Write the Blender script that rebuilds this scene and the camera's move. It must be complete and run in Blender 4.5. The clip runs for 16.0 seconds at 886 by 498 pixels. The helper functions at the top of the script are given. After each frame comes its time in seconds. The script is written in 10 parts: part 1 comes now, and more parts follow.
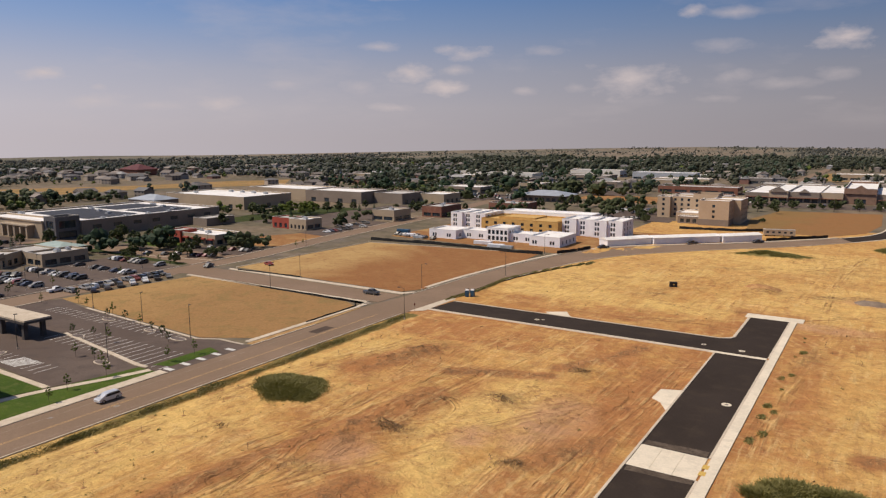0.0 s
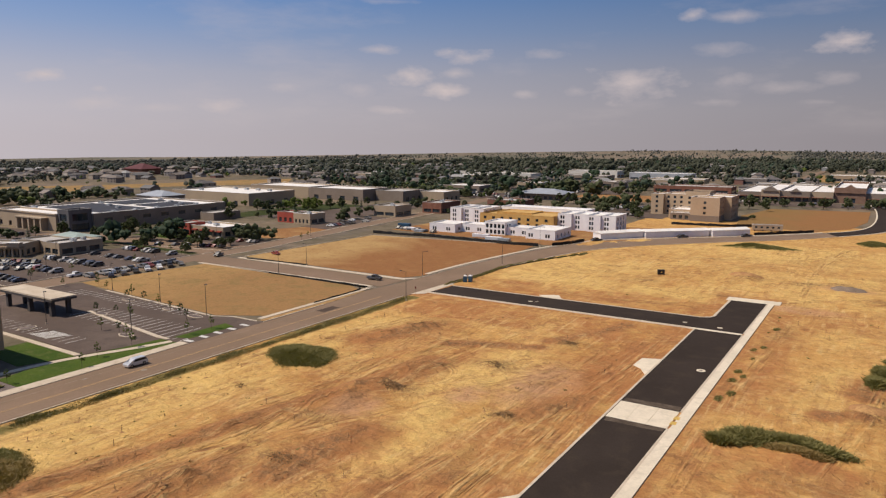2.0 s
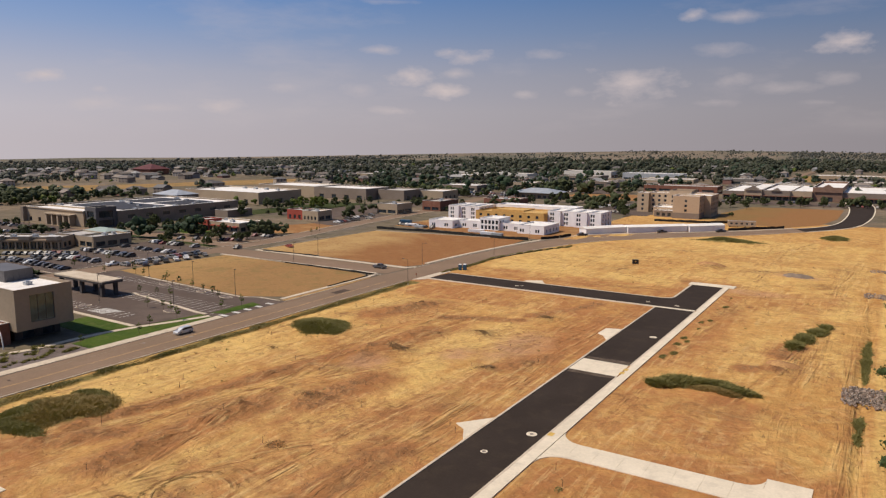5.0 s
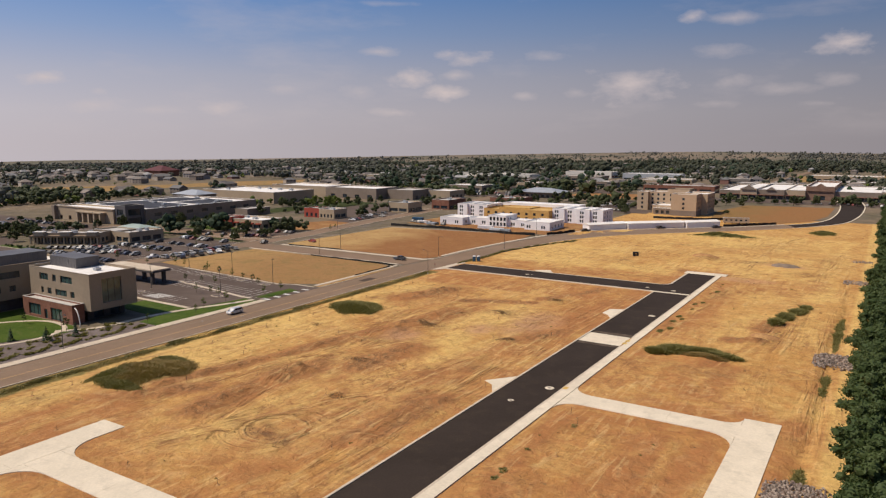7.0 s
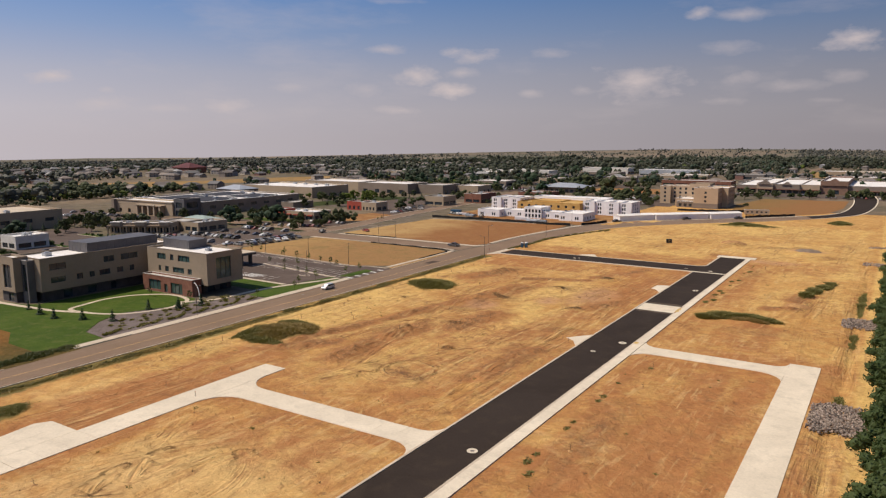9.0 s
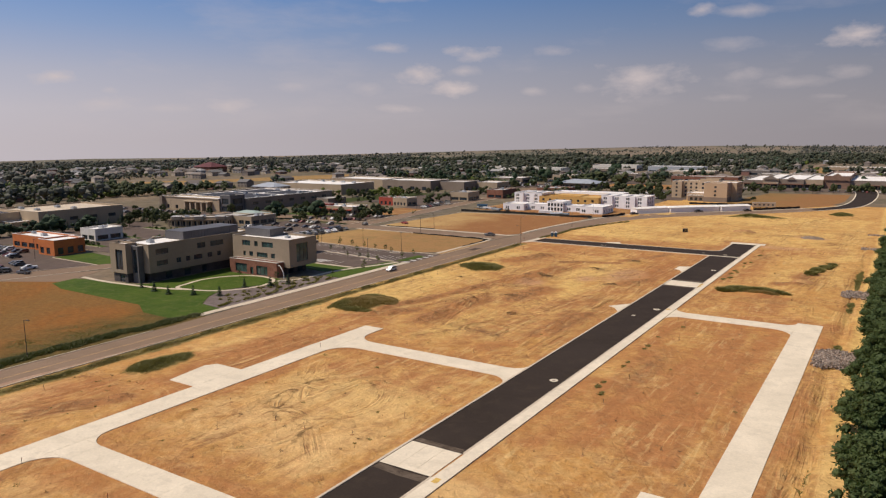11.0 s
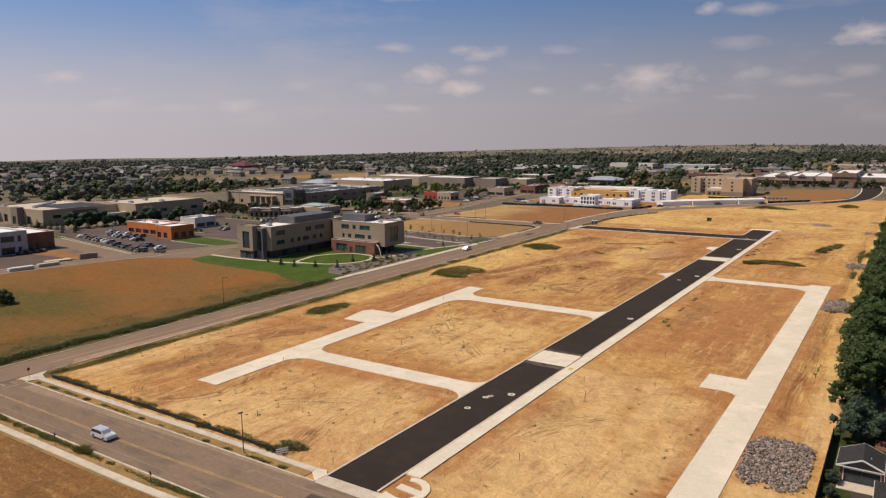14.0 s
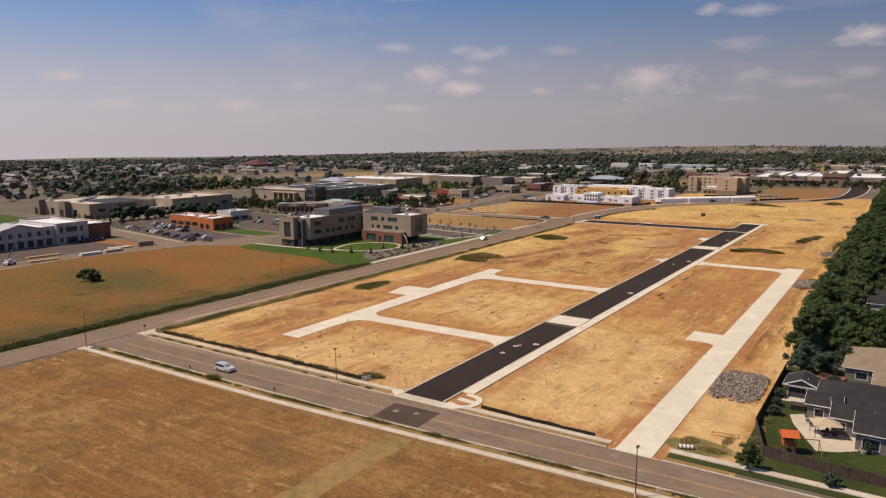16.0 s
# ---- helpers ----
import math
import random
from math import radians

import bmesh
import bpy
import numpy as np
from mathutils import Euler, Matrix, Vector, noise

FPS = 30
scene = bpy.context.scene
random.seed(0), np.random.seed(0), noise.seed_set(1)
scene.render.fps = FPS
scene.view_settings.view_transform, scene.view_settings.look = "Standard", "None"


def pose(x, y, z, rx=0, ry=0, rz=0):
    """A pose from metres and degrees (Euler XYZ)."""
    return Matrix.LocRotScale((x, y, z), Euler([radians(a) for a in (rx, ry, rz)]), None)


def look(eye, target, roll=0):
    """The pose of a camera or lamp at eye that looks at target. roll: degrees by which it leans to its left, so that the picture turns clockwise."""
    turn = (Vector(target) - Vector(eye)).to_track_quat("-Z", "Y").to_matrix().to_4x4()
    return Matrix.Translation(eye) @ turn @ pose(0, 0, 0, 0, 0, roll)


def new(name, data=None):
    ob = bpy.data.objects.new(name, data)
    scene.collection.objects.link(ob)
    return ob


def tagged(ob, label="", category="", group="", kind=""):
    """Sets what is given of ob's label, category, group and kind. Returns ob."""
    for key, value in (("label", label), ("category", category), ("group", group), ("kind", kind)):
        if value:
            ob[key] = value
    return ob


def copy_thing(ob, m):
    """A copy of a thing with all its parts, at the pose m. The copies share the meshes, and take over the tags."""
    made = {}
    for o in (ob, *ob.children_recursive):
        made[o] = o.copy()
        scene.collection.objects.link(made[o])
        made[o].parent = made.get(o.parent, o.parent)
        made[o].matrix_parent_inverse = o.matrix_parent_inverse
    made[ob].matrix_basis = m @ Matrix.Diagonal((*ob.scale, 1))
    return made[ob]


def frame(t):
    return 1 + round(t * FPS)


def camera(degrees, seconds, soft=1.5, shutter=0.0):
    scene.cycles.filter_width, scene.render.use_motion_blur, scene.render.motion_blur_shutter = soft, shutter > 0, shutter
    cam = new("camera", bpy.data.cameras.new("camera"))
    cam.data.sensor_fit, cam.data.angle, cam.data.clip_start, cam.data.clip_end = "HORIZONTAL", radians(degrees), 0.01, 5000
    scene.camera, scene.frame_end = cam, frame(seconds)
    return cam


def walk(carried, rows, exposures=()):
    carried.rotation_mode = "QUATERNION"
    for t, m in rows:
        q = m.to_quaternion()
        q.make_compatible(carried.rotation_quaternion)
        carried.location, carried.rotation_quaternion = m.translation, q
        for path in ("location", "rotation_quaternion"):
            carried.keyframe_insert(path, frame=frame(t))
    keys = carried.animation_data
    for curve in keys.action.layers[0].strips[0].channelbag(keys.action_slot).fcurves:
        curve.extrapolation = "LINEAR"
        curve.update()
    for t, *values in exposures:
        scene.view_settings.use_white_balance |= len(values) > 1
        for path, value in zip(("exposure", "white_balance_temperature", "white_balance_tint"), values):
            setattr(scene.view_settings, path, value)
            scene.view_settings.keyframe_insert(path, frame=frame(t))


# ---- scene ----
# ---- camera and its way ----
cam = camera(64.0, 16.0, soft=1.25)
PATH = [
    (0, (31.518, 118.859, 51.035), (30.471, 120.534, 50.725), -0.1),
    (0.5, (32.984, 116.162, 50.385), (31.938, 117.839, 50.076), -0.1),
    (1, (34.872, 113.411, 49.529), (33.824, 115.086, 49.223), -0.0),
    (1.5, (36.792, 110.472, 48.575), (35.744, 112.148, 48.272), 0.1),
    (2, (38.835, 107.19, 47.985), (37.788, 108.867, 47.683), 0.1),
    (2.5, (41.359, 103.532, 47.877), (40.311, 105.208, 47.575), 0.2),
    (3, (43.966, 99.579, 48.243), (42.919, 101.256, 47.941), 0.1),
    (5.5, (59.086, 76.89, 49.406), (58.038, 78.567, 49.105), 0.1),
    (6, (61.67, 71.972, 49.41), (60.624, 73.65, 49.111), 0.0),
    (6.5, (62.882, 65.653, 49.539), (61.835, 67.332, 49.24), 0.0),
    (7, (63.017, 58.216, 49.303), (61.969, 59.894, 49.006), -0.0),
    (7.5, (62.053, 49.981, 49.041), (61.002, 51.656, 48.743), -0.1),
    (8, (60.874, 41.195, 48.864), (59.818, 42.867, 48.564), -0.3),
    (8.5, (60.34, 31.872, 48.7), (59.279, 33.541, 48.399), -0.2),
    (9, (61.01, 22.924, 48.704), (59.948, 24.591, 48.401), -0.1),
    (11.5, (64.868, -25.114, 49.504), (63.794, -23.455, 49.197), -0.6),
    (12, (64.634, -35.147, 49.485), (63.555, -33.491, 49.179), -0.7),
    (12.5, (64.868, -45.084, 49.596), (63.788, -43.429, 49.288), -0.7),
    (13, (65.809, -54.903, 49.788), (64.727, -53.249, 49.479), -0.6),
    (13.5, (67.562, -64.106, 49.771), (66.477, -62.455, 49.463), -0.6),
    (14, (69.595, -73.702, 50.081), (68.51, -72.05, 49.772), -0.5),
    (14.5, (72.001, -83.109, 50.322), (70.917, -81.457, 50.012), -0.5),
    (15, (74.846, -92.119, 50.458), (73.762, -90.467, 50.148), -0.4),
    (15.5, (78.034, -101.025, 50.628), (76.95, -99.373, 50.318), -0.4),
    (16, (81.555, -109.57, 50.731), (80.47, -107.918, 50.422), -0.3),
]
walk(cam, [(t, look(eye, target, roll)) for t, eye, target, roll in PATH])

# ---- sky, sun, exposure ----
SUN_TO = Vector((-0.80, -0.60, 0)).normalized()      # level direction towards the sun
SUN_EL = radians(54)
sun = new("sun", bpy.data.lights.new("sun", "SUN"))
sun.data.energy, sun.data.angle, sun.data.color = 4.45, radians(0.53), (1.0, 0.885, 0.745)
sun_dir = Vector((SUN_TO.x * math.cos(SUN_EL), SUN_TO.y * math.cos(SUN_EL), math.sin(SUN_EL)))
sun.matrix_world = look(sun_dir * 400, (0, 0, 0))
scene.view_settings.exposure = 0.0


class Net:
    """A few words for wiring node trees."""

    def __init__(self, tree):
        self.tree = tree
        tree.nodes.clear()

    def add(self, kind, operation=None, **inputs):
        n = self.tree.nodes.new(kind)
        if operation:
            n.operation = operation
        for k, v in inputs.items():
            self.put(n.inputs[int(k[1:]) if k[0] == "i" and k[1:].isdigit() else k.replace("_", " ")], v)
        return n

    def put(self, socket, v):
        if isinstance(v, bpy.types.NodeSocket):
            self.tree.links.new(v, socket)
        else:
            socket.default_value = v

    def math(self, op, a, b=0.0, c=0.0, clamp=False):
        n = self.tree.nodes.new("ShaderNodeMath")
        n.operation, n.use_clamp = op, clamp
        for s, v in zip(n.inputs, (a, b, c)):
            self.put(s, v)
        return n.outputs[0]

    def ramp(self, fac, stops, mode="LINEAR"):
        n = self.tree.nodes.new("ShaderNodeValToRGB")
        n.color_ramp.interpolation = mode
        el = n.color_ramp.elements
        while len(el) < len(stops):
            el.new(0.5)
        for e, (p, c) in zip(el, stops):
            e.position, e.color = p, (*c, 1) if len(c) == 3 else c
        self.put(n.inputs[0], fac)
        return n.outputs[0]

    def mix(self, fac, a, b, blend="MIX"):
        n = self.tree.nodes.new("ShaderNodeMix")
        n.data_type, n.blend_type = "RGBA", blend
        for s, v in zip((n.inputs[0], n.inputs[6], n.inputs[7]), (fac, a, b)):
            self.put(s, (*v, 1) if isinstance(v, tuple) and len(v) == 3 else v)
        return n.outputs[2]

    def noise(self, vector, scale, detail=4.0, rough=0.55, distort=0.0):
        n = self.add("ShaderNodeTexNoise", None, Scale=scale, Detail=detail, Roughness=rough, Distortion=distort)
        self.put(n.inputs["Vector"], vector)
        return n.outputs["Fac"]


def g(v):
    return (v, v, v)


world = bpy.data.worlds.new("world")
scene.world = world
world.use_nodes = True
nw = Net(world.node_tree)
sky = nw.add("ShaderNodeTexSky")
sky.sky_type, sky.sun_disc, sky.sun_elevation = "NISHITA", False, SUN_EL
sky.sun_rotation, sky.altitude, sky.dust_density = math.atan2(SUN_TO.x, SUN_TO.y), 1500.0, 2.0
direction = nw.add("ShaderNodeTexCoord").outputs["Generated"]
xyz = nw.add("ShaderNodeSeparateXYZ", None, Vector=direction)
azimuth = nw.math("ARCTAN2", xyz.outputs[0], xyz.outputs[1])
elevation = nw.math("ARCSINE", xyz.outputs[2])
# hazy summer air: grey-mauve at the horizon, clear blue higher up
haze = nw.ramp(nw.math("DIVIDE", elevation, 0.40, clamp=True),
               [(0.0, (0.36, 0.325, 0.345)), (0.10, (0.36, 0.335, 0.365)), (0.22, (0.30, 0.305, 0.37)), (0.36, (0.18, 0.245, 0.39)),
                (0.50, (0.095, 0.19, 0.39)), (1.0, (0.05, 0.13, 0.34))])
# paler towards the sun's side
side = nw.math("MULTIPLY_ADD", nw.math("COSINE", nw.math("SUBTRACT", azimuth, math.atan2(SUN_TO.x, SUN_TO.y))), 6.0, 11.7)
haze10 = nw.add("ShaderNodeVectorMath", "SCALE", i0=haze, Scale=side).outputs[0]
veil = nw.ramp(nw.math("DIVIDE", elevation, 0.9, clamp=True), [(0.0, g(1)), (0.35, g(0.95)), (1.0, g(0.0))])
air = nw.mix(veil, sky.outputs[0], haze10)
# small fair-weather clouds: azimuth, elevation, half width, half height (radians), strength
CLOUDS = [(-1.057, 0.078, 0.027, 0.008, 0.8), (-0.858, 0.047, 0.033, 0.012, 0.6), (-0.605, 0.089, 0.030, 0.014, 0.9), (-0.555, 0.068, 0.032, 0.011, 0.95),
          (-0.518, 0.113, 0.049, 0.011, 0.8), (-0.539, 0.091, 0.024, 0.008, 0.5), (-0.625, 0.041, 0.036, 0.007, 0.55), (-0.447, 0.063, 0.020, 0.006, 0.5),
          (-0.307, 0.075, 0.066, 0.022, 0.75), (-0.233, 0.158, 0.021, 0.010, 0.7), (-0.060, 0.117, 0.039, 0.015, 0.9), (-0.416, 0.115, 0.030, 0.008, 0.4),
          (-0.647, 0.122, 0.028, 0.006, 0.45)]
FAINT_CLOUDS = [(-1.002, 0.064, 0.013, 0.006, 0.4), (-1.007, 0.047, 0.055, 0.010, 0.42), (-0.935, 0.042, 0.038, 0.007, 0.3), (-0.769, 0.072, 0.030, 0.008, 0.3),
                (-0.671, 0.068, 0.031, 0.011, 0.3), (-0.377, 0.067, 0.023, 0.008, 0.35), (-0.184, 0.078, 0.027, 0.009, 0.42), (-0.196, 0.050, 0.035, 0.006, 0.35),
                (-0.118, 0.066, 0.039, 0.009, 0.35), (-0.063, 0.077, 0.024, 0.008, 0.35), (-0.182, 0.155, 0.051, 0.008, 0.4), (-0.193, 0.117, 0.038, 0.009, 0.35),
                (-0.079, 0.048, 0.025, 0.005, 0.3), (-0.631, 0.184, 0.048, 0.004, 0.3)]
puff_at = nw.add("ShaderNodeMapping", None, Vector=direction, Scale=(1.0, 1.0, 2.2)).outputs[0]
puff = nw.noise(puff_at, 22.0, 5.0, 0.58)
puff_fine = nw.math("SUBTRACT", puff, 0.5)
cover = None
for a, e, w, h, s in CLOUDS + FAINT_CLOUDS:
    da = nw.math("DIVIDE", nw.math("SUBTRACT", azimuth, a), w)
    de = nw.math("DIVIDE", nw.math("SUBTRACT", elevation, e), h)
    r = nw.math("SQRT", nw.math("ADD", nw.math("MULTIPLY", da, da), nw.math("MULTIPLY", de, de)))
    one = nw.math("MULTIPLY", nw.math("ADD", nw.math("SUBTRACT", 1.0, r), nw.math("MULTIPLY", puff_fine, 2.5)), s, clamp=True)
    cover = one if cover is None else nw.math("MAXIMUM", cover, one)
# thin scattered veils elsewhere, all round the sky
veils = nw.noise(nw.add("ShaderNodeMapping", None, Vector=direction, Scale=(1.0, 1.0, 4.0)).outputs[0], 5.0, 6.0, 0.6)
thin = nw.math("MULTIPLY", nw.math("SUBTRACT", veils, 0.52, clamp=True), 0.9, clamp=True)
above = nw.math("MULTIPLY", xyz.outputs[2], 30.0, clamp=True)
cover = nw.math("MULTIPLY", nw.math("MAXIMUM", nw.math("MULTIPLY", cover, 0.85), thin), above)
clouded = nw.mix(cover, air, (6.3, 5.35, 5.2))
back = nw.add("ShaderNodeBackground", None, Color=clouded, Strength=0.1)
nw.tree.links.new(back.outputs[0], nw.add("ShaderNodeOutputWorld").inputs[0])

# ---- materials ----
def surface(name, c1, c2, big=0.08, fine=1.5, rough=0.9, bump=0.25, c3=None, patch=(0.42, 0.62), metal=0.0, stretch=(1, 1, 1),
            local=False, grain=0.35, spec=0.3, bump_at=None, spots=(0.5, 0.72)):
    """Two-scale mottled surface: c1 to c2 by large patches, c3 by a second scale, light and dark grain on top."""
    m = bpy.data.materials.new(name)
    m.use_nodes = True
    n = Net(m.node_tree)
    at = n.add("ShaderNodeTexCoord").outputs["Object"] if local else n.add("ShaderNodeNewGeometry").outputs["Position"]
    at = n.add("ShaderNodeMapping", None, Vector=at, Scale=stretch).outputs[0]
    large = n.noise(at, big, 5, 0.6, 0.6)
    col = n.mix(n.ramp(large, [(patch[0], g(0)), (patch[1], g(1))]), c1, c2)
    if c3:
        col = n.mix(n.ramp(n.noise(at, big * 4.3, 5, 0.65, 0.3), [(spots[0], g(0)), (spots[1], g(1))]), col, c3)
    small = n.noise(at, fine, 6, 0.7)
    shade = n.ramp(small, [(0.25, g(1 - grain)), (0.75, g(1 + grain * 0.6))])
    col = n.mix(1.0, col, shade, "MULTIPLY")
    b = n.add("ShaderNodeBump", None, Strength=bump, Distance=0.3 / fine if fine else 0.1, Height=n.noise(at, bump_at or fine * 1.7, 5, 0.7))
    s = n.add("ShaderNodeBsdfPrincipled", None, Base_Color=col, Roughness=rough, Metallic=metal, Normal=b.outputs[0])
    s.inputs["Specular IOR Level"].default_value = spec
    n.tree.links.new(s.outputs[0], n.add("ShaderNodeOutputMaterial").inputs[0])
    return m


def leaf_mat(name, c1, c2, c3, stands=0.0):
    """Foliage: hue by tree, or by stands of that many per metre, and by leaf clump."""
    m = bpy.data.materials.new(name)
    m.use_nodes = True
    n = Net(m.node_tree)
    kind = n.add("ShaderNodeObjectInfo").outputs["Random"]
    if stands:
        kind = n.ramp(n.noise(n.add("ShaderNodeNewGeometry").outputs["Position"], stands, 4, 0.7), [(0.38, g(0)), (0.62, g(1))])
    tree_hue = n.mix(kind, c1, c2)
    per = n.add("ShaderNodeNewGeometry").outputs["Random Per Island"]
    col = n.mix(n.math("MULTIPLY", per, 0.55), tree_hue, c3)
    s = n.add("ShaderNodeBsdfPrincipled", None, Base_Color=col, Roughness=0.65)
    s.inputs["Specular IOR Level"].default_value = 0.25
    back_light = n.add("ShaderNodeBsdfTranslucent", None, Color=n.mix(1.0, col, (1.2, 1.3, 0.5), "MULTIPLY"))
    both = n.add("ShaderNodeMixShader", None, Fac=0.2)
    n.tree.links.new(s.outputs[0], both.inputs[1])
    n.tree.links.new(back_light.outputs[0], both.inputs[2])
    n.tree.links.new(both.outputs[0], n.add("ShaderNodeOutputMaterial").inputs[0])
    return m


def random_paint(name, colours, rough=0.4, metal=0.0, coat=0.2):
    """Paint whose colour is picked per object."""
    m = bpy.data.materials.new(name)
    m.use_nodes = True
    n = Net(m.node_tree)
    stops = [(k / len(colours), c) for k, c in enumerate(colours)]
    col = n.ramp(n.add("ShaderNodeObjectInfo").outputs["Random"], stops, "CONSTANT")
    dust = n.noise(n.add("ShaderNodeTexCoord").outputs["Object"], 3.0, 4)
    col = n.mix(n.math("MULTIPLY", dust, 0.18), col, (0.35, 0.28, 0.2))
    s = n.add("ShaderNodeBsdfPrincipled", None, Base_Color=col, Roughness=rough, Metallic=metal)
    s.inputs["Coat Weight"].default_value = coat
    n.tree.links.new(s.outputs[0], n.add("ShaderNodeOutputMaterial").inputs[0])
    return m


def glass_mat(name, tint=(0.02, 0.028, 0.035), rough=0.06):
    """Dark window glass over an unlit room: glossy, nearly black."""
    return surface(name, tint, tuple(v * 1.8 for v in tint), 0.3, 3.0, rough, 0.0, spec=0.6, grain=0.1)


def site_earth():
    """Graded building land: pale sand, red-brown clay where it is cut, curving wheel marks, dark twiggy spots."""
    m = bpy.data.materials.new("site_earth")
    m.use_nodes = True
    n = Net(m.node_tree)
    at = n.add("ShaderNodeNewGeometry").outputs["Position"]

    def spread(name):
        a = n.add("ShaderNodeAttribute")
        a.attribute_name = name
        return a.outputs["Fac"]

    clay, pale, ruts, dark, grown, across = spread("clay"), spread("pale"), spread("ruts"), spread("dark"), spread("grown"), spread("across")
    pink = spread("pink")
    col = n.mix(n.ramp(n.noise(at, 0.022, 4, 0.5, 1.0), [(0.38, g(0)), (0.62, g(1))]), (0.455, 0.228, 0.070), (0.535, 0.300, 0.098))
    # pale dry sand, with frayed rims
    fray = n.math("MULTIPLY_ADD", n.noise(at, 0.09, 6, 0.62, 1.4), 1.15, -0.575)
    sand = n.ramp(n.math("ADD", pale, fray, clamp=True), [(0.22, g(0)), (0.70, g(1))])
    # smoother, pinker sand at the southern end, yellower and rougher to the north
    south = n.ramp(n.math("DIVIDE", n.add("ShaderNodeSeparateXYZ", None, Vector=at).outputs[1], 400.0, clamp=True), [(0.17, g(1)), (0.30, g(0))])
    calm = n.math("MULTIPLY", sand, south)
    col = n.mix(n.math("MULTIPLY", sand, 0.80), col, n.mix(south, (0.645, 0.420, 0.142), (0.650, 0.412, 0.180)))
    # open clay
    fray = n.math("MULTIPLY_ADD", n.noise(at, 0.12, 6, 0.65, 1.0), 1.3, -0.65)
    red = n.ramp(n.math("ADD", clay, fray, clamp=True), [(0.15, g(0)), (0.70, g(1))])
    col = n.mix(n.math("MULTIPLY", red, 0.9), col, (0.370, 0.155, 0.058))
    # curving marks left by the graders: narrow contours of a slow swell, broken up
    for scale, count, seed, amount in ((0.018, 210.0, 0.0, 0.16), (0.030, 120.0, 40.0, 0.14)):
        moved = n.add("ShaderNodeMapping", None, Vector=at, Location=(seed, seed * 2, 0)).outputs[0]
        swell = n.noise(moved, scale, 3.0, 0.42, 0.8)
        line = n.math("SINE", n.math("MULTIPLY", swell, count))
        where = n.ramp(n.noise(moved, 0.045, 4, 0.6), [(0.50, g(0)), (0.62, g(amount))])
        broken = n.ramp(n.noise(at, 0.35, 4, 0.6), [(0.38, g(0.0)), (0.58, g(1))])
        # soft relief of the swirls shaded in by colour: dark band, pale band
        k = n.math("MULTIPLY", n.math("MULTIPLY", n.ramp(line, [(0.45, g(0)), (0.90, g(1))]), where), broken)
        col = n.mix(n.math("MULTIPLY", k, n.math("MULTIPLY_ADD", calm, -0.55, 1.0)), col, (0.300, 0.150, 0.062))
        k = n.math("MULTIPLY", n.math("MULTIPLY", n.ramp(n.math("MULTIPLY", line, -1.0), [(0.2, g(0)), (0.95, g(2.4))]), where), broken)
        col = n.mix(k, col, (0.680, 0.445, 0.195))
    # wheel ruts: narrow grooves and pushed-up ridges side by side
    parts = n.add("ShaderNodeSeparateXYZ", None, Vector=at)
    lane = n.add("ShaderNodeCombineXYZ", None, X=across, Y=n.math("MULTIPLY", parts.outputs[1], 0.055), Z=n.math("MULTIPLY", parts.outputs[0], 0.055)).outputs[0]
    wave = n.math("MULTIPLY", n.math("SUBTRACT", n.noise(lane, 1.05, 3, 0.6, 0.4), 0.5), 9.0)
    worn = n.math("MULTIPLY", ruts, n.ramp(n.noise(at, 0.3, 5, 0.65), [(0.36, g(0.1)), (0.56, g(1.0))]))
    # groove shadow and crest light are painted in here, over real clay tones
    col = n.mix(n.math("MULTIPLY", worn, n.ramp(wave, [(0.25, g(0)), (0.80, g(0.85))])), col, (0.255, 0.118, 0.050))
    col = n.mix(n.math("MULTIPLY", worn, n.ramp(n.math("MULTIPLY", wave, -1.0), [(0.30, g(0)), (0.9, g(0.60))])), col, (0.640, 0.425, 0.180))
    # skin of dried mud broken into sharp-edged patches
    skin = n.noise(at, 0.17, 8, 0.68, 1.4)
    col = n.mix(n.math("MULTIPLY", n.ramp(skin, [(0.49, g(0)), (0.56, g(0.34))]), n.math("SUBTRACT", 1.0, n.math("MULTIPLY", red, 0.8))), col, n.mix(south, (0.640, 0.425, 0.150), (0.610, 0.388, 0.165)))
    moved = n.add("ShaderNodeMapping", None, Vector=at, Location=(71, 13, 0)).outputs[0]
    damp = n.noise(moved, 0.21, 8, 0.70, 1.2)
    col = n.mix(n.math("MULTIPLY", n.ramp(damp, [(0.535, g(0)), (0.61, g(0.44))]), n.math("MULTIPLY_ADD", calm, -0.45, 1.0)), col, (0.335, 0.148, 0.058))
    # finely graded pinkish earth
    col = n.mix(n.math("MULTIPLY", pink, n.ramp(n.noise(at, 0.25, 5, 0.6, 0.6), [(0.35, g(0.35)), (0.6, g(0.9))])), col, (0.475, 0.262, 0.135))
    # drag marks along the site: thin pale and dark streaks in broken runs
    drawn = n.add("ShaderNodeMapping", None, Vector=at, Scale=(1.0, 0.11, 1.0), Rotation=(0, 0, radians(-4))).outputs[0]
    streak = n.noise(drawn, 0.75, 6, 0.66, 0.5)
    runs = n.ramp(n.noise(at, 0.035, 4, 0.6, 0.5), [(0.42, g(0.0)), (0.56, g(1.0))])
    col = n.mix(n.math("MULTIPLY", n.ramp(streak, [(0.54, g(0)), (0.64, g(0.55))]), runs), col, (0.315, 0.150, 0.062))
    col = n.mix(n.math("MULTIPLY", n.ramp(streak, [(0.36, g(0.55)), (0.46, g(0))]), runs), col, (0.640, 0.430, 0.185))
    # crumbled crusts and clods of clay, thick on the windrows, loose elsewhere
    crumb = n.ramp(n.noise(at, 0.62, 7, 0.74, 0.7), [(0.51, g(0)), (0.58, g(1))])
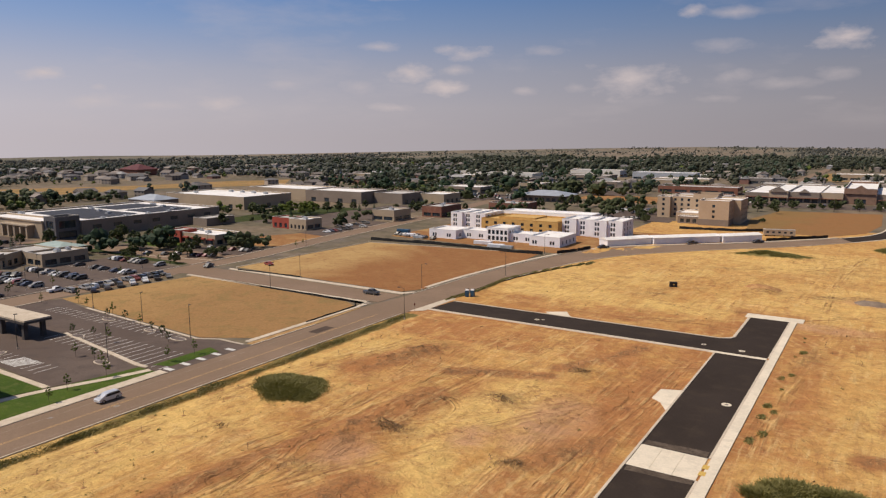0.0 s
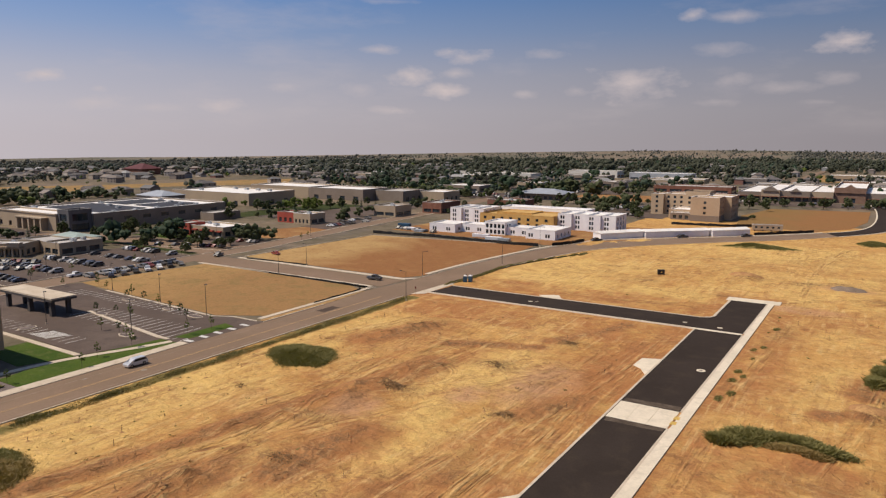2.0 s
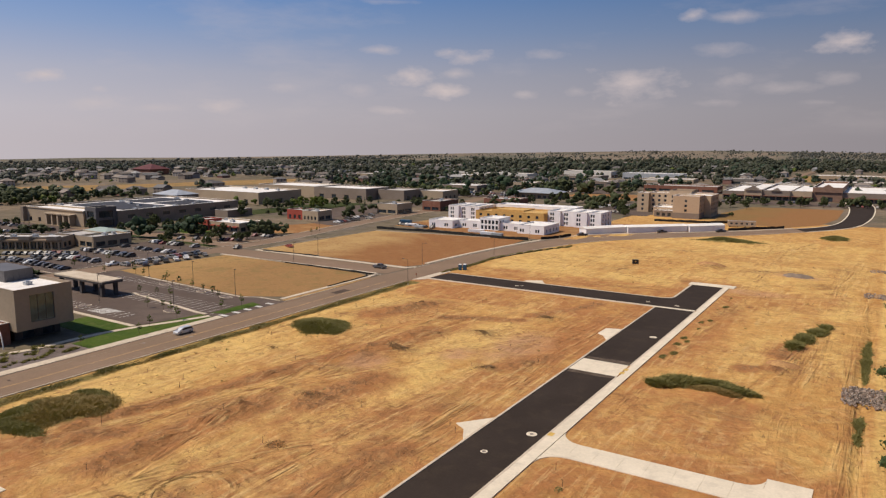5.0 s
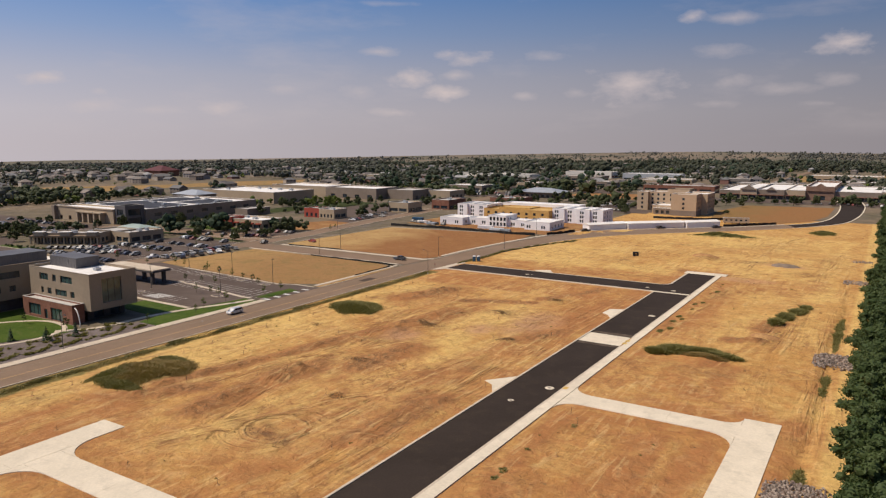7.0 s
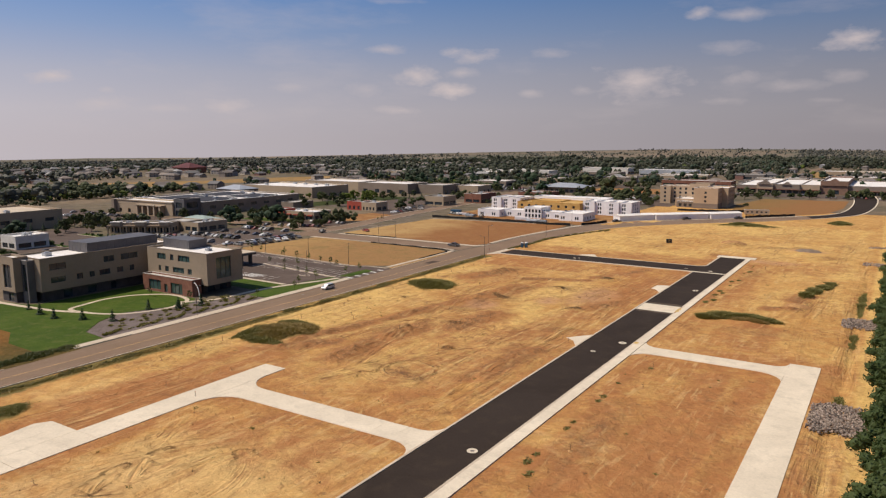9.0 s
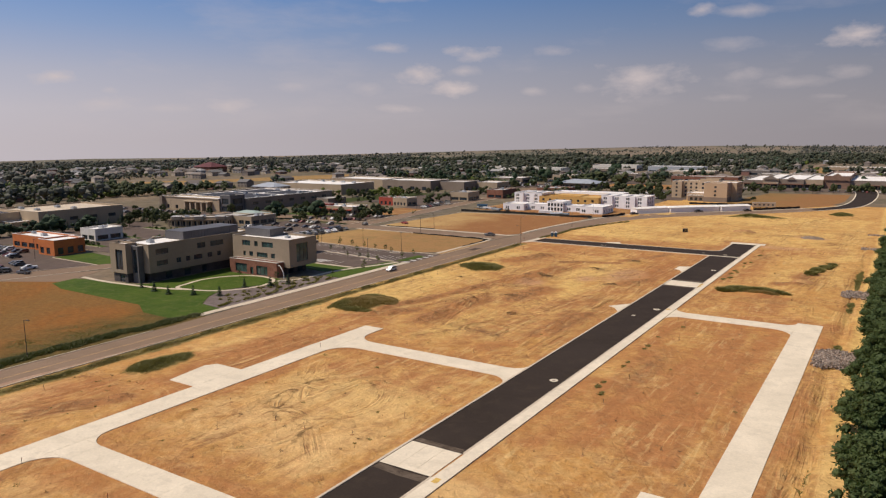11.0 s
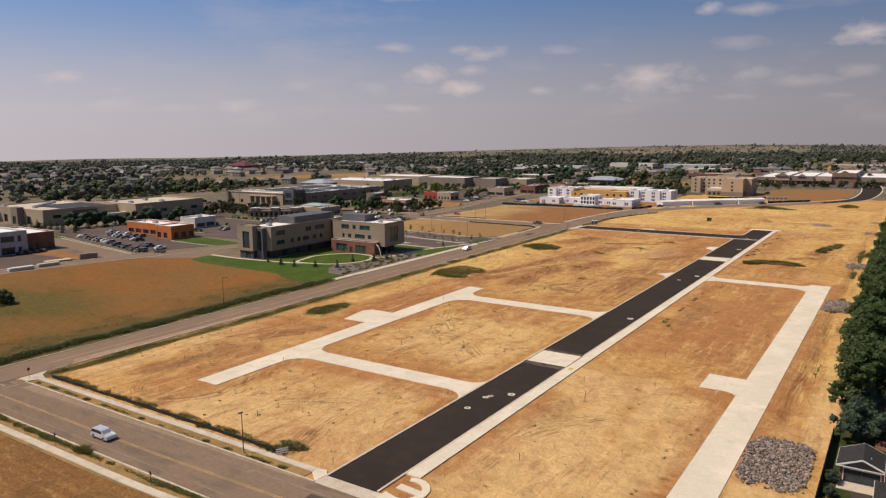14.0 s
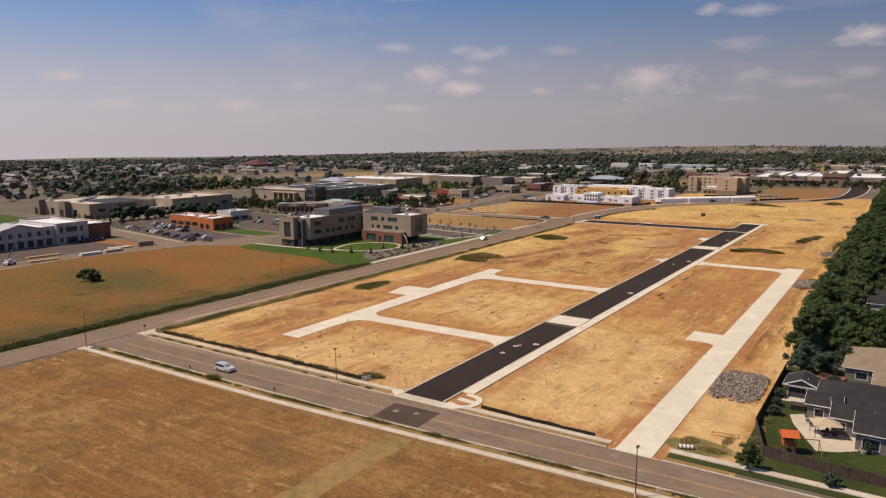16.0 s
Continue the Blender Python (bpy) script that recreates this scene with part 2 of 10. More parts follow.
    where = n.math("MAXIMUM", n.math("MULTIPLY", n.ramp(n.noise(at, 0.055, 5, 0.62, 0.8), [(0.50, g(0.0)), (0.62, g(0.62))]), n.math("MULTIPLY_ADD", calm, -0.7, 1.0)), n.math("MULTIPLY", dark, 1.1), clamp=True)
    # windrows darkened beyond their clay, standing in for shade on the relief
    col = n.mix(n.math("MULTIPLY", crumb, where), col, (0.232, 0.106, 0.047))
    chips = n.ramp(n.noise(at, 0.42, 7, 0.72, 1.2), [(0.575, g(0)), (0.68, g(0.35))])
    col = n.mix(n.math("MULTIPLY", chips, n.math("SUBTRACT", 1.0, red)), col, (0.665, 0.455, 0.205))
    # grey-brown litter of roots and dry stalks
    litter = n.math("MULTIPLY", dark, n.ramp(n.noise(at, 0.55, 6, 0.7, 1.0), [(0.40, g(0.15)), (0.62, g(1))]))
    col = n.mix(n.math("MULTIPLY", litter, 0.85), col, (0.175, 0.108, 0.055))
    few = n.ramp(n.noise(at, 0.85, 6, 0.75, 0.5), [(0.60, g(0)), (0.67, g(0.75))])
    col = n.mix(n.math("MULTIPLY", few, n.math("MULTIPLY_ADD", calm, -0.5, 1.0)), col, (0.235, 0.140, 0.062))
    rooted = n.ramp(n.math("ADD", grown, n.math("MULTIPLY_ADD", n.noise(at, 0.5, 5, 0.65), 1.0, -0.5), clamp=True), [(0.25, g(0)), (0.60, g(0.9))])
    col = n.mix(rooted, col, (0.150, 0.128, 0.042))
    soft = n.ramp(n.noise(at, 0.28, 5, 0.6, 0.8), [(0.28, g(0.86)), (0.72, g(1.12))])
    col = n.mix(1.0, col, soft, "MULTIPLY")
    shade = n.ramp(n.noise(at, 1.6, 5, 0.7), [(0.25, g(0.84)), (0.75, g(1.13))])
    col = n.mix(1.0, col, shade, "MULTIPLY")
    b = n.add("ShaderNodeBump", None, Strength=1.0, Distance=0.5, Height=n.math("MULTIPLY_ADD", n.math("MULTIPLY", wave, worn), -0.30, n.noise(at, 0.6, 7, 0.68, 0.6)))
    s = n.add("ShaderNodeBsdfPrincipled", None, Base_Color=col, Roughness=0.95, Normal=b.outputs[0])
    s.inputs["Specular IOR Level"].default_value = 0.1
    n.tree.links.new(s.outputs[0], n.add("ShaderNodeOutputMaterial").inputs[0])
    return m


def dry_field():
    """Mown dry field: red-brown stubble in faint rows, straw-coloured thatch near the street, small bare pale spots."""
    m = bpy.data.materials.new("dry_field")
    m.use_nodes = True
    n = Net(m.node_tree)
    at = n.add("ShaderNodeNewGeometry").outputs["Position"]
    col = n.mix(n.ramp(n.noise(at, 0.035, 5, 0.6, 0.6), [(0.40, g(0)), (0.60, g(1))]), (0.240, 0.112, 0.036), (0.298, 0.160, 0.055))
    rows = n.add("ShaderNodeMapping", None, Vector=at, Scale=(0.07, 1.0, 1.0)).outputs[0]
    line = n.noise(rows, 0.55, 6, 0.66, 0.3)
    col = n.mix(n.ramp(line, [(0.52, g(0)), (0.66, g(0.6))]), col, (0.160, 0.078, 0.028))
    col = n.mix(n.ramp(line, [(0.34, g(0.5)), (0.48, g(0))]), col, (0.385, 0.225, 0.082))
    thatch = n.noise(n.add("ShaderNodeMapping", None, Vector=at, Scale=(0.35, 1.0, 1.0)).outputs[0], 0.06, 5, 0.65, 0.8)
    col = n.mix(n.ramp(thatch, [(0.52, g(0)), (0.66, g(0.6))]), col, (0.390, 0.232, 0.080))
    crumb = n.ramp(n.noise(at, 0.9, 7, 0.75, 0.5), [(0.50, g(0)), (0.60, g(0.65))])
    col = n.mix(crumb, col, (0.145, 0.072, 0.027))
    tufts = n.ramp(n.noise(at, 1.3, 6, 0.72), [(0.56, g(0)), (0.66, g(0.6))])
    col = n.mix(tufts, col, (0.46, 0.295, 0.115))
    flat = n.add("ShaderNodeMapping", None, Vector=at, Scale=(0.5, 1.1, 1.0)).outputs[0]
    bare = n.math("MULTIPLY", n.ramp(n.noise(flat, 0.42, 6, 0.66, 0.6), [(0.56, g(0)), (0.66, g(0.75))]), n.ramp(n.noise(at, 0.045, 3, 0.5), [(0.40, g(0)), (0.56, g(0.85))]))
    col = n.mix(bare, col, (0.52, 0.345, 0.165))
    col = n.mix(n.ramp(n.noise(n.add("ShaderNodeMapping", None, Vector=at, Location=(17, 61, 0)).outputs[0], 0.11, 6, 0.68, 1.0), [(0.48, g(0)), (0.62, g(0.55))]), col, (0.142, 0.074, 0.028))
    shade = n.ramp(n.noise(at, 2.4, 5, 0.75), [(0.28, g(0.72)), (0.72, g(1.22))])
    col = n.mix(1.0, col, shade, "MULTIPLY")
    b = n.add("ShaderNodeBump", None, Strength=0.9, Distance=0.35, Height=n.noise(at, 1.1, 7, 0.72))
    s = n.add("ShaderNodeBsdfPrincipled", None, Base_Color=col, Roughness=0.95, Normal=b.outputs[0])
    s.inputs["Specular IOR Level"].default_value = 0.1
    n.tree.links.new(s.outputs[0], n.add("ShaderNodeOutputMaterial").inputs[0])
    return m


def meadow_field():
    """Uncut dry meadow: orange-brown seed heads, olive hollows, green growth thickening towards the street."""
    m = bpy.data.materials.new("dry_meadow")
    m.use_nodes = True
    n = Net(m.node_tree)
    at = n.add("ShaderNodeNewGeometry").outputs["Position"]
    x = n.add("ShaderNodeSeparateXYZ", None, Vector=at).outputs[0]
    col = n.mix(n.ramp(n.noise(at, 0.03, 5, 0.6, 0.8), [(0.40, g(0)), (0.62, g(1))]), (0.255, 0.108, 0.028), (0.215, 0.114, 0.035))
    hollow = n.noise(n.add("ShaderNodeMapping", None, Vector=at, Location=(35, 8, 0), Scale=(0.8, 1.2, 1.0)).outputs[0], 0.017, 5, 0.62, 0.8)
    col = n.mix(n.ramp(hollow, [(0.48, g(0)), (0.62, g(0.45))]), col, (0.130, 0.094, 0.027))
    # the green hollow round the lone bush
    low = n.add("ShaderNodeMapping", None, Vector=n.add("ShaderNodeVectorMath", "ADD", i0=at, i1=(160.0, -36.0, 0.0)).outputs[0], Scale=(1 / 32, 1 / 17, 0.0)).outputs[0]
    reach = n.math("ADD", n.add("ShaderNodeVectorMath", "LENGTH", i0=low).outputs["Value"], n.math("MULTIPLY_ADD", n.noise(at, 0.06, 6, 0.66, 0.8), 1.8, -0.9))
    col = n.mix(n.ramp(reach, [(0.55, g(0.85)), (1.05, g(0))]), col, (0.112, 0.092, 0.024))
    side = n.math("ADD", n.math("DIVIDE", n.math("ADD", x, 126.0), 22.0), n.math("MULTIPLY_ADD", n.noise(at, 0.07, 6, 0.66, 0.8), 2.2, -1.25))
    col = n.mix(n.ramp(side, [(0.05, g(0)), (0.65, g(0.88))]), col, (0.095, 0.076, 0.024))
    col = n.mix(n.ramp(n.noise(at, 0.20, 6, 0.70, 0.6), [(0.52, g(0)), (0.66, g(0.55))]), col, (0.165, 0.092, 0.032))
    col = n.mix(n.ramp(n.noise(at, 0.34, 6, 0.70, 0.3), [(0.56, g(0)), (0.68, g(0.45))]), col, (0.300, 0.165, 0.058))
    col = n.mix(1.0, col, n.ramp(n.noise(at, 0.8, 6, 0.74), [(0.28, g(0.66)), (0.72, g(1.22))]), "MULTIPLY")
    b = n.add("ShaderNodeBump", None, Strength=0.9, Distance=0.5, Height=n.noise(at, 0.9, 7, 0.72))
    s = n.add("ShaderNodeBsdfPrincipled", None, Base_Color=col, Roughness=0.95, Normal=b.outputs[0])
    s.inputs["Specular IOR Level"].default_value = 0.1
    n.tree.links.new(s.outputs[0], n.add("ShaderNodeOutputMaterial").inputs[0])
    return m


def vacant_field(name, bare, straw, tuft, start, reach):
    """Idle land: straw on one side giving way to bare earth, tufts and thin places all over."""
    m = bpy.data.materials.new(name)
    m.use_nodes = True
    n = Net(m.node_tree)
    at = n.add("ShaderNodeNewGeometry").outputs["Position"]
    x = n.add("ShaderNodeSeparateXYZ", None, Vector=at).outputs[0]
    share = n.math("ADD", n.math("DIVIDE", n.math("SUBTRACT", x, start), reach), n.math("MULTIPLY_ADD", n.noise(at, 0.03, 5, 0.6, 0.8), 1.8, -0.9))
    col = n.mix(n.ramp(share, [(0.1, g(0)), (0.75, g(1))]), straw, bare)
    col = n.mix(n.ramp(n.noise(at, 0.12, 6, 0.68, 0.6), [(0.50, g(0)), (0.66, g(0.6))]), col, tuft)
    col = n.mix(n.ramp(n.noise(at, 0.35, 6, 0.7, 0.4), [(0.54, g(0)), (0.66, g(0.5))]), col, tuple(v * 0.62 for v in bare))
    col = n.mix(1.0, col, n.ramp(n.noise(at, 1.2, 5, 0.7), [(0.28, g(0.80)), (0.72, g(1.18))]), "MULTIPLY")
    b = n.add("ShaderNodeBump", None, Strength=0.6, Distance=0.3, Height=n.noise(at, 0.8, 6, 0.68))
    s = n.add("ShaderNodeBsdfPrincipled", None, Base_Color=col, Roughness=0.95, Normal=b.outputs[0])
    s.inputs["Specular IOR Level"].default_value = 0.1
    n.tree.links.new(s.outputs[0], n.add("ShaderNodeOutputMaterial").inputs[0])
    return m


M = {
    "vacant": vacant_field("straw_and_earth_lot", (0.262, 0.120, 0.046), (0.420, 0.266, 0.108), (0.315, 0.170, 0.066), -182.0, 55.0),
    "vacant_dark": vacant_field("rough_brown_lot", (0.265, 0.130, 0.050), (0.232, 0.138, 0.052), (0.218, 0.124, 0.048), -34.0, 50.0),
    "corner": vacant_field("dry_grass_corner", (0.295, 0.165, 0.066), (0.355, 0.212, 0.083), (0.190, 0.140, 0.052), -186.0, 60.0),
    "site": site_earth(),
    "suburb": surface("suburb_ground", (0.140, 0.116, 0.074), (0.215, 0.160, 0.106), 0.012, 0.12, 0.95, 0.2, (0.170, 0.138, 0.112), grain=0.5, spec=0.1),
    "farmland": surface("far_farmland", (0.205, 0.158, 0.110), (0.125, 0.115, 0.080), 0.0016, 0.01, 0.95, 0.1, (0.165, 0.135, 0.098), (0.45, 0.55), stretch=(1, 0.35, 1), grain=0.25, spec=0.1),
    "meadow": meadow_field(),
    "south": dry_field(),
    "clod": surface("clay_clods", (0.360, 0.185, 0.080), (0.470, 0.270, 0.112), 0.3, 3.0, 0.95, 0.5, (0.290, 0.150, 0.068), spec=0.1, grain=0.3),
    "bare": surface("bare_pale_earth", (0.34, 0.195, 0.080), (0.46, 0.30, 0.14), 0.5, 1.6, 0.95, 0.5, (0.30, 0.16, 0.06), (0.40, 0.6), spec=0.1, grain=0.35),
    "brown": surface("brown_lot", (0.275, 0.130, 0.050), (0.325, 0.170, 0.068), 0.022, 0.5, 0.95, 0.5, (0.40, 0.245, 0.10), spec=0.1, grain=0.3),
    "dry": surface("dry_grass_lot", (0.345, 0.205, 0.082), (0.285, 0.175, 0.066), 0.03, 0.7, 0.95, 0.5, (0.17, 0.14, 0.055), spec=0.1, grain=0.35),
    "yard_lawn": surface("yard_lawn", (0.036, 0.048, 0.012), (0.052, 0.062, 0.016), 0.10, 2.2, 0.9, 0.4, (0.075, 0.070, 0.024), spec=0.1, grain=0.3),
    "lawn": surface("lawn", (0.046, 0.080, 0.007), (0.066, 0.100, 0.010), 0.08, 2.2, 0.9, 0.4, (0.10, 0.112, 0.026), spec=0.15, grain=0.35),
    "mulch": surface("mulch", (0.165, 0.128, 0.112), (0.205, 0.165, 0.150), 0.12, 2.5, 0.95, 0.6, (0.120, 0.090, 0.076), spec=0.1, grain=0.5),
    "road": surface("worn_asphalt", (0.215, 0.145, 0.096), (0.242, 0.164, 0.110), 0.05, 2.5, 0.9, 0.15, (0.205, 0.142, 0.094), stretch=(1, 1, 1), grain=0.22, spec=0.12),
    "road_dark": surface("grey_brown_asphalt", (0.215, 0.146, 0.096), (0.245, 0.168, 0.112), 0.06, 2.5, 0.9, 0.15, (0.150, 0.108, 0.080), stretch=(0.4, 1, 1), grain=0.24, spec=0.12),
    "black": surface("new_asphalt", (0.035, 0.025, 0.019), (0.043, 0.031, 0.024), 0.06, 3.0, 0.92, 0.2, (0.052, 0.037, 0.026), (0.40, 0.65), grain=0.22, spec=0.12),
    "gutter": surface("dusty_gutter", (0.315, 0.222, 0.148), (0.270, 0.186, 0.122), 0.2, 2.0, 0.95, 0.1, (0.235, 0.16, 0.105), grain=0.2, spec=0.1),
    "lot": surface("lot_asphalt", (0.108, 0.078, 0.062), (0.135, 0.100, 0.080), 0.06, 2.2, 0.9, 0.15, (0.092, 0.070, 0.058), grain=0.22, spec=0.12),
    "conc": surface("pale_concrete", (0.64, 0.545, 0.41), (0.72, 0.615, 0.465), 0.09, 2.2, 0.9, 0.12, (0.57, 0.485, 0.365), grain=0.12),
    "walk": surface("weathered_concrete", (0.52, 0.425, 0.315), (0.59, 0.49, 0.37), 0.15, 2.5, 0.9, 0.15, (0.44, 0.345, 0.245), grain=0.16),
    "white_line": surface("road_paint_white", (0.66, 0.63, 0.58), (0.55, 0.52, 0.47), 0.4, 4.0, 0.7, 0.05, grain=0.25),
    "yellow_line": surface("road_paint_yellow", (0.52, 0.31, 0.12), (0.38, 0.235, 0.105), 0.3, 4.0, 0.7, 0.05, grain=0.25),
    "tactile": surface("tactile_yellow", (0.65, 0.42, 0.10), (0.55, 0.35, 0.09), 1.0, 5.0, 0.7, 0.3),
    "patch_dark": surface("asphalt_patch", (0.078, 0.054, 0.040), (0.098, 0.070, 0.052), 0.15, 2.5, 0.9, 0.15, grain=0.2, spec=0.1),
    "worn_line": surface("worn_white_paint", (0.31, 0.245, 0.185), (0.22, 0.155, 0.11), 0.35, 3.0, 0.9, 0.05, grain=0.25, spec=0.1),
    "iron": surface("cast_iron", (0.24, 0.20, 0.165), (0.30, 0.25, 0.205), 1.5, 6.0, 0.6, 0.3, metal=0.3),
    "tan_wall": surface("tan_panel", (0.285, 0.220, 0.155), (0.310, 0.242, 0.172), 0.1, 1.2, 0.8, 0.06, grain=0.1),
    "grey_wall": surface("grey_metal_panel", (0.115, 0.108, 0.11), (0.14, 0.132, 0.132), 0.15, 2.0, 0.55, 0.05, metal=0.2, grain=0.12),
    "dark_wall": surface("dark_stone", (0.06, 0.052, 0.05), (0.085, 0.075, 0.07), 0.3, 2.5, 0.8, 0.2, grain=0.2),
    "brick": surface("red_brown_brick", (0.20, 0.085, 0.055), (0.25, 0.115, 0.075), 0.3, 4.0, 0.9, 0.2, (0.16, 0.065, 0.045), grain=0.25),
    "beige": surface("beige_stucco", (0.36, 0.275, 0.190), (0.41, 0.32, 0.225), 0.08, 1.0, 0.9, 0.08, grain=0.12),
    "big_beige": surface("store_block", (0.40, 0.305, 0.205), (0.34, 0.26, 0.18), 0.05, 1.0, 0.9, 0.08, grain=0.12),
    "taupe": surface("taupe_block", (0.215, 0.168, 0.130), (0.25, 0.198, 0.155), 0.06, 1.0, 0.9, 0.1, grain=0.14),
    "hotel": surface("hotel_stucco", (0.43, 0.310, 0.200), (0.47, 0.345, 0.230), 0.08, 1.0, 0.9, 0.06, grain=0.1),
    "white_wrap": surface("house_wrap_white", (0.78, 0.76, 0.75), (0.72, 0.69, 0.70), 0.12, 0.8, 0.6, 0.1, (0.80, 0.79, 0.78), grain=0.06),
    "white_roof": surface("white_roof_membrane", (0.82, 0.78, 0.73), (0.74, 0.69, 0.63), 0.05, 0.7, 0.7, 0.05, (0.66, 0.60, 0.54), grain=0.12),
    "grey_roof": surface("grey_roof_membrane", (0.52, 0.48, 0.43), (0.44, 0.40, 0.36), 0.06, 0.7, 0.8, 0.05, (0.36, 0.33, 0.30), grain=0.15),
    "osb": surface("raw_board_sheathing", (0.58, 0.36, 0.12), (0.50, 0.29, 0.09), 0.25, 2.0, 0.85, 0.1, grain=0.2),
    "shingle": surface("dark_shingle", (0.030, 0.026, 0.025), (0.042, 0.037, 0.035), 0.5, 6.0, 0.95, 0.4, (0.024, 0.021, 0.020), grain=0.3),
    "shingle_tan": surface("tan_shingle", (0.23, 0.165, 0.105), (0.275, 0.20, 0.13), 0.5, 6.0, 0.95, 0.4, grain=0.25),
    "dust": surface("dusty_asphalt", (0.085, 0.062, 0.045), (0.13, 0.098, 0.072), 0.3, 2.0, 0.95, 0.1, (0.045, 0.032, 0.024), (0.4, 0.6), grain=0.25, spec=0.1),
    "siding": surface("grey_brown_siding", (0.165, 0.142, 0.126), (0.195, 0.168, 0.150), 0.4, 3.0, 0.8, 0.1, grain=0.12),
    "grey_render": surface("grey_base_coat", (0.42, 0.385, 0.38), (0.50, 0.46, 0.45), 0.15, 1.5, 0.9, 0.1, (0.34, 0.31, 0.31), grain=0.12),
    "siding_pale": surface("pale_siding", (0.58, 0.54, 0.48), (0.64, 0.60, 0.54), 0.4, 3.0, 0.8, 0.1, grain=0.1),
    "trim": surface("white_trim", (0.74, 0.70, 0.64), (0.68, 0.64, 0.58), 0.8, 4.0, 0.6, 0.05, grain=0.06),
    "orange_wall": surface("orange_stucco", (0.52, 0.16, 0.045), (0.44, 0.13, 0.04), 0.15, 1.5, 0.85, 0.08, grain=0.14),
    "red_wall": surface("red_stucco", (0.36, 0.07, 0.045), (0.30, 0.06, 0.04), 0.2, 1.5, 0.85, 0.08, grain=0.14),
    "red_roof": surface("dull_red_roof", (0.105, 0.034, 0.036), (0.13, 0.042, 0.042), 0.05, 0.8, 0.8, 0.1, grain=0.15),
    "green_roof": surface("pale_green_metal_roof", (0.30, 0.36, 0.31), (0.35, 0.41, 0.36), 0.2, 1.5, 0.5, 0.05, grain=0.1),
    "grey_metal": surface("grey_metal_roof", (0.40, 0.41, 0.42), (0.46, 0.47, 0.48), 0.2, 1.5, 0.45, 0.05, metal=0.3, grain=0.1),
    "glass": glass_mat("window_glass"),
    "glass_green": glass_mat("green_tinted_glass", (0.035, 0.06, 0.055), 0.08),
    "solar": surface("solar_glass", (0.045, 0.044, 0.048), (0.06, 0.058, 0.062), 0.3, 2.0, 0.6, 0.0, spec=0.15, grain=0.15),
    "frame": surface("window_frame_metal", (0.10, 0.095, 0.09), (0.13, 0.12, 0.115), 1.0, 6.0, 0.5, 0.03, metal=0.5),
    "black_cloth": surface("black_silt_fabric", (0.016, 0.015, 0.014), (0.026, 0.024, 0.022), 0.5, 3.0, 0.9, 0.4, grain=0.25),
    "fence_wood": surface("brown_fence_wood", (0.060, 0.042, 0.032), (0.085, 0.06, 0.045), 0.6, 4.0, 0.9, 0.3, grain=0.25),
    "pole": surface("dark_pole_metal", (0.075, 0.068, 0.062), (0.10, 0.09, 0.082), 1.0, 5.0, 0.55, 0.05, metal=0.5),
    "wood": surface("red_brown_playset_wood", (0.36, 0.10, 0.035), (0.42, 0.13, 0.045), 1.0, 6.0, 0.75, 0.2, local=True),
    "playset_roof": surface("orange_playset_roof", (0.62, 0.13, 0.03), (0.55, 0.11, 0.03), 1.0, 5.0, 0.6, 0.1, local=True),
    "deck": surface("red_deck_wood", (0.26, 0.10, 0.06), (0.31, 0.13, 0.08), 1.0, 5.0, 0.8, 0.2),
    "canvas": surface("tan_canvas", (0.46, 0.34, 0.21), (0.50, 0.38, 0.24), 0.6, 4.0, 0.9, 0.15, grain=0.1),
    "tyre": surface("tyre_rubber", (0.018, 0.017, 0.017), (0.026, 0.025, 0.024), 2.0, 8.0, 0.9, 0.2, local=True),
    "rim": surface("wheel_metal", (0.45, 0.45, 0.45), (0.38, 0.38, 0.38), 3.0, 8.0, 0.35, 0.0, metal=0.8, local=True),
    "car": random_paint("car_paint", [(0.66, 0.65, 0.63), (0.045, 0.043, 0.043), (0.26, 0.25, 0.24), (0.018, 0.018, 0.018), (0.04, 0.035, 0.033),
                                      (0.13, 0.125, 0.12), (0.18, 0.03, 0.025), (0.03, 0.04, 0.07), (0.08, 0.07, 0.06), (0.40, 0.375, 0.34)]),
    "silver": random_paint("silver_paint", [(0.62, 0.62, 0.62), (0.66, 0.66, 0.67)], 0.3, 0.3),
    "red_paint": random_paint("red_car_paint", [(0.28, 0.03, 0.02), (0.25, 0.03, 0.02)]),
    "dark_paint": random_paint("dark_car_paint", [(0.03, 0.03, 0.034), (0.05, 0.05, 0.055)]),
    "car_glass": glass_mat("car_glass", (0.014, 0.016, 0.018), 0.05),
    "lamp_red": surface("tail_lamp", (0.35, 0.02, 0.015), (0.30, 0.02, 0.015), 2.0, 8.0, 0.2, 0.0, local=True),
    "lamp_clear": surface("head_lamp", (0.75, 0.75, 0.72), (0.70, 0.70, 0.68), 2.0, 8.0, 0.15, 0.0, local=True),
    "brown_wall": surface("brown_stucco", (0.21, 0.125, 0.088), (0.25, 0.15, 0.105), 0.2, 1.5, 0.9, 0.08, grain=0.14),
    "blue": surface("blue_plastic", (0.030, 0.080, 0.14), (0.038, 0.095, 0.16), 1.0, 5.0, 0.5, 0.05),
    "black_metal": surface("black_painted_steel", (0.02, 0.019, 0.018), (0.032, 0.03, 0.028), 1.0, 5.0, 0.6, 0.1),
    "gravel_dark": surface("grey_brown_gravel", (0.215, 0.160, 0.118), (0.26, 0.195, 0.145), 0.3, 3.0, 0.95, 0.6, (0.17, 0.125, 0.095), grain=0.4, spec=0.1),
    "gravel": surface("pinkish_gravel", (0.34, 0.215, 0.14), (0.38, 0.25, 0.17), 0.15, 2.5, 0.95, 0.5, (0.29, 0.18, 0.12), grain=0.3, spec=0.1),
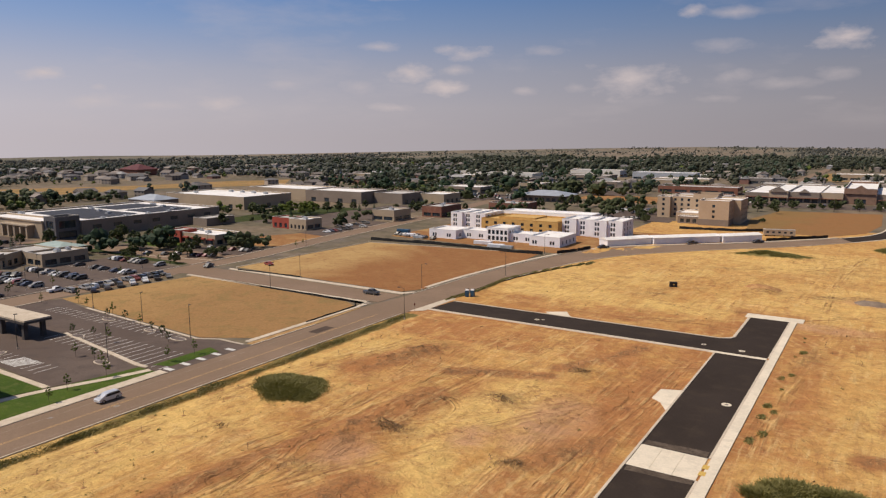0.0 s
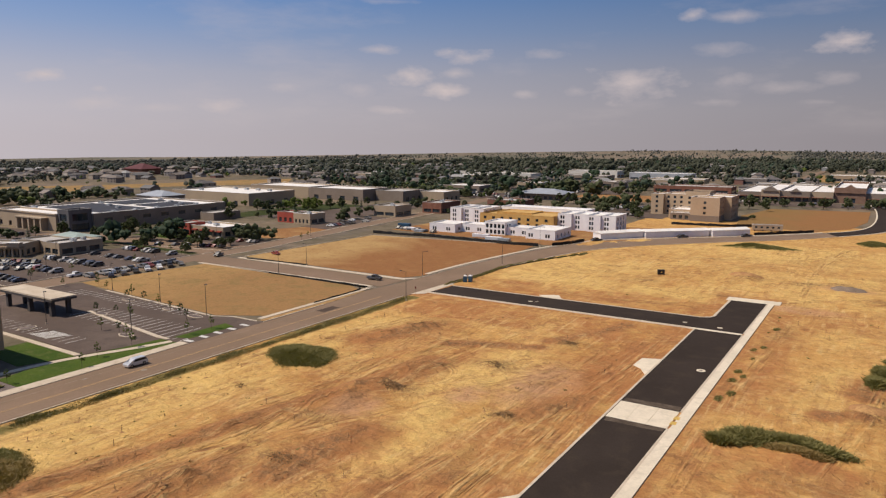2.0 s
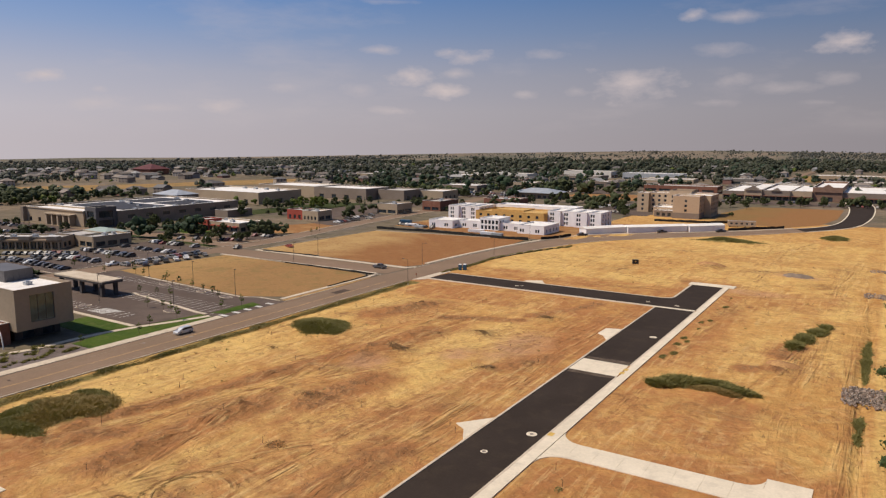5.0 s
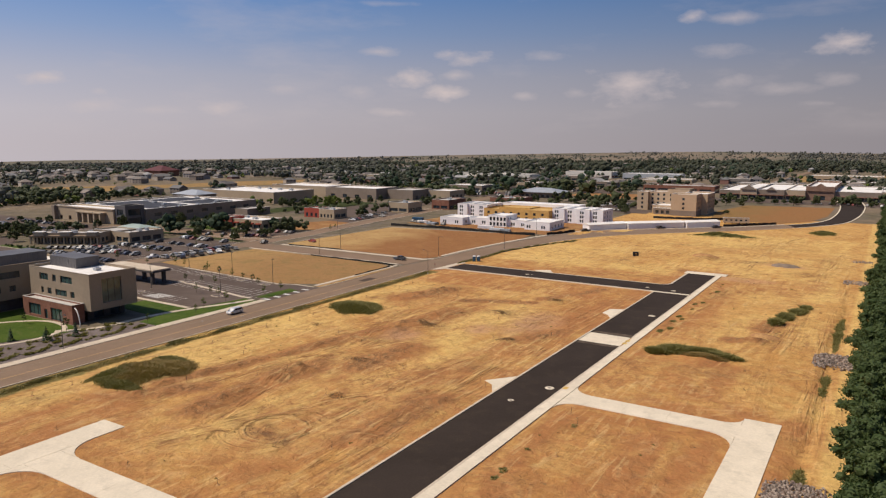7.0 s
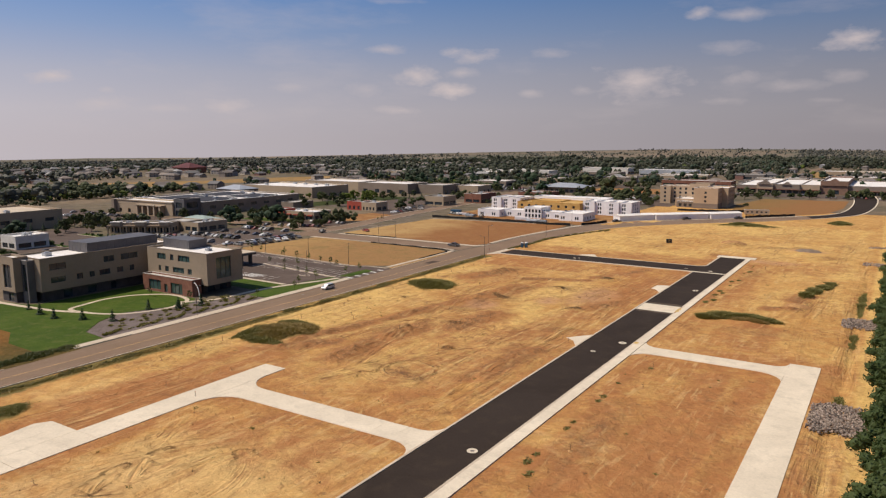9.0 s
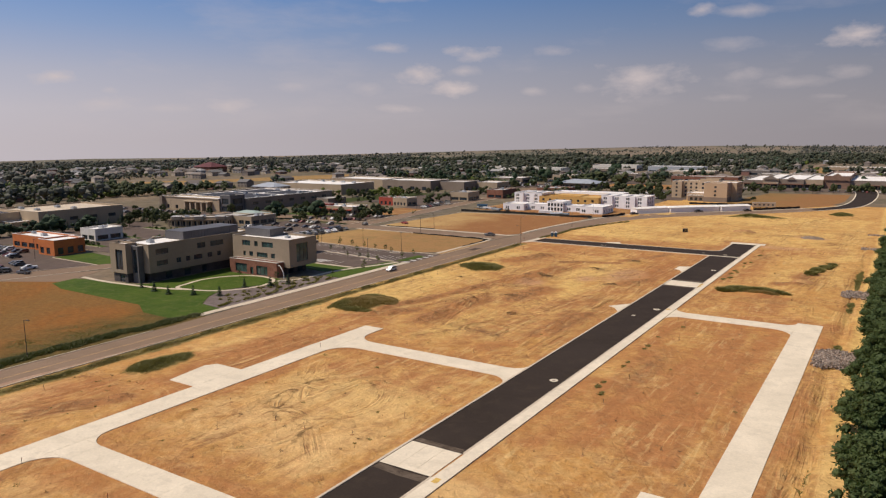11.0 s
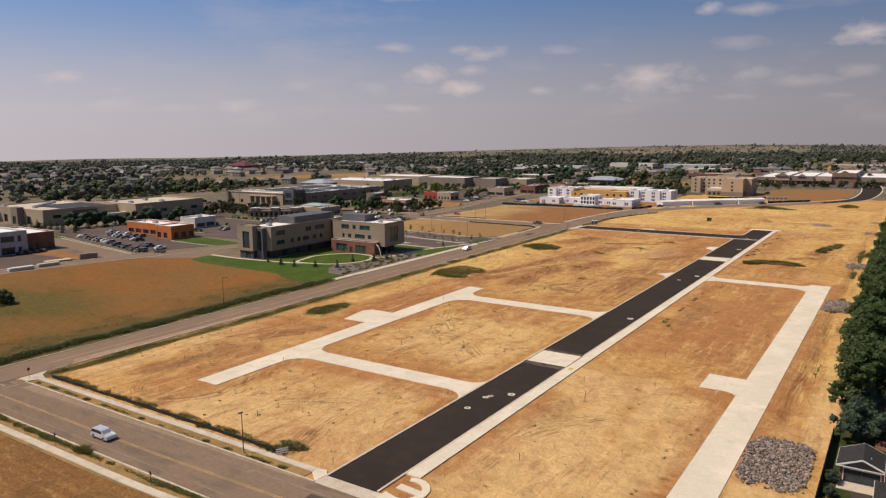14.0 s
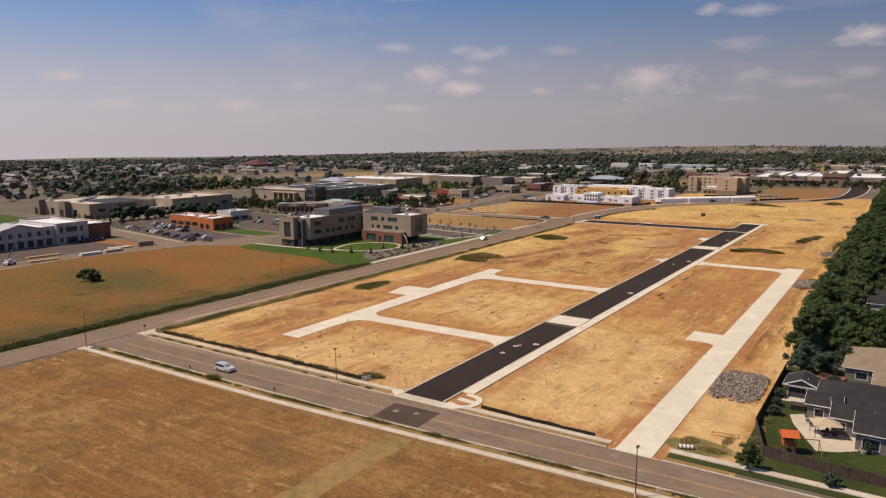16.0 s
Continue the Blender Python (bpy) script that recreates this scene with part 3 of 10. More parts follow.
    "bark": surface("bark", (0.085, 0.06, 0.042), (0.12, 0.088, 0.062), 1.0, 6.0, 0.95, 0.5, local=True),
    "leaf": leaf_mat("broad_leaves", (0.038, 0.062, 0.018), (0.058, 0.080, 0.024), (0.085, 0.108, 0.034)),
    "leaf_mid": leaf_mat("lot_tree_leaves", (0.044, 0.056, 0.020), (0.068, 0.078, 0.028), (0.095, 0.100, 0.040)),
    # greyed and lifted: air haze over the far suburb put into the leaf colour
    "leaf_far_hazed": leaf_mat("far_leaves", (0.060, 0.065, 0.046), (0.118, 0.116, 0.086), (0.120, 0.118, 0.092), 0.022),
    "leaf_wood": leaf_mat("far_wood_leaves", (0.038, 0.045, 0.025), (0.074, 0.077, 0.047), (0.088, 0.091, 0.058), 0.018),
    # palest foliage, horizon haze painted into its base colour
    "leaf_horizon_hazed": leaf_mat("horizon_leaves", (0.078, 0.078, 0.062), (0.120, 0.114, 0.094), (0.125, 0.120, 0.10), 0.006),
    "leaf_blue": leaf_mat("grey_green_leaves", (0.045, 0.068, 0.042), (0.058, 0.080, 0.050), (0.085, 0.11, 0.065)),
    "leaf_yellow": leaf_mat("yellow_green_leaves", (0.115, 0.145, 0.022), (0.085, 0.115, 0.022), (0.15, 0.17, 0.03)),
    "needle": leaf_mat("conifer_needles", (0.020, 0.040, 0.016), (0.028, 0.050, 0.022), (0.045, 0.068, 0.03)),
    "weed": leaf_mat("weed_leaves", (0.160, 0.150, 0.046), (0.185, 0.164, 0.052), (0.24, 0.190, 0.068)),
    "dry_weed": leaf_mat("dry_weed_stalks", (0.285, 0.195, 0.070), (0.320, 0.210, 0.078), (0.22, 0.172, 0.060)),
    "edge_weed": leaf_mat("dark_meadow_weeds", (0.064, 0.078, 0.026), (0.085, 0.092, 0.032), (0.135, 0.122, 0.045)),
    "hedge_weed": leaf_mat("dull_weeds", (0.150, 0.134, 0.046), (0.180, 0.152, 0.054), (0.25, 0.190, 0.072)),
    "twig": leaf_mat("dry_twigs", (0.20, 0.125, 0.065), (0.23, 0.145, 0.075), (0.15, 0.095, 0.05)),
    "white_flower": surface("white_plastic", (0.72, 0.70, 0.66), (0.66, 0.64, 0.60), 1.0, 5.0, 0.5, 0.05),
}

# ---- building words ----
def quad(bm, *pts):
    return bm.faces.new([bm.verts.new(p) for p in pts])


def box(bm, x0, x1, y0, y1, z0, z1):
    v = [bm.verts.new((x, y, z)) for z in (z0, z1) for y in (y0, y1) for x in (x0, x1)]
    for f in ((0, 2, 3, 1), (4, 5, 7, 6), (0, 1, 5, 4), (2, 6, 7, 3), (0, 4, 6, 2), (1, 3, 7, 5)):
        bm.faces.new([v[k] for k in f])
    return bm


def prism(bm, poly, z0, z1):
    """An upright slab over a plan outline, counter-clockwise."""
    lo, hi = [bm.verts.new((x, y, z0)) for x, y in poly], [bm.verts.new((x, y, z1)) for x, y in poly]
    bm.faces.new(hi)
    bm.faces.new(lo[::-1])
    for k in range(len(poly)):
        j = (k + 1) % len(poly)
        bm.faces.new((lo[k], lo[j], hi[j], hi[k]))
    return bm


def ribbon(bm, left, right, z0, z1):
    """A slab between two rows of plan points."""
    a, b, c, d = ([bm.verts.new((x, y, z)) for x, y in row] for row, z in ((left, z1), (right, z1), (left, z0), (right, z0)))
    for k in range(len(left) - 1):
        for p, q in ((a, b), (d, c), (c, a), (b, d)):
            bm.faces.new((p[k], q[k], q[k + 1], p[k + 1]))
    bm.faces.new((a[0], c[0], d[0], b[0]))
    bm.faces.new((a[-1], b[-1], d[-1], c[-1]))
    return bm


def tube(bm, p, q, r0, r1, sides=8):
    p, q = Vector(p), Vector(q)
    turn = (q - p).to_track_quat("Z", "Y")
    rings = []
    for at, r in ((p, r0), (q, r1)):
        rings.append([bm.verts.new(at + turn @ Vector((r * math.cos(a), r * math.sin(a), 0))) for a in (math.tau * k / sides for k in range(sides))])
    for k in range(sides):
        j = (k + 1) % sides
        bm.faces.new((rings[0][k], rings[0][j], rings[1][j], rings[1][k]))
    bm.faces.new(rings[1])
    bm.faces.new(rings[0][::-1])
    return bm


def mesh_of(name, bm, material, smooth=False, turned=True):
    me = bpy.data.meshes.new(name)
    if turned:
        bmesh.ops.recalc_face_normals(bm, faces=bm.faces)
    bm.to_mesh(me)
    bm.free()
    if smooth:
        me.polygons.foreach_set("use_smooth", [True] * len(me.polygons))
    me.materials.append(material)
    return me


def part(name, bm, material=None, parent=None, label="", at=None, smooth=False, turned=True):
    """Links a bmesh, or a ready mesh, as one object, under a thing or part if one is given."""
    me = mesh_of(name, bm, material, smooth, turned) if isinstance(bm, bmesh.types.BMesh) else bm
    ob = new(name, me)
    if parent:
        ob.parent = parent
    if at is not None:
        ob.matrix_basis = at if isinstance(at, Matrix) else Matrix.Translation(at)
    return tagged(ob, label)


def thing(name, label, category, group="", at=(0, 0, 0), turn=0.0, kind=""):
    ob = new(name)
    ob.matrix_basis = Matrix.Translation(at) @ Matrix.Rotation(radians(turn), 4, "Z")
    return tagged(ob, label, category, group, kind)


def B():
    return bmesh.new()


def raw(name, verts, faces, material):
    """A mesh from numpy arrays of corners and of triangles or quads."""
    me = bpy.data.meshes.new(name)
    me.from_pydata(verts.tolist() if hasattr(verts, "tolist") else verts, [], faces.tolist() if hasattr(faces, "tolist") else faces)
    me.materials.append(material)
    return me


def structure(name, bm, material, label, smooth=False):
    ob = part(name, bm, material, None, label, smooth=smooth)
    ob["kind"] = "structure"
    return ob


def lattice(seed, n=256):
    return np.random.RandomState(seed).rand(n, n)


def bumps(x, y, scale, seed, octaves=4):
    """Smooth value noise from -1 to 1 over plan coordinates."""
    tab, out, amp, total = lattice(seed), 0.0, 1.0, 0.0
    for o in range(octaves):
        u, v = x * scale * 2**o + 17.3 * o, y * scale * 2**o + 5.1 * o
        iu, iv = np.floor(u).astype(int), np.floor(v).astype(int)
        fu, fv = u - iu, v - iv
        fu, fv = fu * fu * (3 - 2 * fu), fv * fv * (3 - 2 * fv)
        a, b = tab[iu % 256, iv % 256], tab[(iu + 1) % 256, iv % 256]
        c, d = tab[iu % 256, (iv + 1) % 256], tab[(iu + 1) % 256, (iv + 1) % 256]
        out = out + amp * ((a * (1 - fu) + b * fu) * (1 - fv) + (c * (1 - fu) + d * fu) * fv - 0.5) * 2
        total, amp = total + amp, amp * 0.5
    return out / total


def curve_through(points, steps=6):
    """A smooth row of plan points through the given ones."""
    p = [np.array(q, float) for q in points]
    p = [2 * p[0] - p[1], *p, 2 * p[-1] - p[-2]]
    out = []
    for k in range(1, len(p) - 2):
        for t in np.linspace(0, 1, steps, endpoint=False):
            out.append(tuple(0.5 * (2 * p[k] + (p[k + 1] - p[k - 1]) * t + (2 * p[k - 1] - 5 * p[k] + 4 * p[k + 1] - p[k + 2]) * t**2
                                    + (3 * p[k] - p[k - 1] - 3 * p[k + 1] + p[k + 2]) * t**3)))
    return out + [tuple(p[-2])]


def offset_row(row, d):
    """The row shifted by d to its right."""
    r = np.array(row)
    along = np.gradient(r, axis=0)
    along /= np.linalg.norm(along, axis=1)[:, None]
    return [tuple(v) for v in r + d * np.stack([along[:, 1], -along[:, 0]], 1)]


# ---- plan of the roads and concrete ----
CURVE_W = curve_through([(-101, 284), (-98.5, 308), (-97, 345), (-91, 392), (-82, 425), (-69, 446), (-49, 464), (-28, 483), (-6, 505), (14, 529)])
CURVE_E = curve_through([(-86, 284), (-84, 308), (-83, 345), (-77, 383), (-69, 409), (-58, 428), (-42, 447), (-23, 467), (-2, 488), (20, 516)])
NEW_W = curve_through([(14, 529), (25, 545), (32, 567), (35, 600), (35.5, 650), (33, 705), (25, 780)])
NEW_E = curve_through([(20, 516), (33, 536), (43, 560), (48, 600), (50, 650), (49, 710), (42, 780)])
SITE_PAVE = [(-1, 13.2, -3, 340), (-87, 14, 291, 307), (-54, -46, 16.5, 131), (-62, -52, 72, 88), (-54, 1, 37, 49), (-54, 1, 108, 121),
             (43.5, 52.5, -3, 192), (36, 46, 68, 80), (12, 46, 178, 190), (-6, 0, 248, 263), (-6.5, 0, 177, 191), (-52, -41, 305, 313)]


def ground_height(x, y):
    """Lie of the land: level under all that is paved, uneven on the building site; a low far ridge and fall fitted to
    the horizon in view.
    """
    inside = np.clip((x + 84) / 4, 0, 1) * np.clip((63 - x) / 2, 0, 1) * np.clip((y - 3) / 4, 0, 1) * np.clip((500 - y) / 60, 0, 1)
    for x0, x1, y0, y1 in SITE_PAVE:
        d = np.maximum(np.maximum(x0 - x, x - x1), np.maximum(y0 - y, y - y1))
        inside = inside * np.clip(d / 3.0, 0, 1)
    far_bend = np.clip((np.hypot(x + 40, y - 420) - 60) / 60, 0, 1)
    bend = np.array(CURVE_E)[::4]
    near = np.min([np.hypot(x - a, y - b) for a, b in bend], axis=0)
    inside = inside * np.clip((near - 10) / 8, 0, 1)
    h = inside * (0.35 * bumps(x, y, 0.03, 3, 5) + 0.16 * bumps(x * 1.6, y * 0.5, 0.22, 4, 3) + 0.10 * bumps(x, y, 0.6, 6, 2))
    ditch = np.exp(-(((x - 55.2 - 0.6 * np.sin(y * 0.07)) / 1.3) ** 2)) * np.clip((y - 52) / 10, 0, 1) * np.clip((330 - y) / 40, 0, 1)
    h = h - 0.55 * ditch
    h = h - 0.32 * np.exp(-(((x + 83.6 - 0.5 * np.sin(y * 0.11)) / 1.0) ** 2)) * np.clip((y - 5) / 6, 0, 1) * np.clip((286 - y) / 6, 0, 1)
    for mx, my, rx, ry, mh in MOUNDS:
        h = h + mh * np.exp(-(((x - mx) / rx) ** 2 + ((y - my) / ry) ** 2) * 1.3) * (1 + 0.35 * bumps(x, y, 0.25, 8, 2))
    lumpy = np.clip(0.45 + 1.1 * bumps(x, y, 0.32, 12, 3), 0, 1.4)
    for ax, ay, bx, by, wide, high in RIDGES:
        h = h + high * np.exp(-((to_segment(x, y, ax, ay, bx, by) / wide) ** 2)) * lumpy
    for cx, cy, rx, ry, amount in DARK_SPOTS:
        h = h + 0.35 * amount * np.exp(-(((x - cx) / rx) ** 2 + ((y - cy) / ry) ** 2)) * lumpy
    h = h + inside * 0.20 * np.clip(bumps(x * 1.5, y * 0.22, 0.14, 14, 3) - 0.05, 0, 1) + inside * 0.16 * np.abs(bumps(x, y, 0.11, 16, 3))
    r = np.hypot(x, y)
    ridge = np.clip((r - 2300) / 1900, 0, 1) ** 1.5 * np.exp(-(((np.arctan2(x, y) + 0.12) / 0.42) ** 2)) * (10 + 5 * bumps(x, y, 0.0012, 9, 3))
    az = np.arctan2(x, y)
    fall = np.clip((r - 1100) / 3200, 0, 1) ** 1.2 * (16 + 56 * np.clip((-az - 0.2) / 0.7, 0, 1))
    return h + ridge - fall - 0.03


def to_segment(x, y, ax, ay, bx, by):
    """Plan distance to the stretch from a to b."""
    ux, uy = bx - ax, by - ay
    k = np.clip(((x - ax) * ux + (y - ay) * uy) / (ux * ux + uy * uy), 0, 1)
    return np.hypot(x - ax - k * ux, y - ay - k * uy)


# windrows of pushed-up red clay: from, to, half width, height
RIDGES = [(-43, 140, -42, 172, 3.2, 1.28), (-61, 146, -47, 214, 1.8, 0.80), (-9, 146, -7, 168, 2.6, 0.88), (-33, 177, -32, 196, 3.0, 0.80), (-44, 206, -43, 233, 3.0, 1.20),
          (-66, 240, -60, 258, 3.0, 1.12), (-63, 136, -52, 150, 2.4, 0.72), (-12, 218, -6, 229, 2.0, 0.56), (-47, 248, -27, 256, 1.6, 0.56), (-27, 262, -16, 286, 1.6, 0.56),
          (-68, 18, -62, 40, 2.2, 0.48), (-67, 50, -60, 62, 2.0, 0.48), (38, 258, 40, 267, 2.0, 0.80), (33, 244, 38, 246, 1.6, 0.80)]
# low grown-over heaps and bare heaps of earth on the site: x, y, half length along x, along y, height
MOUNDS = [(-70, 221, 7.5, 6, 0.9), (-70, 150, 7.5, 9, 0.9), (-72, 79.5, 4, 7, 0.7), (30, 226, 9, 5, 0.7), (42, 280, 2.5, 8, 0.4),
          (-7, 450, 15, 9, 1.7), (0, 371, 5, 5, 1.1), (28, 373, 6, 5, 0.6), (36, 488, 7, 9, 1.6), (-40, 215, 5, 3, 0.5), (-30, 238, 4, 3, 0.5),
          (-36, 180, 4, 4, 0.4), (-15, 214, 3, 3, 0.35), (-22, 262, 4, 3, 0.5), (14, 415, 6, 4, 0.6), (-25, 160, 3.5, 3.5, 0.4)]


def soil(x, y):
    """Shares, 0 to 1, of open red clay, pale sand, wheel ruts, dark litter and growth; and the distance across the ruts."""
    gap = np.full(x.shape, 99.0)
    for x0, x1, y0, y1 in SITE_PAVE:
        gap = np.minimum(gap, np.maximum(np.maximum(x0 - x, x - x1), np.maximum(y0 - y, y - y1)))
    n1, n2, n3 = bumps(x, y, 0.045, 21, 5), bumps(x, y, 0.012, 22, 4), bumps(x * 2.2, y * 0.35, 0.11, 23, 4)

    def plots(rows, soft):
        total = np.zeros(x.shape)
        for x0, x1, y0, y1, amount in rows:
            inside = np.maximum(np.maximum(x0 - x, x - x1), np.maximum(y0 - y, y - y1)) + 7 * n1
            total = np.maximum(total, amount * np.clip(0.5 - inside / soft, 0, 1) * np.clip(0.8 + 0.7 * n3, 0, 1))
        return total

    clay = np.clip(1.0 - gap / 5.0 + 0.9 * n1, 0, 1) * 0.55
    clay = np.maximum(clay, plots(CLAY_PLOTS, 6.0))
    clay = np.clip(clay + 0.4 * np.clip(n2 + 0.6 * n1 - 0.1, 0, 1), 0, 1)
    pale = np.clip(plots(PALE_PLOTS, 8.0) + 0.5 * np.clip(-n2 - 0.5 * n1, 0, 1), 0, 1)
    # straw-coloured margin below the garden fences
    margin = np.clip(1.6 - np.abs(x - 59.9 - 0.8 * n1) / 1.9, 0, 1) * np.clip((y - 48) / 4, 0, 1)
    pale = np.maximum(pale, margin)
    straw = np.clip(0.5 - (np.maximum(np.maximum(51 - x, x - 62), np.maximum(1 - y, y - 31)) + 2 * n1) / 3, 0, 1)
    pale = np.maximum(pale, straw)
    clay = clay * (1 - margin) * (1 - 0.85 * straw)
    ruts, across = np.zeros(x.shape), np.zeros(x.shape)
    patchy = np.clip(0.75 + 1.3 * bumps(x, y, 0.09, 31, 3), 0, 1)
    for cx, cy, rx, ry, seed in WHEEL_RINGS:
        r = np.hypot((x - cx) / rx, (y - cy) / ry) + 0.10 * bumps(x, y, 0.08, seed, 2)
        m = np.exp(-(((r - 0.95) / 0.17) ** 2)) * np.clip(0.8 + 1.2 * bumps(x, y, 0.07, seed + 1, 3), 0, 1)
        across = np.where(m > ruts, r * (rx + ry) / 2, across)
        ruts = np.maximum(ruts, m)
    for ax, ay, bx, by, bend in WHEEL_RUNS:
        length = math.hypot(bx - ax, by - ay)
        ux, uy = (bx - ax) / length, (by - ay) / length
        along = ((x - ax) * ux + (y - ay) * uy) / length
        off = (x - ax) * -uy + (y - ay) * ux - bend * np.sin(np.pi * along) - 1.5 * bumps(x, y, 0.03, int(abs(ax) * 7) % 90, 2)
        wide = 1.3 if ax > 50 else 2.2 + 1.2 * (int(abs(by)) % 3)
        m = np.exp(-((off / wide) ** 2)) * np.clip(along * 8, 0, 1) * np.clip((1 - along) * 8, 0, 1) * patchy
        across = np.where(m > ruts, off, across)
        ruts = np.maximum(ruts, m)
    dark = np.zeros(x.shape)
    for cx, cy, rx, ry, amount in DARK_SPOTS:
        r = ((x - cx) / rx) ** 2 + ((y - cy) / ry) ** 2
        dark = np.maximum(dark, amount * np.exp(-r) * np.clip(1.1 + 1.3 * n1, 0, 1.2))
    for ax, ay, bx, by, wide, high in RIDGES:
        d = to_segment(x, y, ax, ay, bx, by) + 1.4 * n1
        clay = np.maximum(clay, 0.95 * np.exp(-((d / (1.9 * wide)) ** 2)))
        # darker band on each windrow: turned clay plus painted relief shade
        dark = np.maximum(dark, 0.85 * np.exp(-((d / (1.25 * wide)) ** 2)) * np.clip(0.8 + 1.3 * n3, 0, 1))
        pale = pale * (1 - 0.8 * np.exp(-((d / (1.9 * wide)) ** 2)))
    pink = np.zeros(x.shape)
    for cx, cy, rx, ry in PINK_SPOTS:
        pink = np.maximum(pink, np.clip(1.5 - 1.3 * np.hypot((x - cx) / rx, (y - cy) / ry) + 0.8 * n1, 0, 1))
    grown = np.zeros(x.shape)
    for cx, cy, rx, ry in GREEN_SPOTS:
        r = np.hypot((x - cx) / rx, (y - cy) / ry)
        grown = np.maximum(grown, np.clip(1.9 - 1.5 * r + 0.5 * n1, 0, 1))
    verge = np.clip(1.3 - np.abs(x + 83.6) / 2.4 + 0.9 * n1, 0, 1) * (y < 286) + np.clip(1.0 - np.abs(y - 3.2) / 1.4 + 0.9 * n1, 0, 1) * (x < -10) * 0.8
    grown = np.maximum(grown, 0.75 * np.clip(verge, 0, 1))
    return np.clip(clay, 0, 1), np.clip(pale, 0, 1), np.clip(ruts, 0, 1), np.clip(dark, 0, 1), np.clip(grown, 0, 1), across, pink


# plots where red-brown clay is open: x range, y range, how red
CLAY_PLOTS = [(-45, -3, 94, 110, 0.62), (-45, -3, 50, 58, 0.45), (-44, -3, 20, 38, 0.25), (14, 43, 84, 178, 0.75), (14, 43, 58, 66, 0.3), (-34, -2, 122, 182, 0.58), (-72, -46, 88, 142, 0.85),
              (-16, -2, 180, 290, 0.65), (-82, -3, 268, 290, 0.7), (14, 42, 194, 224, 0.8), (14, 28, 236, 332, 0.6), (-70, -20, 309, 326, 0.6), (-60, 40, 308, 326, 0.6), (-20, 50, 392, 412, 0.35), (18, 48, 320, 340, 0.5), (-62, -34, 176, 255, 0.35), (-46, -34, 124, 176, 0.4),
              (52.8, 54.5, 52, 300, 0.65), (-80, -56, 44, 70, 0.45), (-62, -50, 140, 290, 0.5),
              (-60, -46, 5, 24, 0.75), (-71, -56, 20, 40, 0.85), (-22, -4, 4, 14, 0.5), (14, 22, 4, 60, 0.35), (34, 43, 40, 64, 0.45), (56.2, 57.9, 52, 300, 0.6)]
# plots of pale dry sand
PALE_PLOTS = [(-83, -63, 142, 262, 0.78), (-62, -54, 168, 262, 0.6), (-38, -12, 128, 176, 0.75), (-40, -22, 196, 252, 0.7), (13, 44, 3, 64, 0.95), (-44, -3, 4, 38, 0.85), (-82, -72, 8, 64, 0.95), (-45, -22, 9, 22, 1.0), (-40, -24, 26, 37, 0.8), (-82, -64, 88, 140, 0.65), (-82, -60, 160, 262, 0.55), (-34, -12, 184, 256, 0.55), (-42, -8, 56, 104, 0.72), (-32, -18, 132, 152, 0.65),
              (51, 61, 2, 32, 0.75), (54.6, 56.2, 52, 300, 0.9), (58.2, 61.5, 52, 300, 1.0), (50.8, 52.6, 52, 300, 0.8), (-80, 55, 326, 470, 0.52), (44, 52, 196, 330, 0.6), (24, 40, 236, 330, 0.5), (-60, -30, 312, 340, 0.4), (26, 42, 96, 150, 0.35)]
# ground grown over by weeds: x, y, half sizes
GREEN_SPOTS = [(-70, 221, 8, 6.4), (-70, 150, 7.6, 9.6), (-72, 79.5, 4, 7.8), (28, 226, 9, 3.0), (41, 275, 2.0, 6), (43.5, 286, 2.2, 4), (55.4, 266, 1.0, 18), (-7, 450, 14, 6), (36, 489, 7, 9),
               (56, 6, 5, 3)]
# greyish-pink finely graded earth: x, y, half sizes
PINK_SPOTS = [(-17, 233, 7, 13), (-26, 220, 4, 6), (31, 368, 9, 5), (-40, 204, 5, 7), (20, 330, 12, 5)]
# roots, stalks and turned-up dark earth: x, y, half sizes, strength
DARK_SPOTS = [(20, 372, 6, 3, 0.9), (40, 352, 5, 4, 0.7), (-30, 350, 5, 2, 0.6), (-50, 372, 6, 2, 0.6), (30, 420, 8, 3, 0.7), (-20, 410, 7, 2, 0.6), (44, 392, 4, 5, 0.7), (-2, 338, 5, 2, 0.6), (-40, 215, 5, 3, 1.0), (-30, 238, 4, 3, 0.9), (-36, 180, 5, 3, 0.9), (-15, 214, 3, 2, 0.8), (-22, 262, 4, 3, 0.9), (-62, 256, 4, 4, 0.8), (-25, 140, 4, 3, 0.8), (-66, 200, 4, 3, 0.8), (-46, 166, 6, 5, 0.8),
              (-40, 172, 5, 4, 0.8), (-10, 166, 4, 8, 0.7), (-12, 190, 3, 6, 0.6), (-20, 139, 2.5, 2, 0.9), (-44, 196, 4, 3, 0.6), (20, 300, 3, 8, 0.5), (0, 372, 5, 4, 0.9), (28, 374, 6, 4, 0.7), (-74, 128, 3, 5, 0.5),
              (-77, 176, 2, 6, 0.5), (22, 132, 3, 18, 0.5), (18, 40, 3, 10, 0.35), (-60, 262, 5, 4, 0.7), (32, 214, 8, 3, 0.5), (40, 248, 5, 4, 0.6), (-24, 24, 5, 3, 0.4), (-66, 34, 6, 5, 0.4), (14, 414, 6, 3, 0.6), (-70, 236, 4, 3, 0.6)]
WHEEL_RINGS = [(-24, 142, 6, 6, 41), (-25, 142, 9, 9, 43), (-26, 66, 8, 9, 45), (-25, 84, 11, 12, 47), (-53, 17, 11, 12, 49), (-40, 226, 6, 7, 51)]
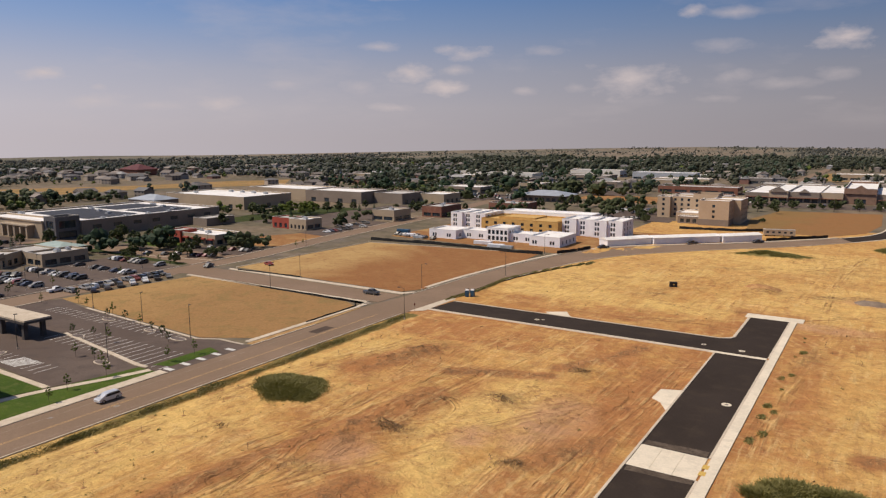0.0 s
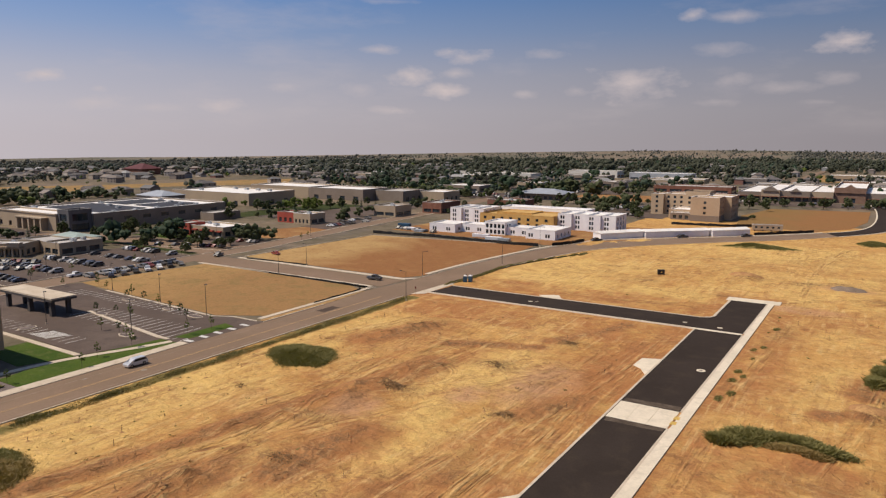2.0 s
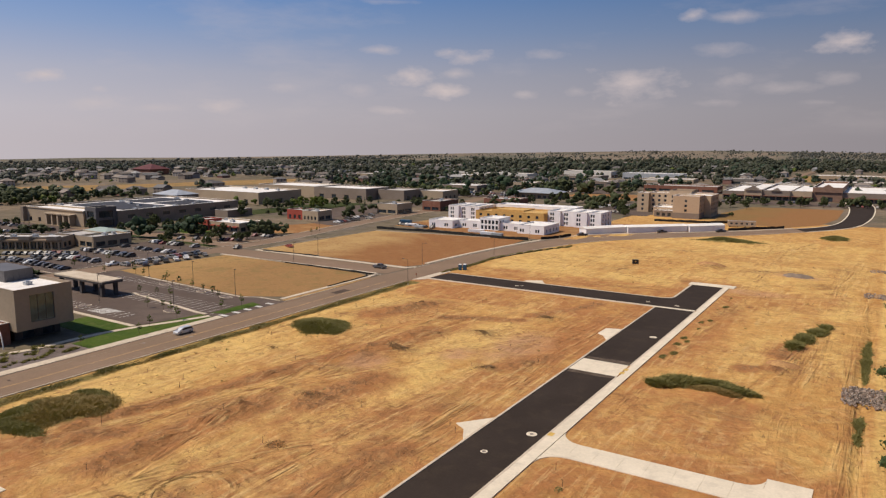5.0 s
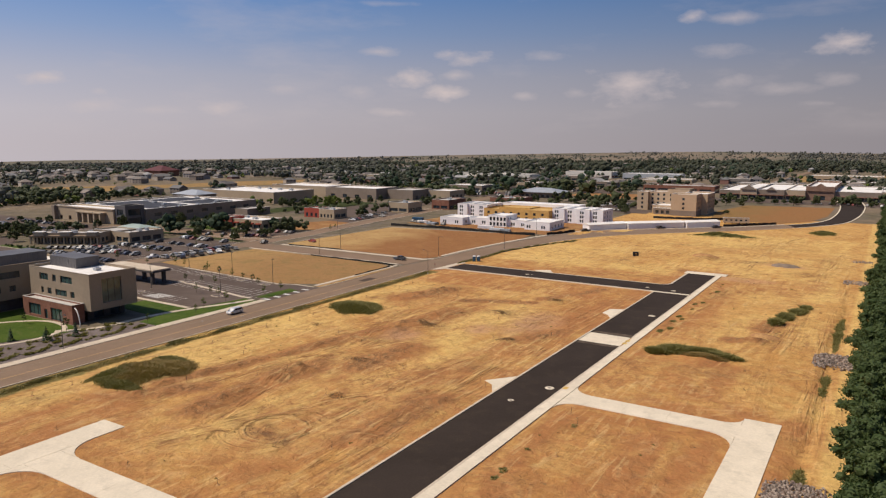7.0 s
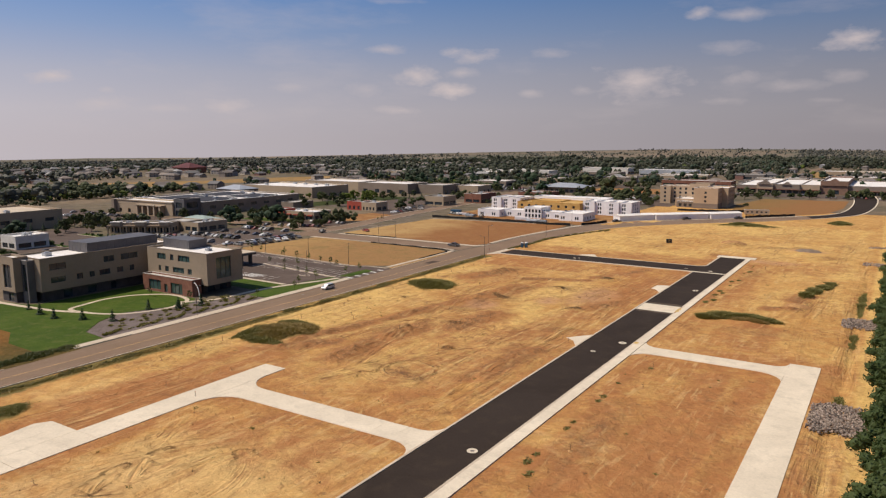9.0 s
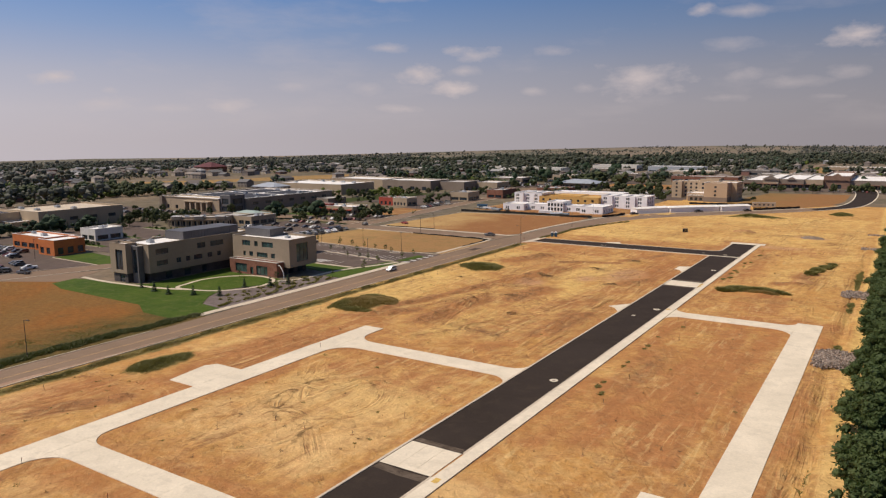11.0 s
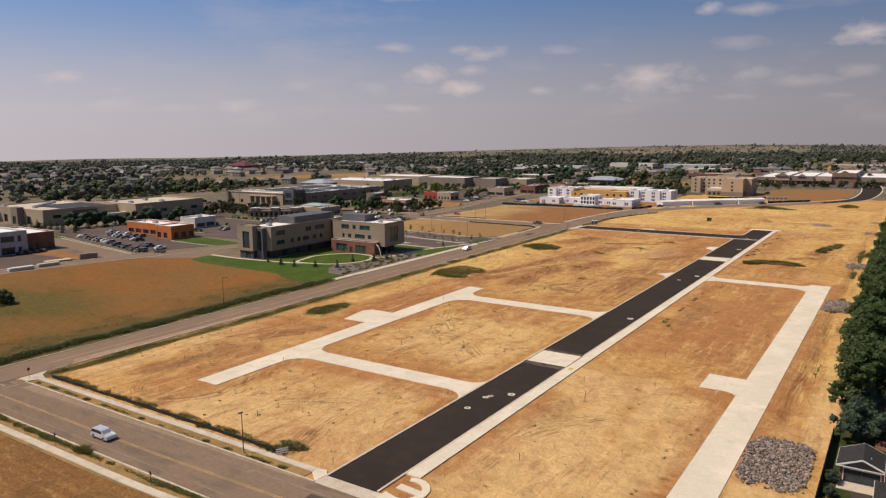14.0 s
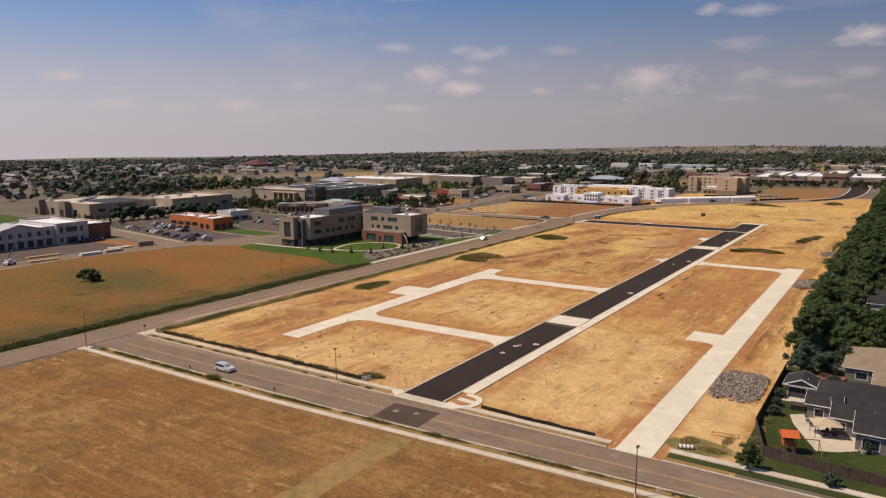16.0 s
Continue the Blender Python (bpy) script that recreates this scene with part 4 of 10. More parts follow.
WHEEL_RUNS = [(-66, 92, -42, 262, 4), (-40, 118, -12, 175, 3), (-10, 122, -5, 246, 2), (-6, 120, -3, 290, 1), (-45, 60, -20, 104, 4), (-44, 104, -8, 60, -3), (-78, 14, -56, 60, 3), (-40, 8, -8, 30, 3), (18, 12, 30, 46, 4), (-70, 316, 50, 330, -5), (-60, 345, 54, 372, 8), (-79, 100, -66, 280, 6), (-60, 60, -52, 280, -5), (-44, 130, -34, 288, 3), (-30, 124, -60, 270, 4), (-60, 132, -6, 260, 6), (-18, 124, -12, 270, 2),
              (17, 196, 22, 330, 2), (20, 340, 30, 480, 5), (44, 196, 50, 430, 3), (53, 60, 53.5, 400, 0.6), (56.2, 55, 56.4, 330, 0.5), (54, 54, 56, 330, 0.3), (-70, 330, 20, 420, 8), (-60, 400, 30, 440, -6), (-40, 330, 44, 470, 4),
               (-30, 52, -24, 106, 1), (-12, 4, -16, 36, 1), (-75, 10, -58, 120, 3), (-30, 312, 40, 360, -4), (30, 200, 46, 330, -4)]


def ground_sheet():
    def axis(lo, hi, step, end):
        grow = [lo]
        while grow[-1] > -end:
            grow.append(grow[-1] - max(step, abs(grow[-1] - lo) * 0.16 + step))
        up = [hi]
        while up[-1] < end:
            up.append(up[-1] + max(step, abs(up[-1] - hi) * 0.16 + step))
        return np.array(grow[:0:-1] + list(np.arange(lo, hi, step)) + up)

    xs, ys = axis(-90.0, 66.0, 0.6, 4300.0), axis(-4.0, 512.0, 0.6, 4300.0)
    X, Y = np.meshgrid(xs, ys)
    Z = ground_height(X, Y)
    verts = np.stack([X, Y, Z], -1).reshape(-1, 3)
    nx, ny = len(xs), len(ys)
    k = (np.arange(ny - 1)[:, None] * nx + np.arange(nx - 1)).ravel()
    faces = np.stack([k, k + 1, k + nx + 1, k + nx], 1)
    me = raw("ground", verts, faces, M["suburb"])
    me.materials.append(M["site"])
    me.materials.append(M["farmland"])
    cx, cy = verts[faces].mean(1)[:, :2].T
    own = (cx > -88) & (cx < 63) & (cy > -2) & (cy < 560)
    me.polygons.foreach_set("material_index", np.where(own, 1, np.where(np.hypot(cx, cy) > 2000, 2, 0)).astype(np.int32))
    me.polygons.foreach_set("use_smooth", np.ones(len(faces), bool))
    for name, values in zip(("clay", "pale", "ruts", "dark", "grown", "across", "pink"), soil(verts[:, 0], verts[:, 1])):
        me.attributes.new(name, "FLOAT", "POINT").data.foreach_set("value", values.astype(np.float32))
    return tagged(new("ground", me), "sandy graded building land running out into suburban plain", "ground", kind="structure")


ground_sheet()


def sheet(name, poly, material, label, z=0.02, ragged=0.0, seed=1, category="ground"):
    """A thin spread of other ground over the plain, with an uneven rim where ragged is given."""
    pts = [np.array(p, float) for p in poly]
    row = []
    for k, p in enumerate(pts):
        q = pts[(k + 1) % len(pts)]
        n = max(1, int(np.linalg.norm(q - p) / (3.0 if ragged else 40.0)))
        row += [p + (q - p) * j / n for j in range(n)]
    row = np.array(row)
    if ragged:
        row = row + ragged * np.stack([bumps(row[:, 0], row[:, 1], 0.15, seed, 3), bumps(row[:, 0], row[:, 1], 0.15, seed + 1, 3)], 1)
    ob = structure(name, prism(B(), [tuple(p) for p in row], -0.1, z), material, label)
    ob["category"] = category
    return ob


def rect(x0, x1, y0, y1):
    return [(x0, y0), (x1, y0), (x1, y1), (x0, y1)]


def south_edge(x, y, share=1.0, least=0.0):
    """The street's south side, drawn in slightly towards the east to fit the camera's view."""
    return (x, y + max(least, share * 0.04 * min(max(0.0, x + 30), 110)))


EDGE_X = (-80, -30, -7, 0, 40, 80, 420)
# fields and lots round the site
sheet("meadow", [(-216, -30), (-98.1, -30), (-98.1, 113), (-102, 117), (-150, 119), (-184, 120), (-204, 116), (-218, 60)], M["meadow"], "orange dry meadow with greener weedy hollows")
sheet("meadow_south", [(-700, -420), (-98.1, -420), (-98.1, -31), (-216, -31), (-240, 10), (-700, 10)], M["meadow"], "dry meadow going on beside the street")
sheet("south_field", [(-85.5, -420), (600, -420)] + [south_edge(x, -18.4) for x in (600, 80, 40, 0, -30, -85.5)], M["south"], "mown brown dry field with pale bare spots")
sheet("verge", [south_edge(x, -18.3) for x in EDGE_X] + [south_edge(x, -14.7, least=0.9) for x in EDGE_X[::-1]], M["dry"], "dry straw-coloured verge beside the street", 0.025)
sheet("farm_track", [(6, -150), (14, -150), (14.5, -17.0), (9.5, -17.2)], M["dry"], "straw-coloured mown strip through the field", 0.04, 0.8, 3)
sheet("corner_lot", [(-191, 243), (-172, 241), (-116, 236.5), (-103, 244), (-103, 284), (-110, 288), (-186, 291)], M["corner"], "vacant lot of straw-coloured dry grass")
sheet("vacant_lot", [(-186, 312), (-104, 309), (-100, 316), (-99, 346), (-95, 380), (-97, 405), (-183, 394)], M["vacant"], "vacant lot of brown earth with pale straw on its rise", 0.02)
sheet("verge", [(-101.8, 239), (-99.7, 239), (-99.7, 262), (-101.2, 284), (-101.8, 284)], M["bare"], "bare dusty verge between walk and street", 0.04)
sheet("road_shoulder", [(-89.7, 12), (-86.2, 10), (-86.3, 40), (-86.9, 74), (-87.4, 100), (-87.8, 74), (-88.7, 45)], M["gravel"], "pale gravel shoulder worn into the street edge", 0.05, 0.5, 8)
sheet("lot_entry", [(-101.5, 214), (-99.2, 213), (-99.2, 239), (-101.5, 237.6)], M["lot"], "asphalt apron of the parking lot entry", 0.045)
sheet("restaurant_lot_ground", [(-250, 372), (-222, 356), (-207, 362), (-208, 398), (-236, 402)], M["brown"], "bare brown lot between the restaurants")
sheet("building_yard", [(-188, 418), (-92, 410), (-78, 428), (-62, 452), (-40, 474), (-60, 500), (-188, 500)], M["brown"], "trodden brown earth round the new building", 0.05)
sheet("hotel_field", [(-33, 540), (8, 532), (24, 556), (31, 600), (31, 672), (-30, 662), (-40, 600)], M["vacant_dark"], "bare brown lot beside the hotel", 0.02)
sheet("strip_field", [(-740, 470), (-612, 435), (-612, 566), (-532, 690), (-600, 770), (-640, 700), (-660, 600)], M["dry"], "long straw-coloured field beyond the stores")
sheet("far_field", [(-192, 690), (-118, 668), (-134, 735), (-195, 738)], M["brown"], "bare brown field behind the hotel")
sheet("hill_field", [(-45, 1060), (140, 1060), (170, 1330), (-40, 1260)], M["dry"], "pale cut field on the far slope")
sheet("back_yard", rect(62.2, 130, 5.2, 60), M["yard_lawn"], "mown green back-yard lawn", 0.03)
sheet("verge", rect(52.5, 140, -0.4, 1.4), M["yard_lawn"], "narrow green verge along the street", 0.05)
sheet("verge", rect(62.2, 140, 3.2, 5.2), M["yard_lawn"], "green strip below the garden fence", 0.04)

for x0, x1, y0, y1 in ((-82, -3, -1.9, -0.05), (14, 43, -1.9, -0.65), (52.5, 62, -1.9, -0.45)):
    sheet("verge", rect(x0, x1, y0, y1), M["dry"], "dry weedy strip between kerb and walk", 0.06)

# streets
road_label = "worn grey-brown asphalt street"
structure("road", ribbon(B(), [(x, -2.3) for x in (-86.5,) + EDGE_X[1:]], [south_edge(x, -14.6, least=0.9) for x in (-86.5,) + EDGE_X[1:]], -0.1, 0.04), M["road_dark"], "worn grey-brown asphalt street with yellow lines")["category"] = "road"
structure("road", ribbon(B(), [(-97.6, -420), (-97.6, 96), (-99.3, 128), (-99.3, 262), (-100.9, 284)], [(-87.2, -420), (-87.0, 96), (-86.6, 128), (-86.2, 262), (-86, 284)], -0.1, 0.036), M["road"], road_label)["category"] = "road"
structure("road", ribbon(B(), CURVE_W, CURVE_E, -0.1, 0.04), M["road"], "worn asphalt street curving past the building site")["category"] = "road"
structure("road", ribbon(B(), NEW_W, NEW_E, -0.1, 0.06), M["black"], "new black asphalt street bending away")["category"] = "road"
structure("road", prism(B(), [(-205, 292.5), (-101.2, 292.5), (-100.5, 304.5), (-205, 306)], -0.1, 0.03), M["road"], "side street between two vacant lots")["category"] = "road"
structure("road", ribbon(B(), curve_through([(-206, 150), (-206, 243), (-206, 306), (-207, 333), (-220, 424), (-227, 503), (-250, 640)]),
                         curve_through([(-193, 150), (-193, 243), (-195, 306), (-196, 333), (-209, 424), (-216, 503), (-238, 640)]), -0.1, 0.033), M["road"], "asphalt street past the stores")["category"] = "road"
structure("road", ribbon(B(), curve_through([(-232, -60), (-228, 25), (-229, 60), (-220, 104), (-206, 150)]),
                         curve_through([(-218, -60), (-217, 25), (-219, 60), (-209, 101), (-193, 150)]), -0.1, 0.034), M["road"], "asphalt street past the meadow")["category"] = "road"
structure("road", prism(B(), [(-300, 113), (-218, 100), (-212, 112), (-300, 124)], -0.1, 0.028), M["road"], "short asphalt street between parking lots")["category"] = "road"
structure("road", prism(B(), [(-207, 333), (-330, 318), (-330, 300), (-207, 306)], -0.1, 0.026), M["road"], "store drive of worn asphalt")["category"] = "road"
structure("road", prism(B(), [(-64, 990), (-50, 990), (-44, 1420), (-54, 1420)], -0.1, 0.03), M["road"], "straight far road up the slope")["category"] = "road"

# the building site's own new street
asphalt = thing("new_street", "freshly laid black asphalt street with concrete crossings", "road", kind="structure")
def east_edge(y):
    """Where the asphalt meets the sidewalk: widened a little northwards to fit the camera's view."""
    return 9.1 + 0.0072 * y


def walk_edge(y):
    return 12.15 + 0.0040 * y


for y0, y1 in ((0.3, 66.5), (75.5, 223.5), (232.3, 292.4)):
    part("asphalt", prism(B(), [(0, y0), (east_edge(y0), y0), (east_edge(y1), y1), (0, y1)], -0.1, 0.05), M["black"], asphalt)
part("asphalt", prism(B(), [(-82.5, 294), (11.2, 294), (11.9, 333), (1.6, 333), (1.6, 309), (0.8, 307), (-1.5, 305.9), (-81.5, 305.9)], -0.1, 0.05), M["black"], asphalt)
crossings = thing("concrete_crossing", "broad pale concrete crossings in the new street", "crossing", kind="structure")
for y0, y1 in ((66.5, 75.5), (223.5, 232.3)):
    step = east_edge(y0) / 3
    for k in range(3):
        part("concrete_panel", box(B(), k * step + 0.02, (k + 1) * step - 0.02, y0 + 0.02, y1 - 0.02, -0.1, 0.065), M["conc"], crossings)
part("concrete_panel", box(B(), -1.6, 11.1, 292.45, 293.95, -0.1, 0.06), M["conc"], crossings)
for k, (y0, y1) in enumerate(((232.4, 234.6), (221.8, 223.4), (75.7, 77.0), (64.4, 66.3))):
    sheet("dust_film", rect(0.6, east_edge(y0) - 0.4, y0, y1), M["dust"], "dusty smear on the new asphalt beside a crossing", 0.054, 0.8, 60 + k)
kerbs = thing("kerb", "pale concrete kerbs of the new street", "kerb", kind="structure")
for x0, x1, y0, y1 in ((-0.45, -0.02, 0, 292.4), (0.9, 1.58, 309, 333)):
    part("kerb_run", box(B(), x0, x1, y0, y1, -0.1, 0.17), M["walk"], kerbs)
for y0, y1 in ((0.5, 66.4), (75.6, 223.4), (232.4, 292.3), (294.0, 333)):
    part("kerb_run", prism(B(), [(east_edge(y0) + 0.02, y0), (east_edge(y0) + 0.4, y0), (east_edge(y1) + 0.4, y1), (east_edge(y1) + 0.02, y1)], -0.1, 0.17), M["walk"], kerbs)
part("kerb_run", box(B(), -82.5, -1.6, 292.5, 293.95, -0.1, 0.10), M["walk"], kerbs)
part("kerb_run", box(B(), -81.5, -1.5, 305.95, 306.4, -0.1, 0.17), M["walk"], kerbs)
part("kerb_run", prism(B(), [(-1.5, 306.0), (0.75, 307.1), (1.55, 309), (0.95, 309), (0.2, 307.7), (-1.5, 306.4)], -0.1, 0.17), M["walk"], kerbs)
part("kerb_run", box(B(), 0, 15, 333.05, 337.9, -0.1, 0.09), M["conc"], kerbs)
part("kerb_run", prism(B(), [(-86.2, 288), (-82.6, 291), (-82.6, 309), (-85, 312)], -0.1, 0.055), M["walk"], kerbs)


def panels(name, label, runs, thick=0.08):
    """Concrete lanes laid in bays, each bay a piece with a joint round it."""
    lane = thing(name, label, "pavement", kind="structure")
    for x0, x1, y0, y1, along, n in runs:
        for k in range(n):
            a, b = k / n, (k + 1) / n
            if along == "y":
                r = (x0, x1, y0 + (y1 - y0) * a + 0.012, y0 + (y1 - y0) * b - 0.012)
            else:
                r = (x0 + (x1 - x0) * a + 0.012, x0 + (x1 - x0) * b - 0.012, y0, y1)
            part("concrete_bay", box(B(), *r, -0.1, thick + random.uniform(-0.004, 0.004)), M["conc"], lane)
    return lane


walk_strip = thing("sidewalk", "pale concrete sidewalk along the new street", "pavement", kind="structure")
for k in range(120):
    y0, y1 = 7 + k * 326 / 120, 7 + (k + 1) * 326 / 120 - 0.02
    part("concrete_bay", prism(B(), [(east_edge(y0) + 0.42, y0), (walk_edge(y0), y0), (walk_edge(y1), y1), (east_edge(y1) + 0.42, y1)], -0.1, 0.16), M["conc"], walk_strip)
west_lane = panels("concrete_lane", "pale concrete service lane between the western plots",
                   [(-53, -47, 18, 72.9, "y", 12), (-53, -47, 72.95, 86, "y", 3), (-53, -47, 86.05, 129, "y", 9), (-60.6, -53.05, 73.5, 86, "x", 2),
                    (-46.95, -6, 41.3, 46.9, "x", 9), (-46.95, -6, 111.6, 117.4, "x", 9)])
east_lane = panels("concrete_lane", "pale concrete service lane along the eastern plots",
                   [(44.6, 50.7, -2, 190.5, "y", 44), (37.3, 44.65, 69.2, 78.4, "x", 2), (16.5, 44.65, 181.2, 186.9, "x", 7)])
def corner(x, y, dx, dy, r):
    """Rounded inner corner of a slab: the corner point, then a quarter arc."""
    return [(x, y)] + [(x + dx * r * (1 - math.sin(a)), y + dy * r * (1 - math.cos(a))) for a in np.linspace(0, math.pi / 2, 9)]


fillets = [(corner(*c), west_lane) for c in ((-46.95, 46.95, 1, 1, 4.5), (-46.95, 41.25, 1, -1, 5), (-46.95, 117.45, 1, 1, 5.5), (-46.95, 111.55, 1, -1, 6),
                                             (-0.47, 41.25, -1, -1, 4.5), (-0.47, 46.95, -1, 1, 3.5), (-0.47, 111.55, -1, -1, 4.5), (-0.47, 117.45, -1, 1, 3.5))]
fillets += [(corner(*c), east_lane) for c in ((12.95, 181.15, 1, -1, 4), (12.95, 186.95, 1, 1, 4), (44.55, 181.15, -1, -1, 5), (44.55, 186.95, -1, 1, 3), (44.55, 69.15, -1, -1, 2.2))]
fillets += [
    ([(-5.98, 41.3), (-0.47, 41.3), (-0.47, 46.9), (-5.98, 46.9)], west_lane),
    ([(-5.98, 111.6), (-0.47, 111.6), (-0.47, 117.4), (-5.98, 117.4)], west_lane),
    ([(12.95, 181.2), (16.48, 181.2), (16.48, 186.9), (12.95, 186.9)], east_lane),
    ([(-60.6, 86), (-62.2, 83.6), (-60.65, 73.6)], west_lane),
    ([(-4.6, 254.6), (-2.6, 253.2), (-0.47, 249.4), (-0.47, 262), (-4.4, 260.4)], west_lane),
    ([(-5.2, 184.0), (-2.8, 182.6), (-0.47, 178.4), (-0.47, 190), (-1.4, 188.8)], west_lane),
    ([(-49, 306.45), (-42, 306.45), (-43.6, 308), (-45.8, 311.8), (-51.2, 308.4)], west_lane),
    ([(44.6, -2.02), (43.4, -2.3), (52.3, -2.3), (50.7, -2.02)], east_lane),
]
for poly, owner in fillets:
    part("concrete_bay", prism(B(), poly, -0.1, 0.08), M["conc"], owner)

# kerbs and walks of the older streets
old = thing("kerb", "weathered concrete street kerbs", "kerb", kind="structure")
for x0, x1, y0, y1 in ((-83, -0.6, -2.25, -1.95), (11, 43.2, -2.25, -1.95), (52.4, 420, -2.25, -1.95)):
    part("kerb_run", box(B(), x0, x1, y0, y1, -0.1, 0.17), M["walk"], old)
part("kerb_run", ribbon(B(), [south_edge(x, -14.65, least=0.9) for x in EDGE_X], [south_edge(x, -14.95, least=0.9) for x in EDGE_X], -0.1, 0.17), M["walk"], old)
for x, y0, y1 in ((-86.4, 2, 284), (-97.9, -420, 96), (-99.6, 128, 214), (-99.6, 238, 262)):
    part("kerb_run", box(B(), x, x + 0.3, y0, y1, -0.1, 0.17), M["walk"], old)
part("kerb_run", ribbon(B(), CURVE_W[6:], offset_row(CURVE_W[6:], -0.35), -0.1, 0.17), M["walk"], old)
part("kerb_run", ribbon(B(), offset_row(CURVE_E[6:], 0.35), CURVE_E[6:], -0.1, 0.17), M["walk"], old)
part("kerb_run", ribbon(B(), NEW_W, offset_row(NEW_W, -0.8), -0.1, 0.17), M["conc"], old)
part("kerb_run", ribbon(B(), offset_row(NEW_E, 0.8), NEW_E, -0.1, 0.17), M["conc"], old)
walks = thing("sidewalk", "weathered concrete sidewalks along the streets", "sidewalk", kind="structure")
for x0, x1, y0, y1 in ((-82, -3, 0.0, 1.3), (14, 43.2, -0.6, 0.7), (52.4, 200, 1.5, 3.0), (-102.3, -99.7, 113, 214),
                       (-103.6, -101.9, 240, 288)):
    n = max(1, int(max(x1 - x0, y1 - y0) / 6))
    for k in range(n):
        a, b = k / n, (k + 1) / n
        r = (x0 + (x1 - x0) * a, x0 + (x1 - x0) * b - 0.02, y0, y1) if x1 - x0 > y1 - y0 else (x0, x1, y0 + (y1 - y0) * a, y0 + (y1 - y0) * b - 0.02)
        part("walk_slab", box(B(), *r, -0.1, 0.15), M["walk"], walks)
part("walk_slab", ribbon(B(), offset_row(CURVE_W[8:], -3.2), offset_row(CURVE_W[8:], -1.4), -0.1, 0.14), M["walk"], walks)
part("walk_slab", prism(B(), [(-86.2, -1.9), (-83, -1.9), (-82, 0), (-82, 1.3), (-84.5, 2.2), (-86.2, 4)], -0.1, 0.15), M["walk"], walks)
for k in range(64):
    a, b = -84 + 6 * k, -78.02 + 6 * k
    part("walk_slab", prism(B(), [south_edge(a, -18.1, least=0.35), south_edge(b, -18.1, least=0.35), south_edge(b, -16.75, least=0.35), south_edge(a, -16.75, least=0.35)], -0.1, 0.15), M["walk"], walks)
part("walk_slab", prism(B(), [(-86.4, -18.2), (-84, -18.2), (-84, -15), (-86.4, -15.6)], -0.1, 0.15), M["walk"], walks)
part("walk_slab", prism(B(), [(-101.4, 290), (-104.2, 288), (-104.2, 291.8), (-190, 292), (-190, 290.4), (-106, 290)][::-1], -0.1, 0.14), M["walk"], walks)
part("walk_slab", prism(B(), [(-186, 307), (-101, 305.5), (-99.3, 309), (-99.5, 311), (-103, 308), (-186, 309)], -0.1, 0.14), M["walk"], walks)

# ---- buildings ----
def facade(bm, p, q, z0, z1, holes, depth):
    """A wall from p to q (plan points, outside on the right) with openings cut through it, (u0, u1, z0, z1) in metres, and their reveals."""
    p, q = Vector((*p, 0)), Vector((*q, 0))
    length = (q - p).length
    along = (q - p) / length
    inward = Vector((-along.y, along.x, 0))
    us = sorted({0.0, length, *(h[k] for h in holes for k in (0, 1))})
    zs = sorted({z0, z1, *(h[k] for h in holes for k in (2, 3))})

    def at(u, z, d=0.0):
        return p + along * u + inward * d + Vector((0, 0, z))

    for u0, u1 in zip(us, us[1:]):
        for a, b in zip(zs, zs[1:]):
            um, zm = (u0 + u1) / 2, (a + b) / 2
            if not any(h[0] < um < h[1] and h[2] < zm < h[3] for h in holes):
                quad(bm, at(u0, a), at(u1, a), at(u1, b), at(u0, b))
    for u0, u1, a, b in holes:
        ring = [(u0, a), (u1, a), (u1, b), (u0, b)]
        for k in range(4):
            c, d = ring[k], ring[(k + 1) % 4]
            quad(bm, at(*d), at(*c), at(*c, depth), at(*d, depth))
    return at


def window(parent, at, hole, depth, glass, sill=False, bars=1):
    """Frame and pane set into the back of an opening."""
    u0, u1, a, b = hole
    w = 0.07
    fr = B()

    # one joined frame: outline bars and uprights share their corners
    cuts = [u0, u0 + w] + [c for k in range(1, bars) for c in (u0 + (u1 - u0) * k / bars - w / 2, u0 + (u1 - u0) * k / bars + w / 2)] + [u1 - w, u1]
    levels = [a, a + w, b - w, b]
    for d in (depth - 0.1, depth):
        grid = [[fr.verts.new(at(u, z, d)) for u in cuts] for z in levels]
        for r in range(3):
            for c in range(len(cuts) - 1):
                if r != 1 or c % 2 == 0:
                    fr.faces.new((grid[r][c], grid[r][c + 1], grid[r + 1][c + 1], grid[r + 1][c]))
        if d < depth:
            front = grid
    for c in range(1, len(cuts) - 1, 2):
        ring = [(1, c), (1, c + 1), (2, c + 1), (2, c)]
        for k in range(4):
            (r0, c0), (r1, c1) = ring[k], ring[(k + 1) % 4]
            fr.faces.new((front[r0][c0], front[r1][c1], grid[r1][c1], grid[r0][c0]))
    win = part("window", fr, M["frame"], parent)
    pn = B()
    quad(pn, at(u0, a, depth), at(u1, a, depth), at(u1, b, depth), at(u0, b, depth))
    part("pane", pn, glass, win, turned=False)


def row_of(start, step, n, width, z0, z1):
    return [(start + k * step, start + k * step + width, z0, z1) for k in range(n)]


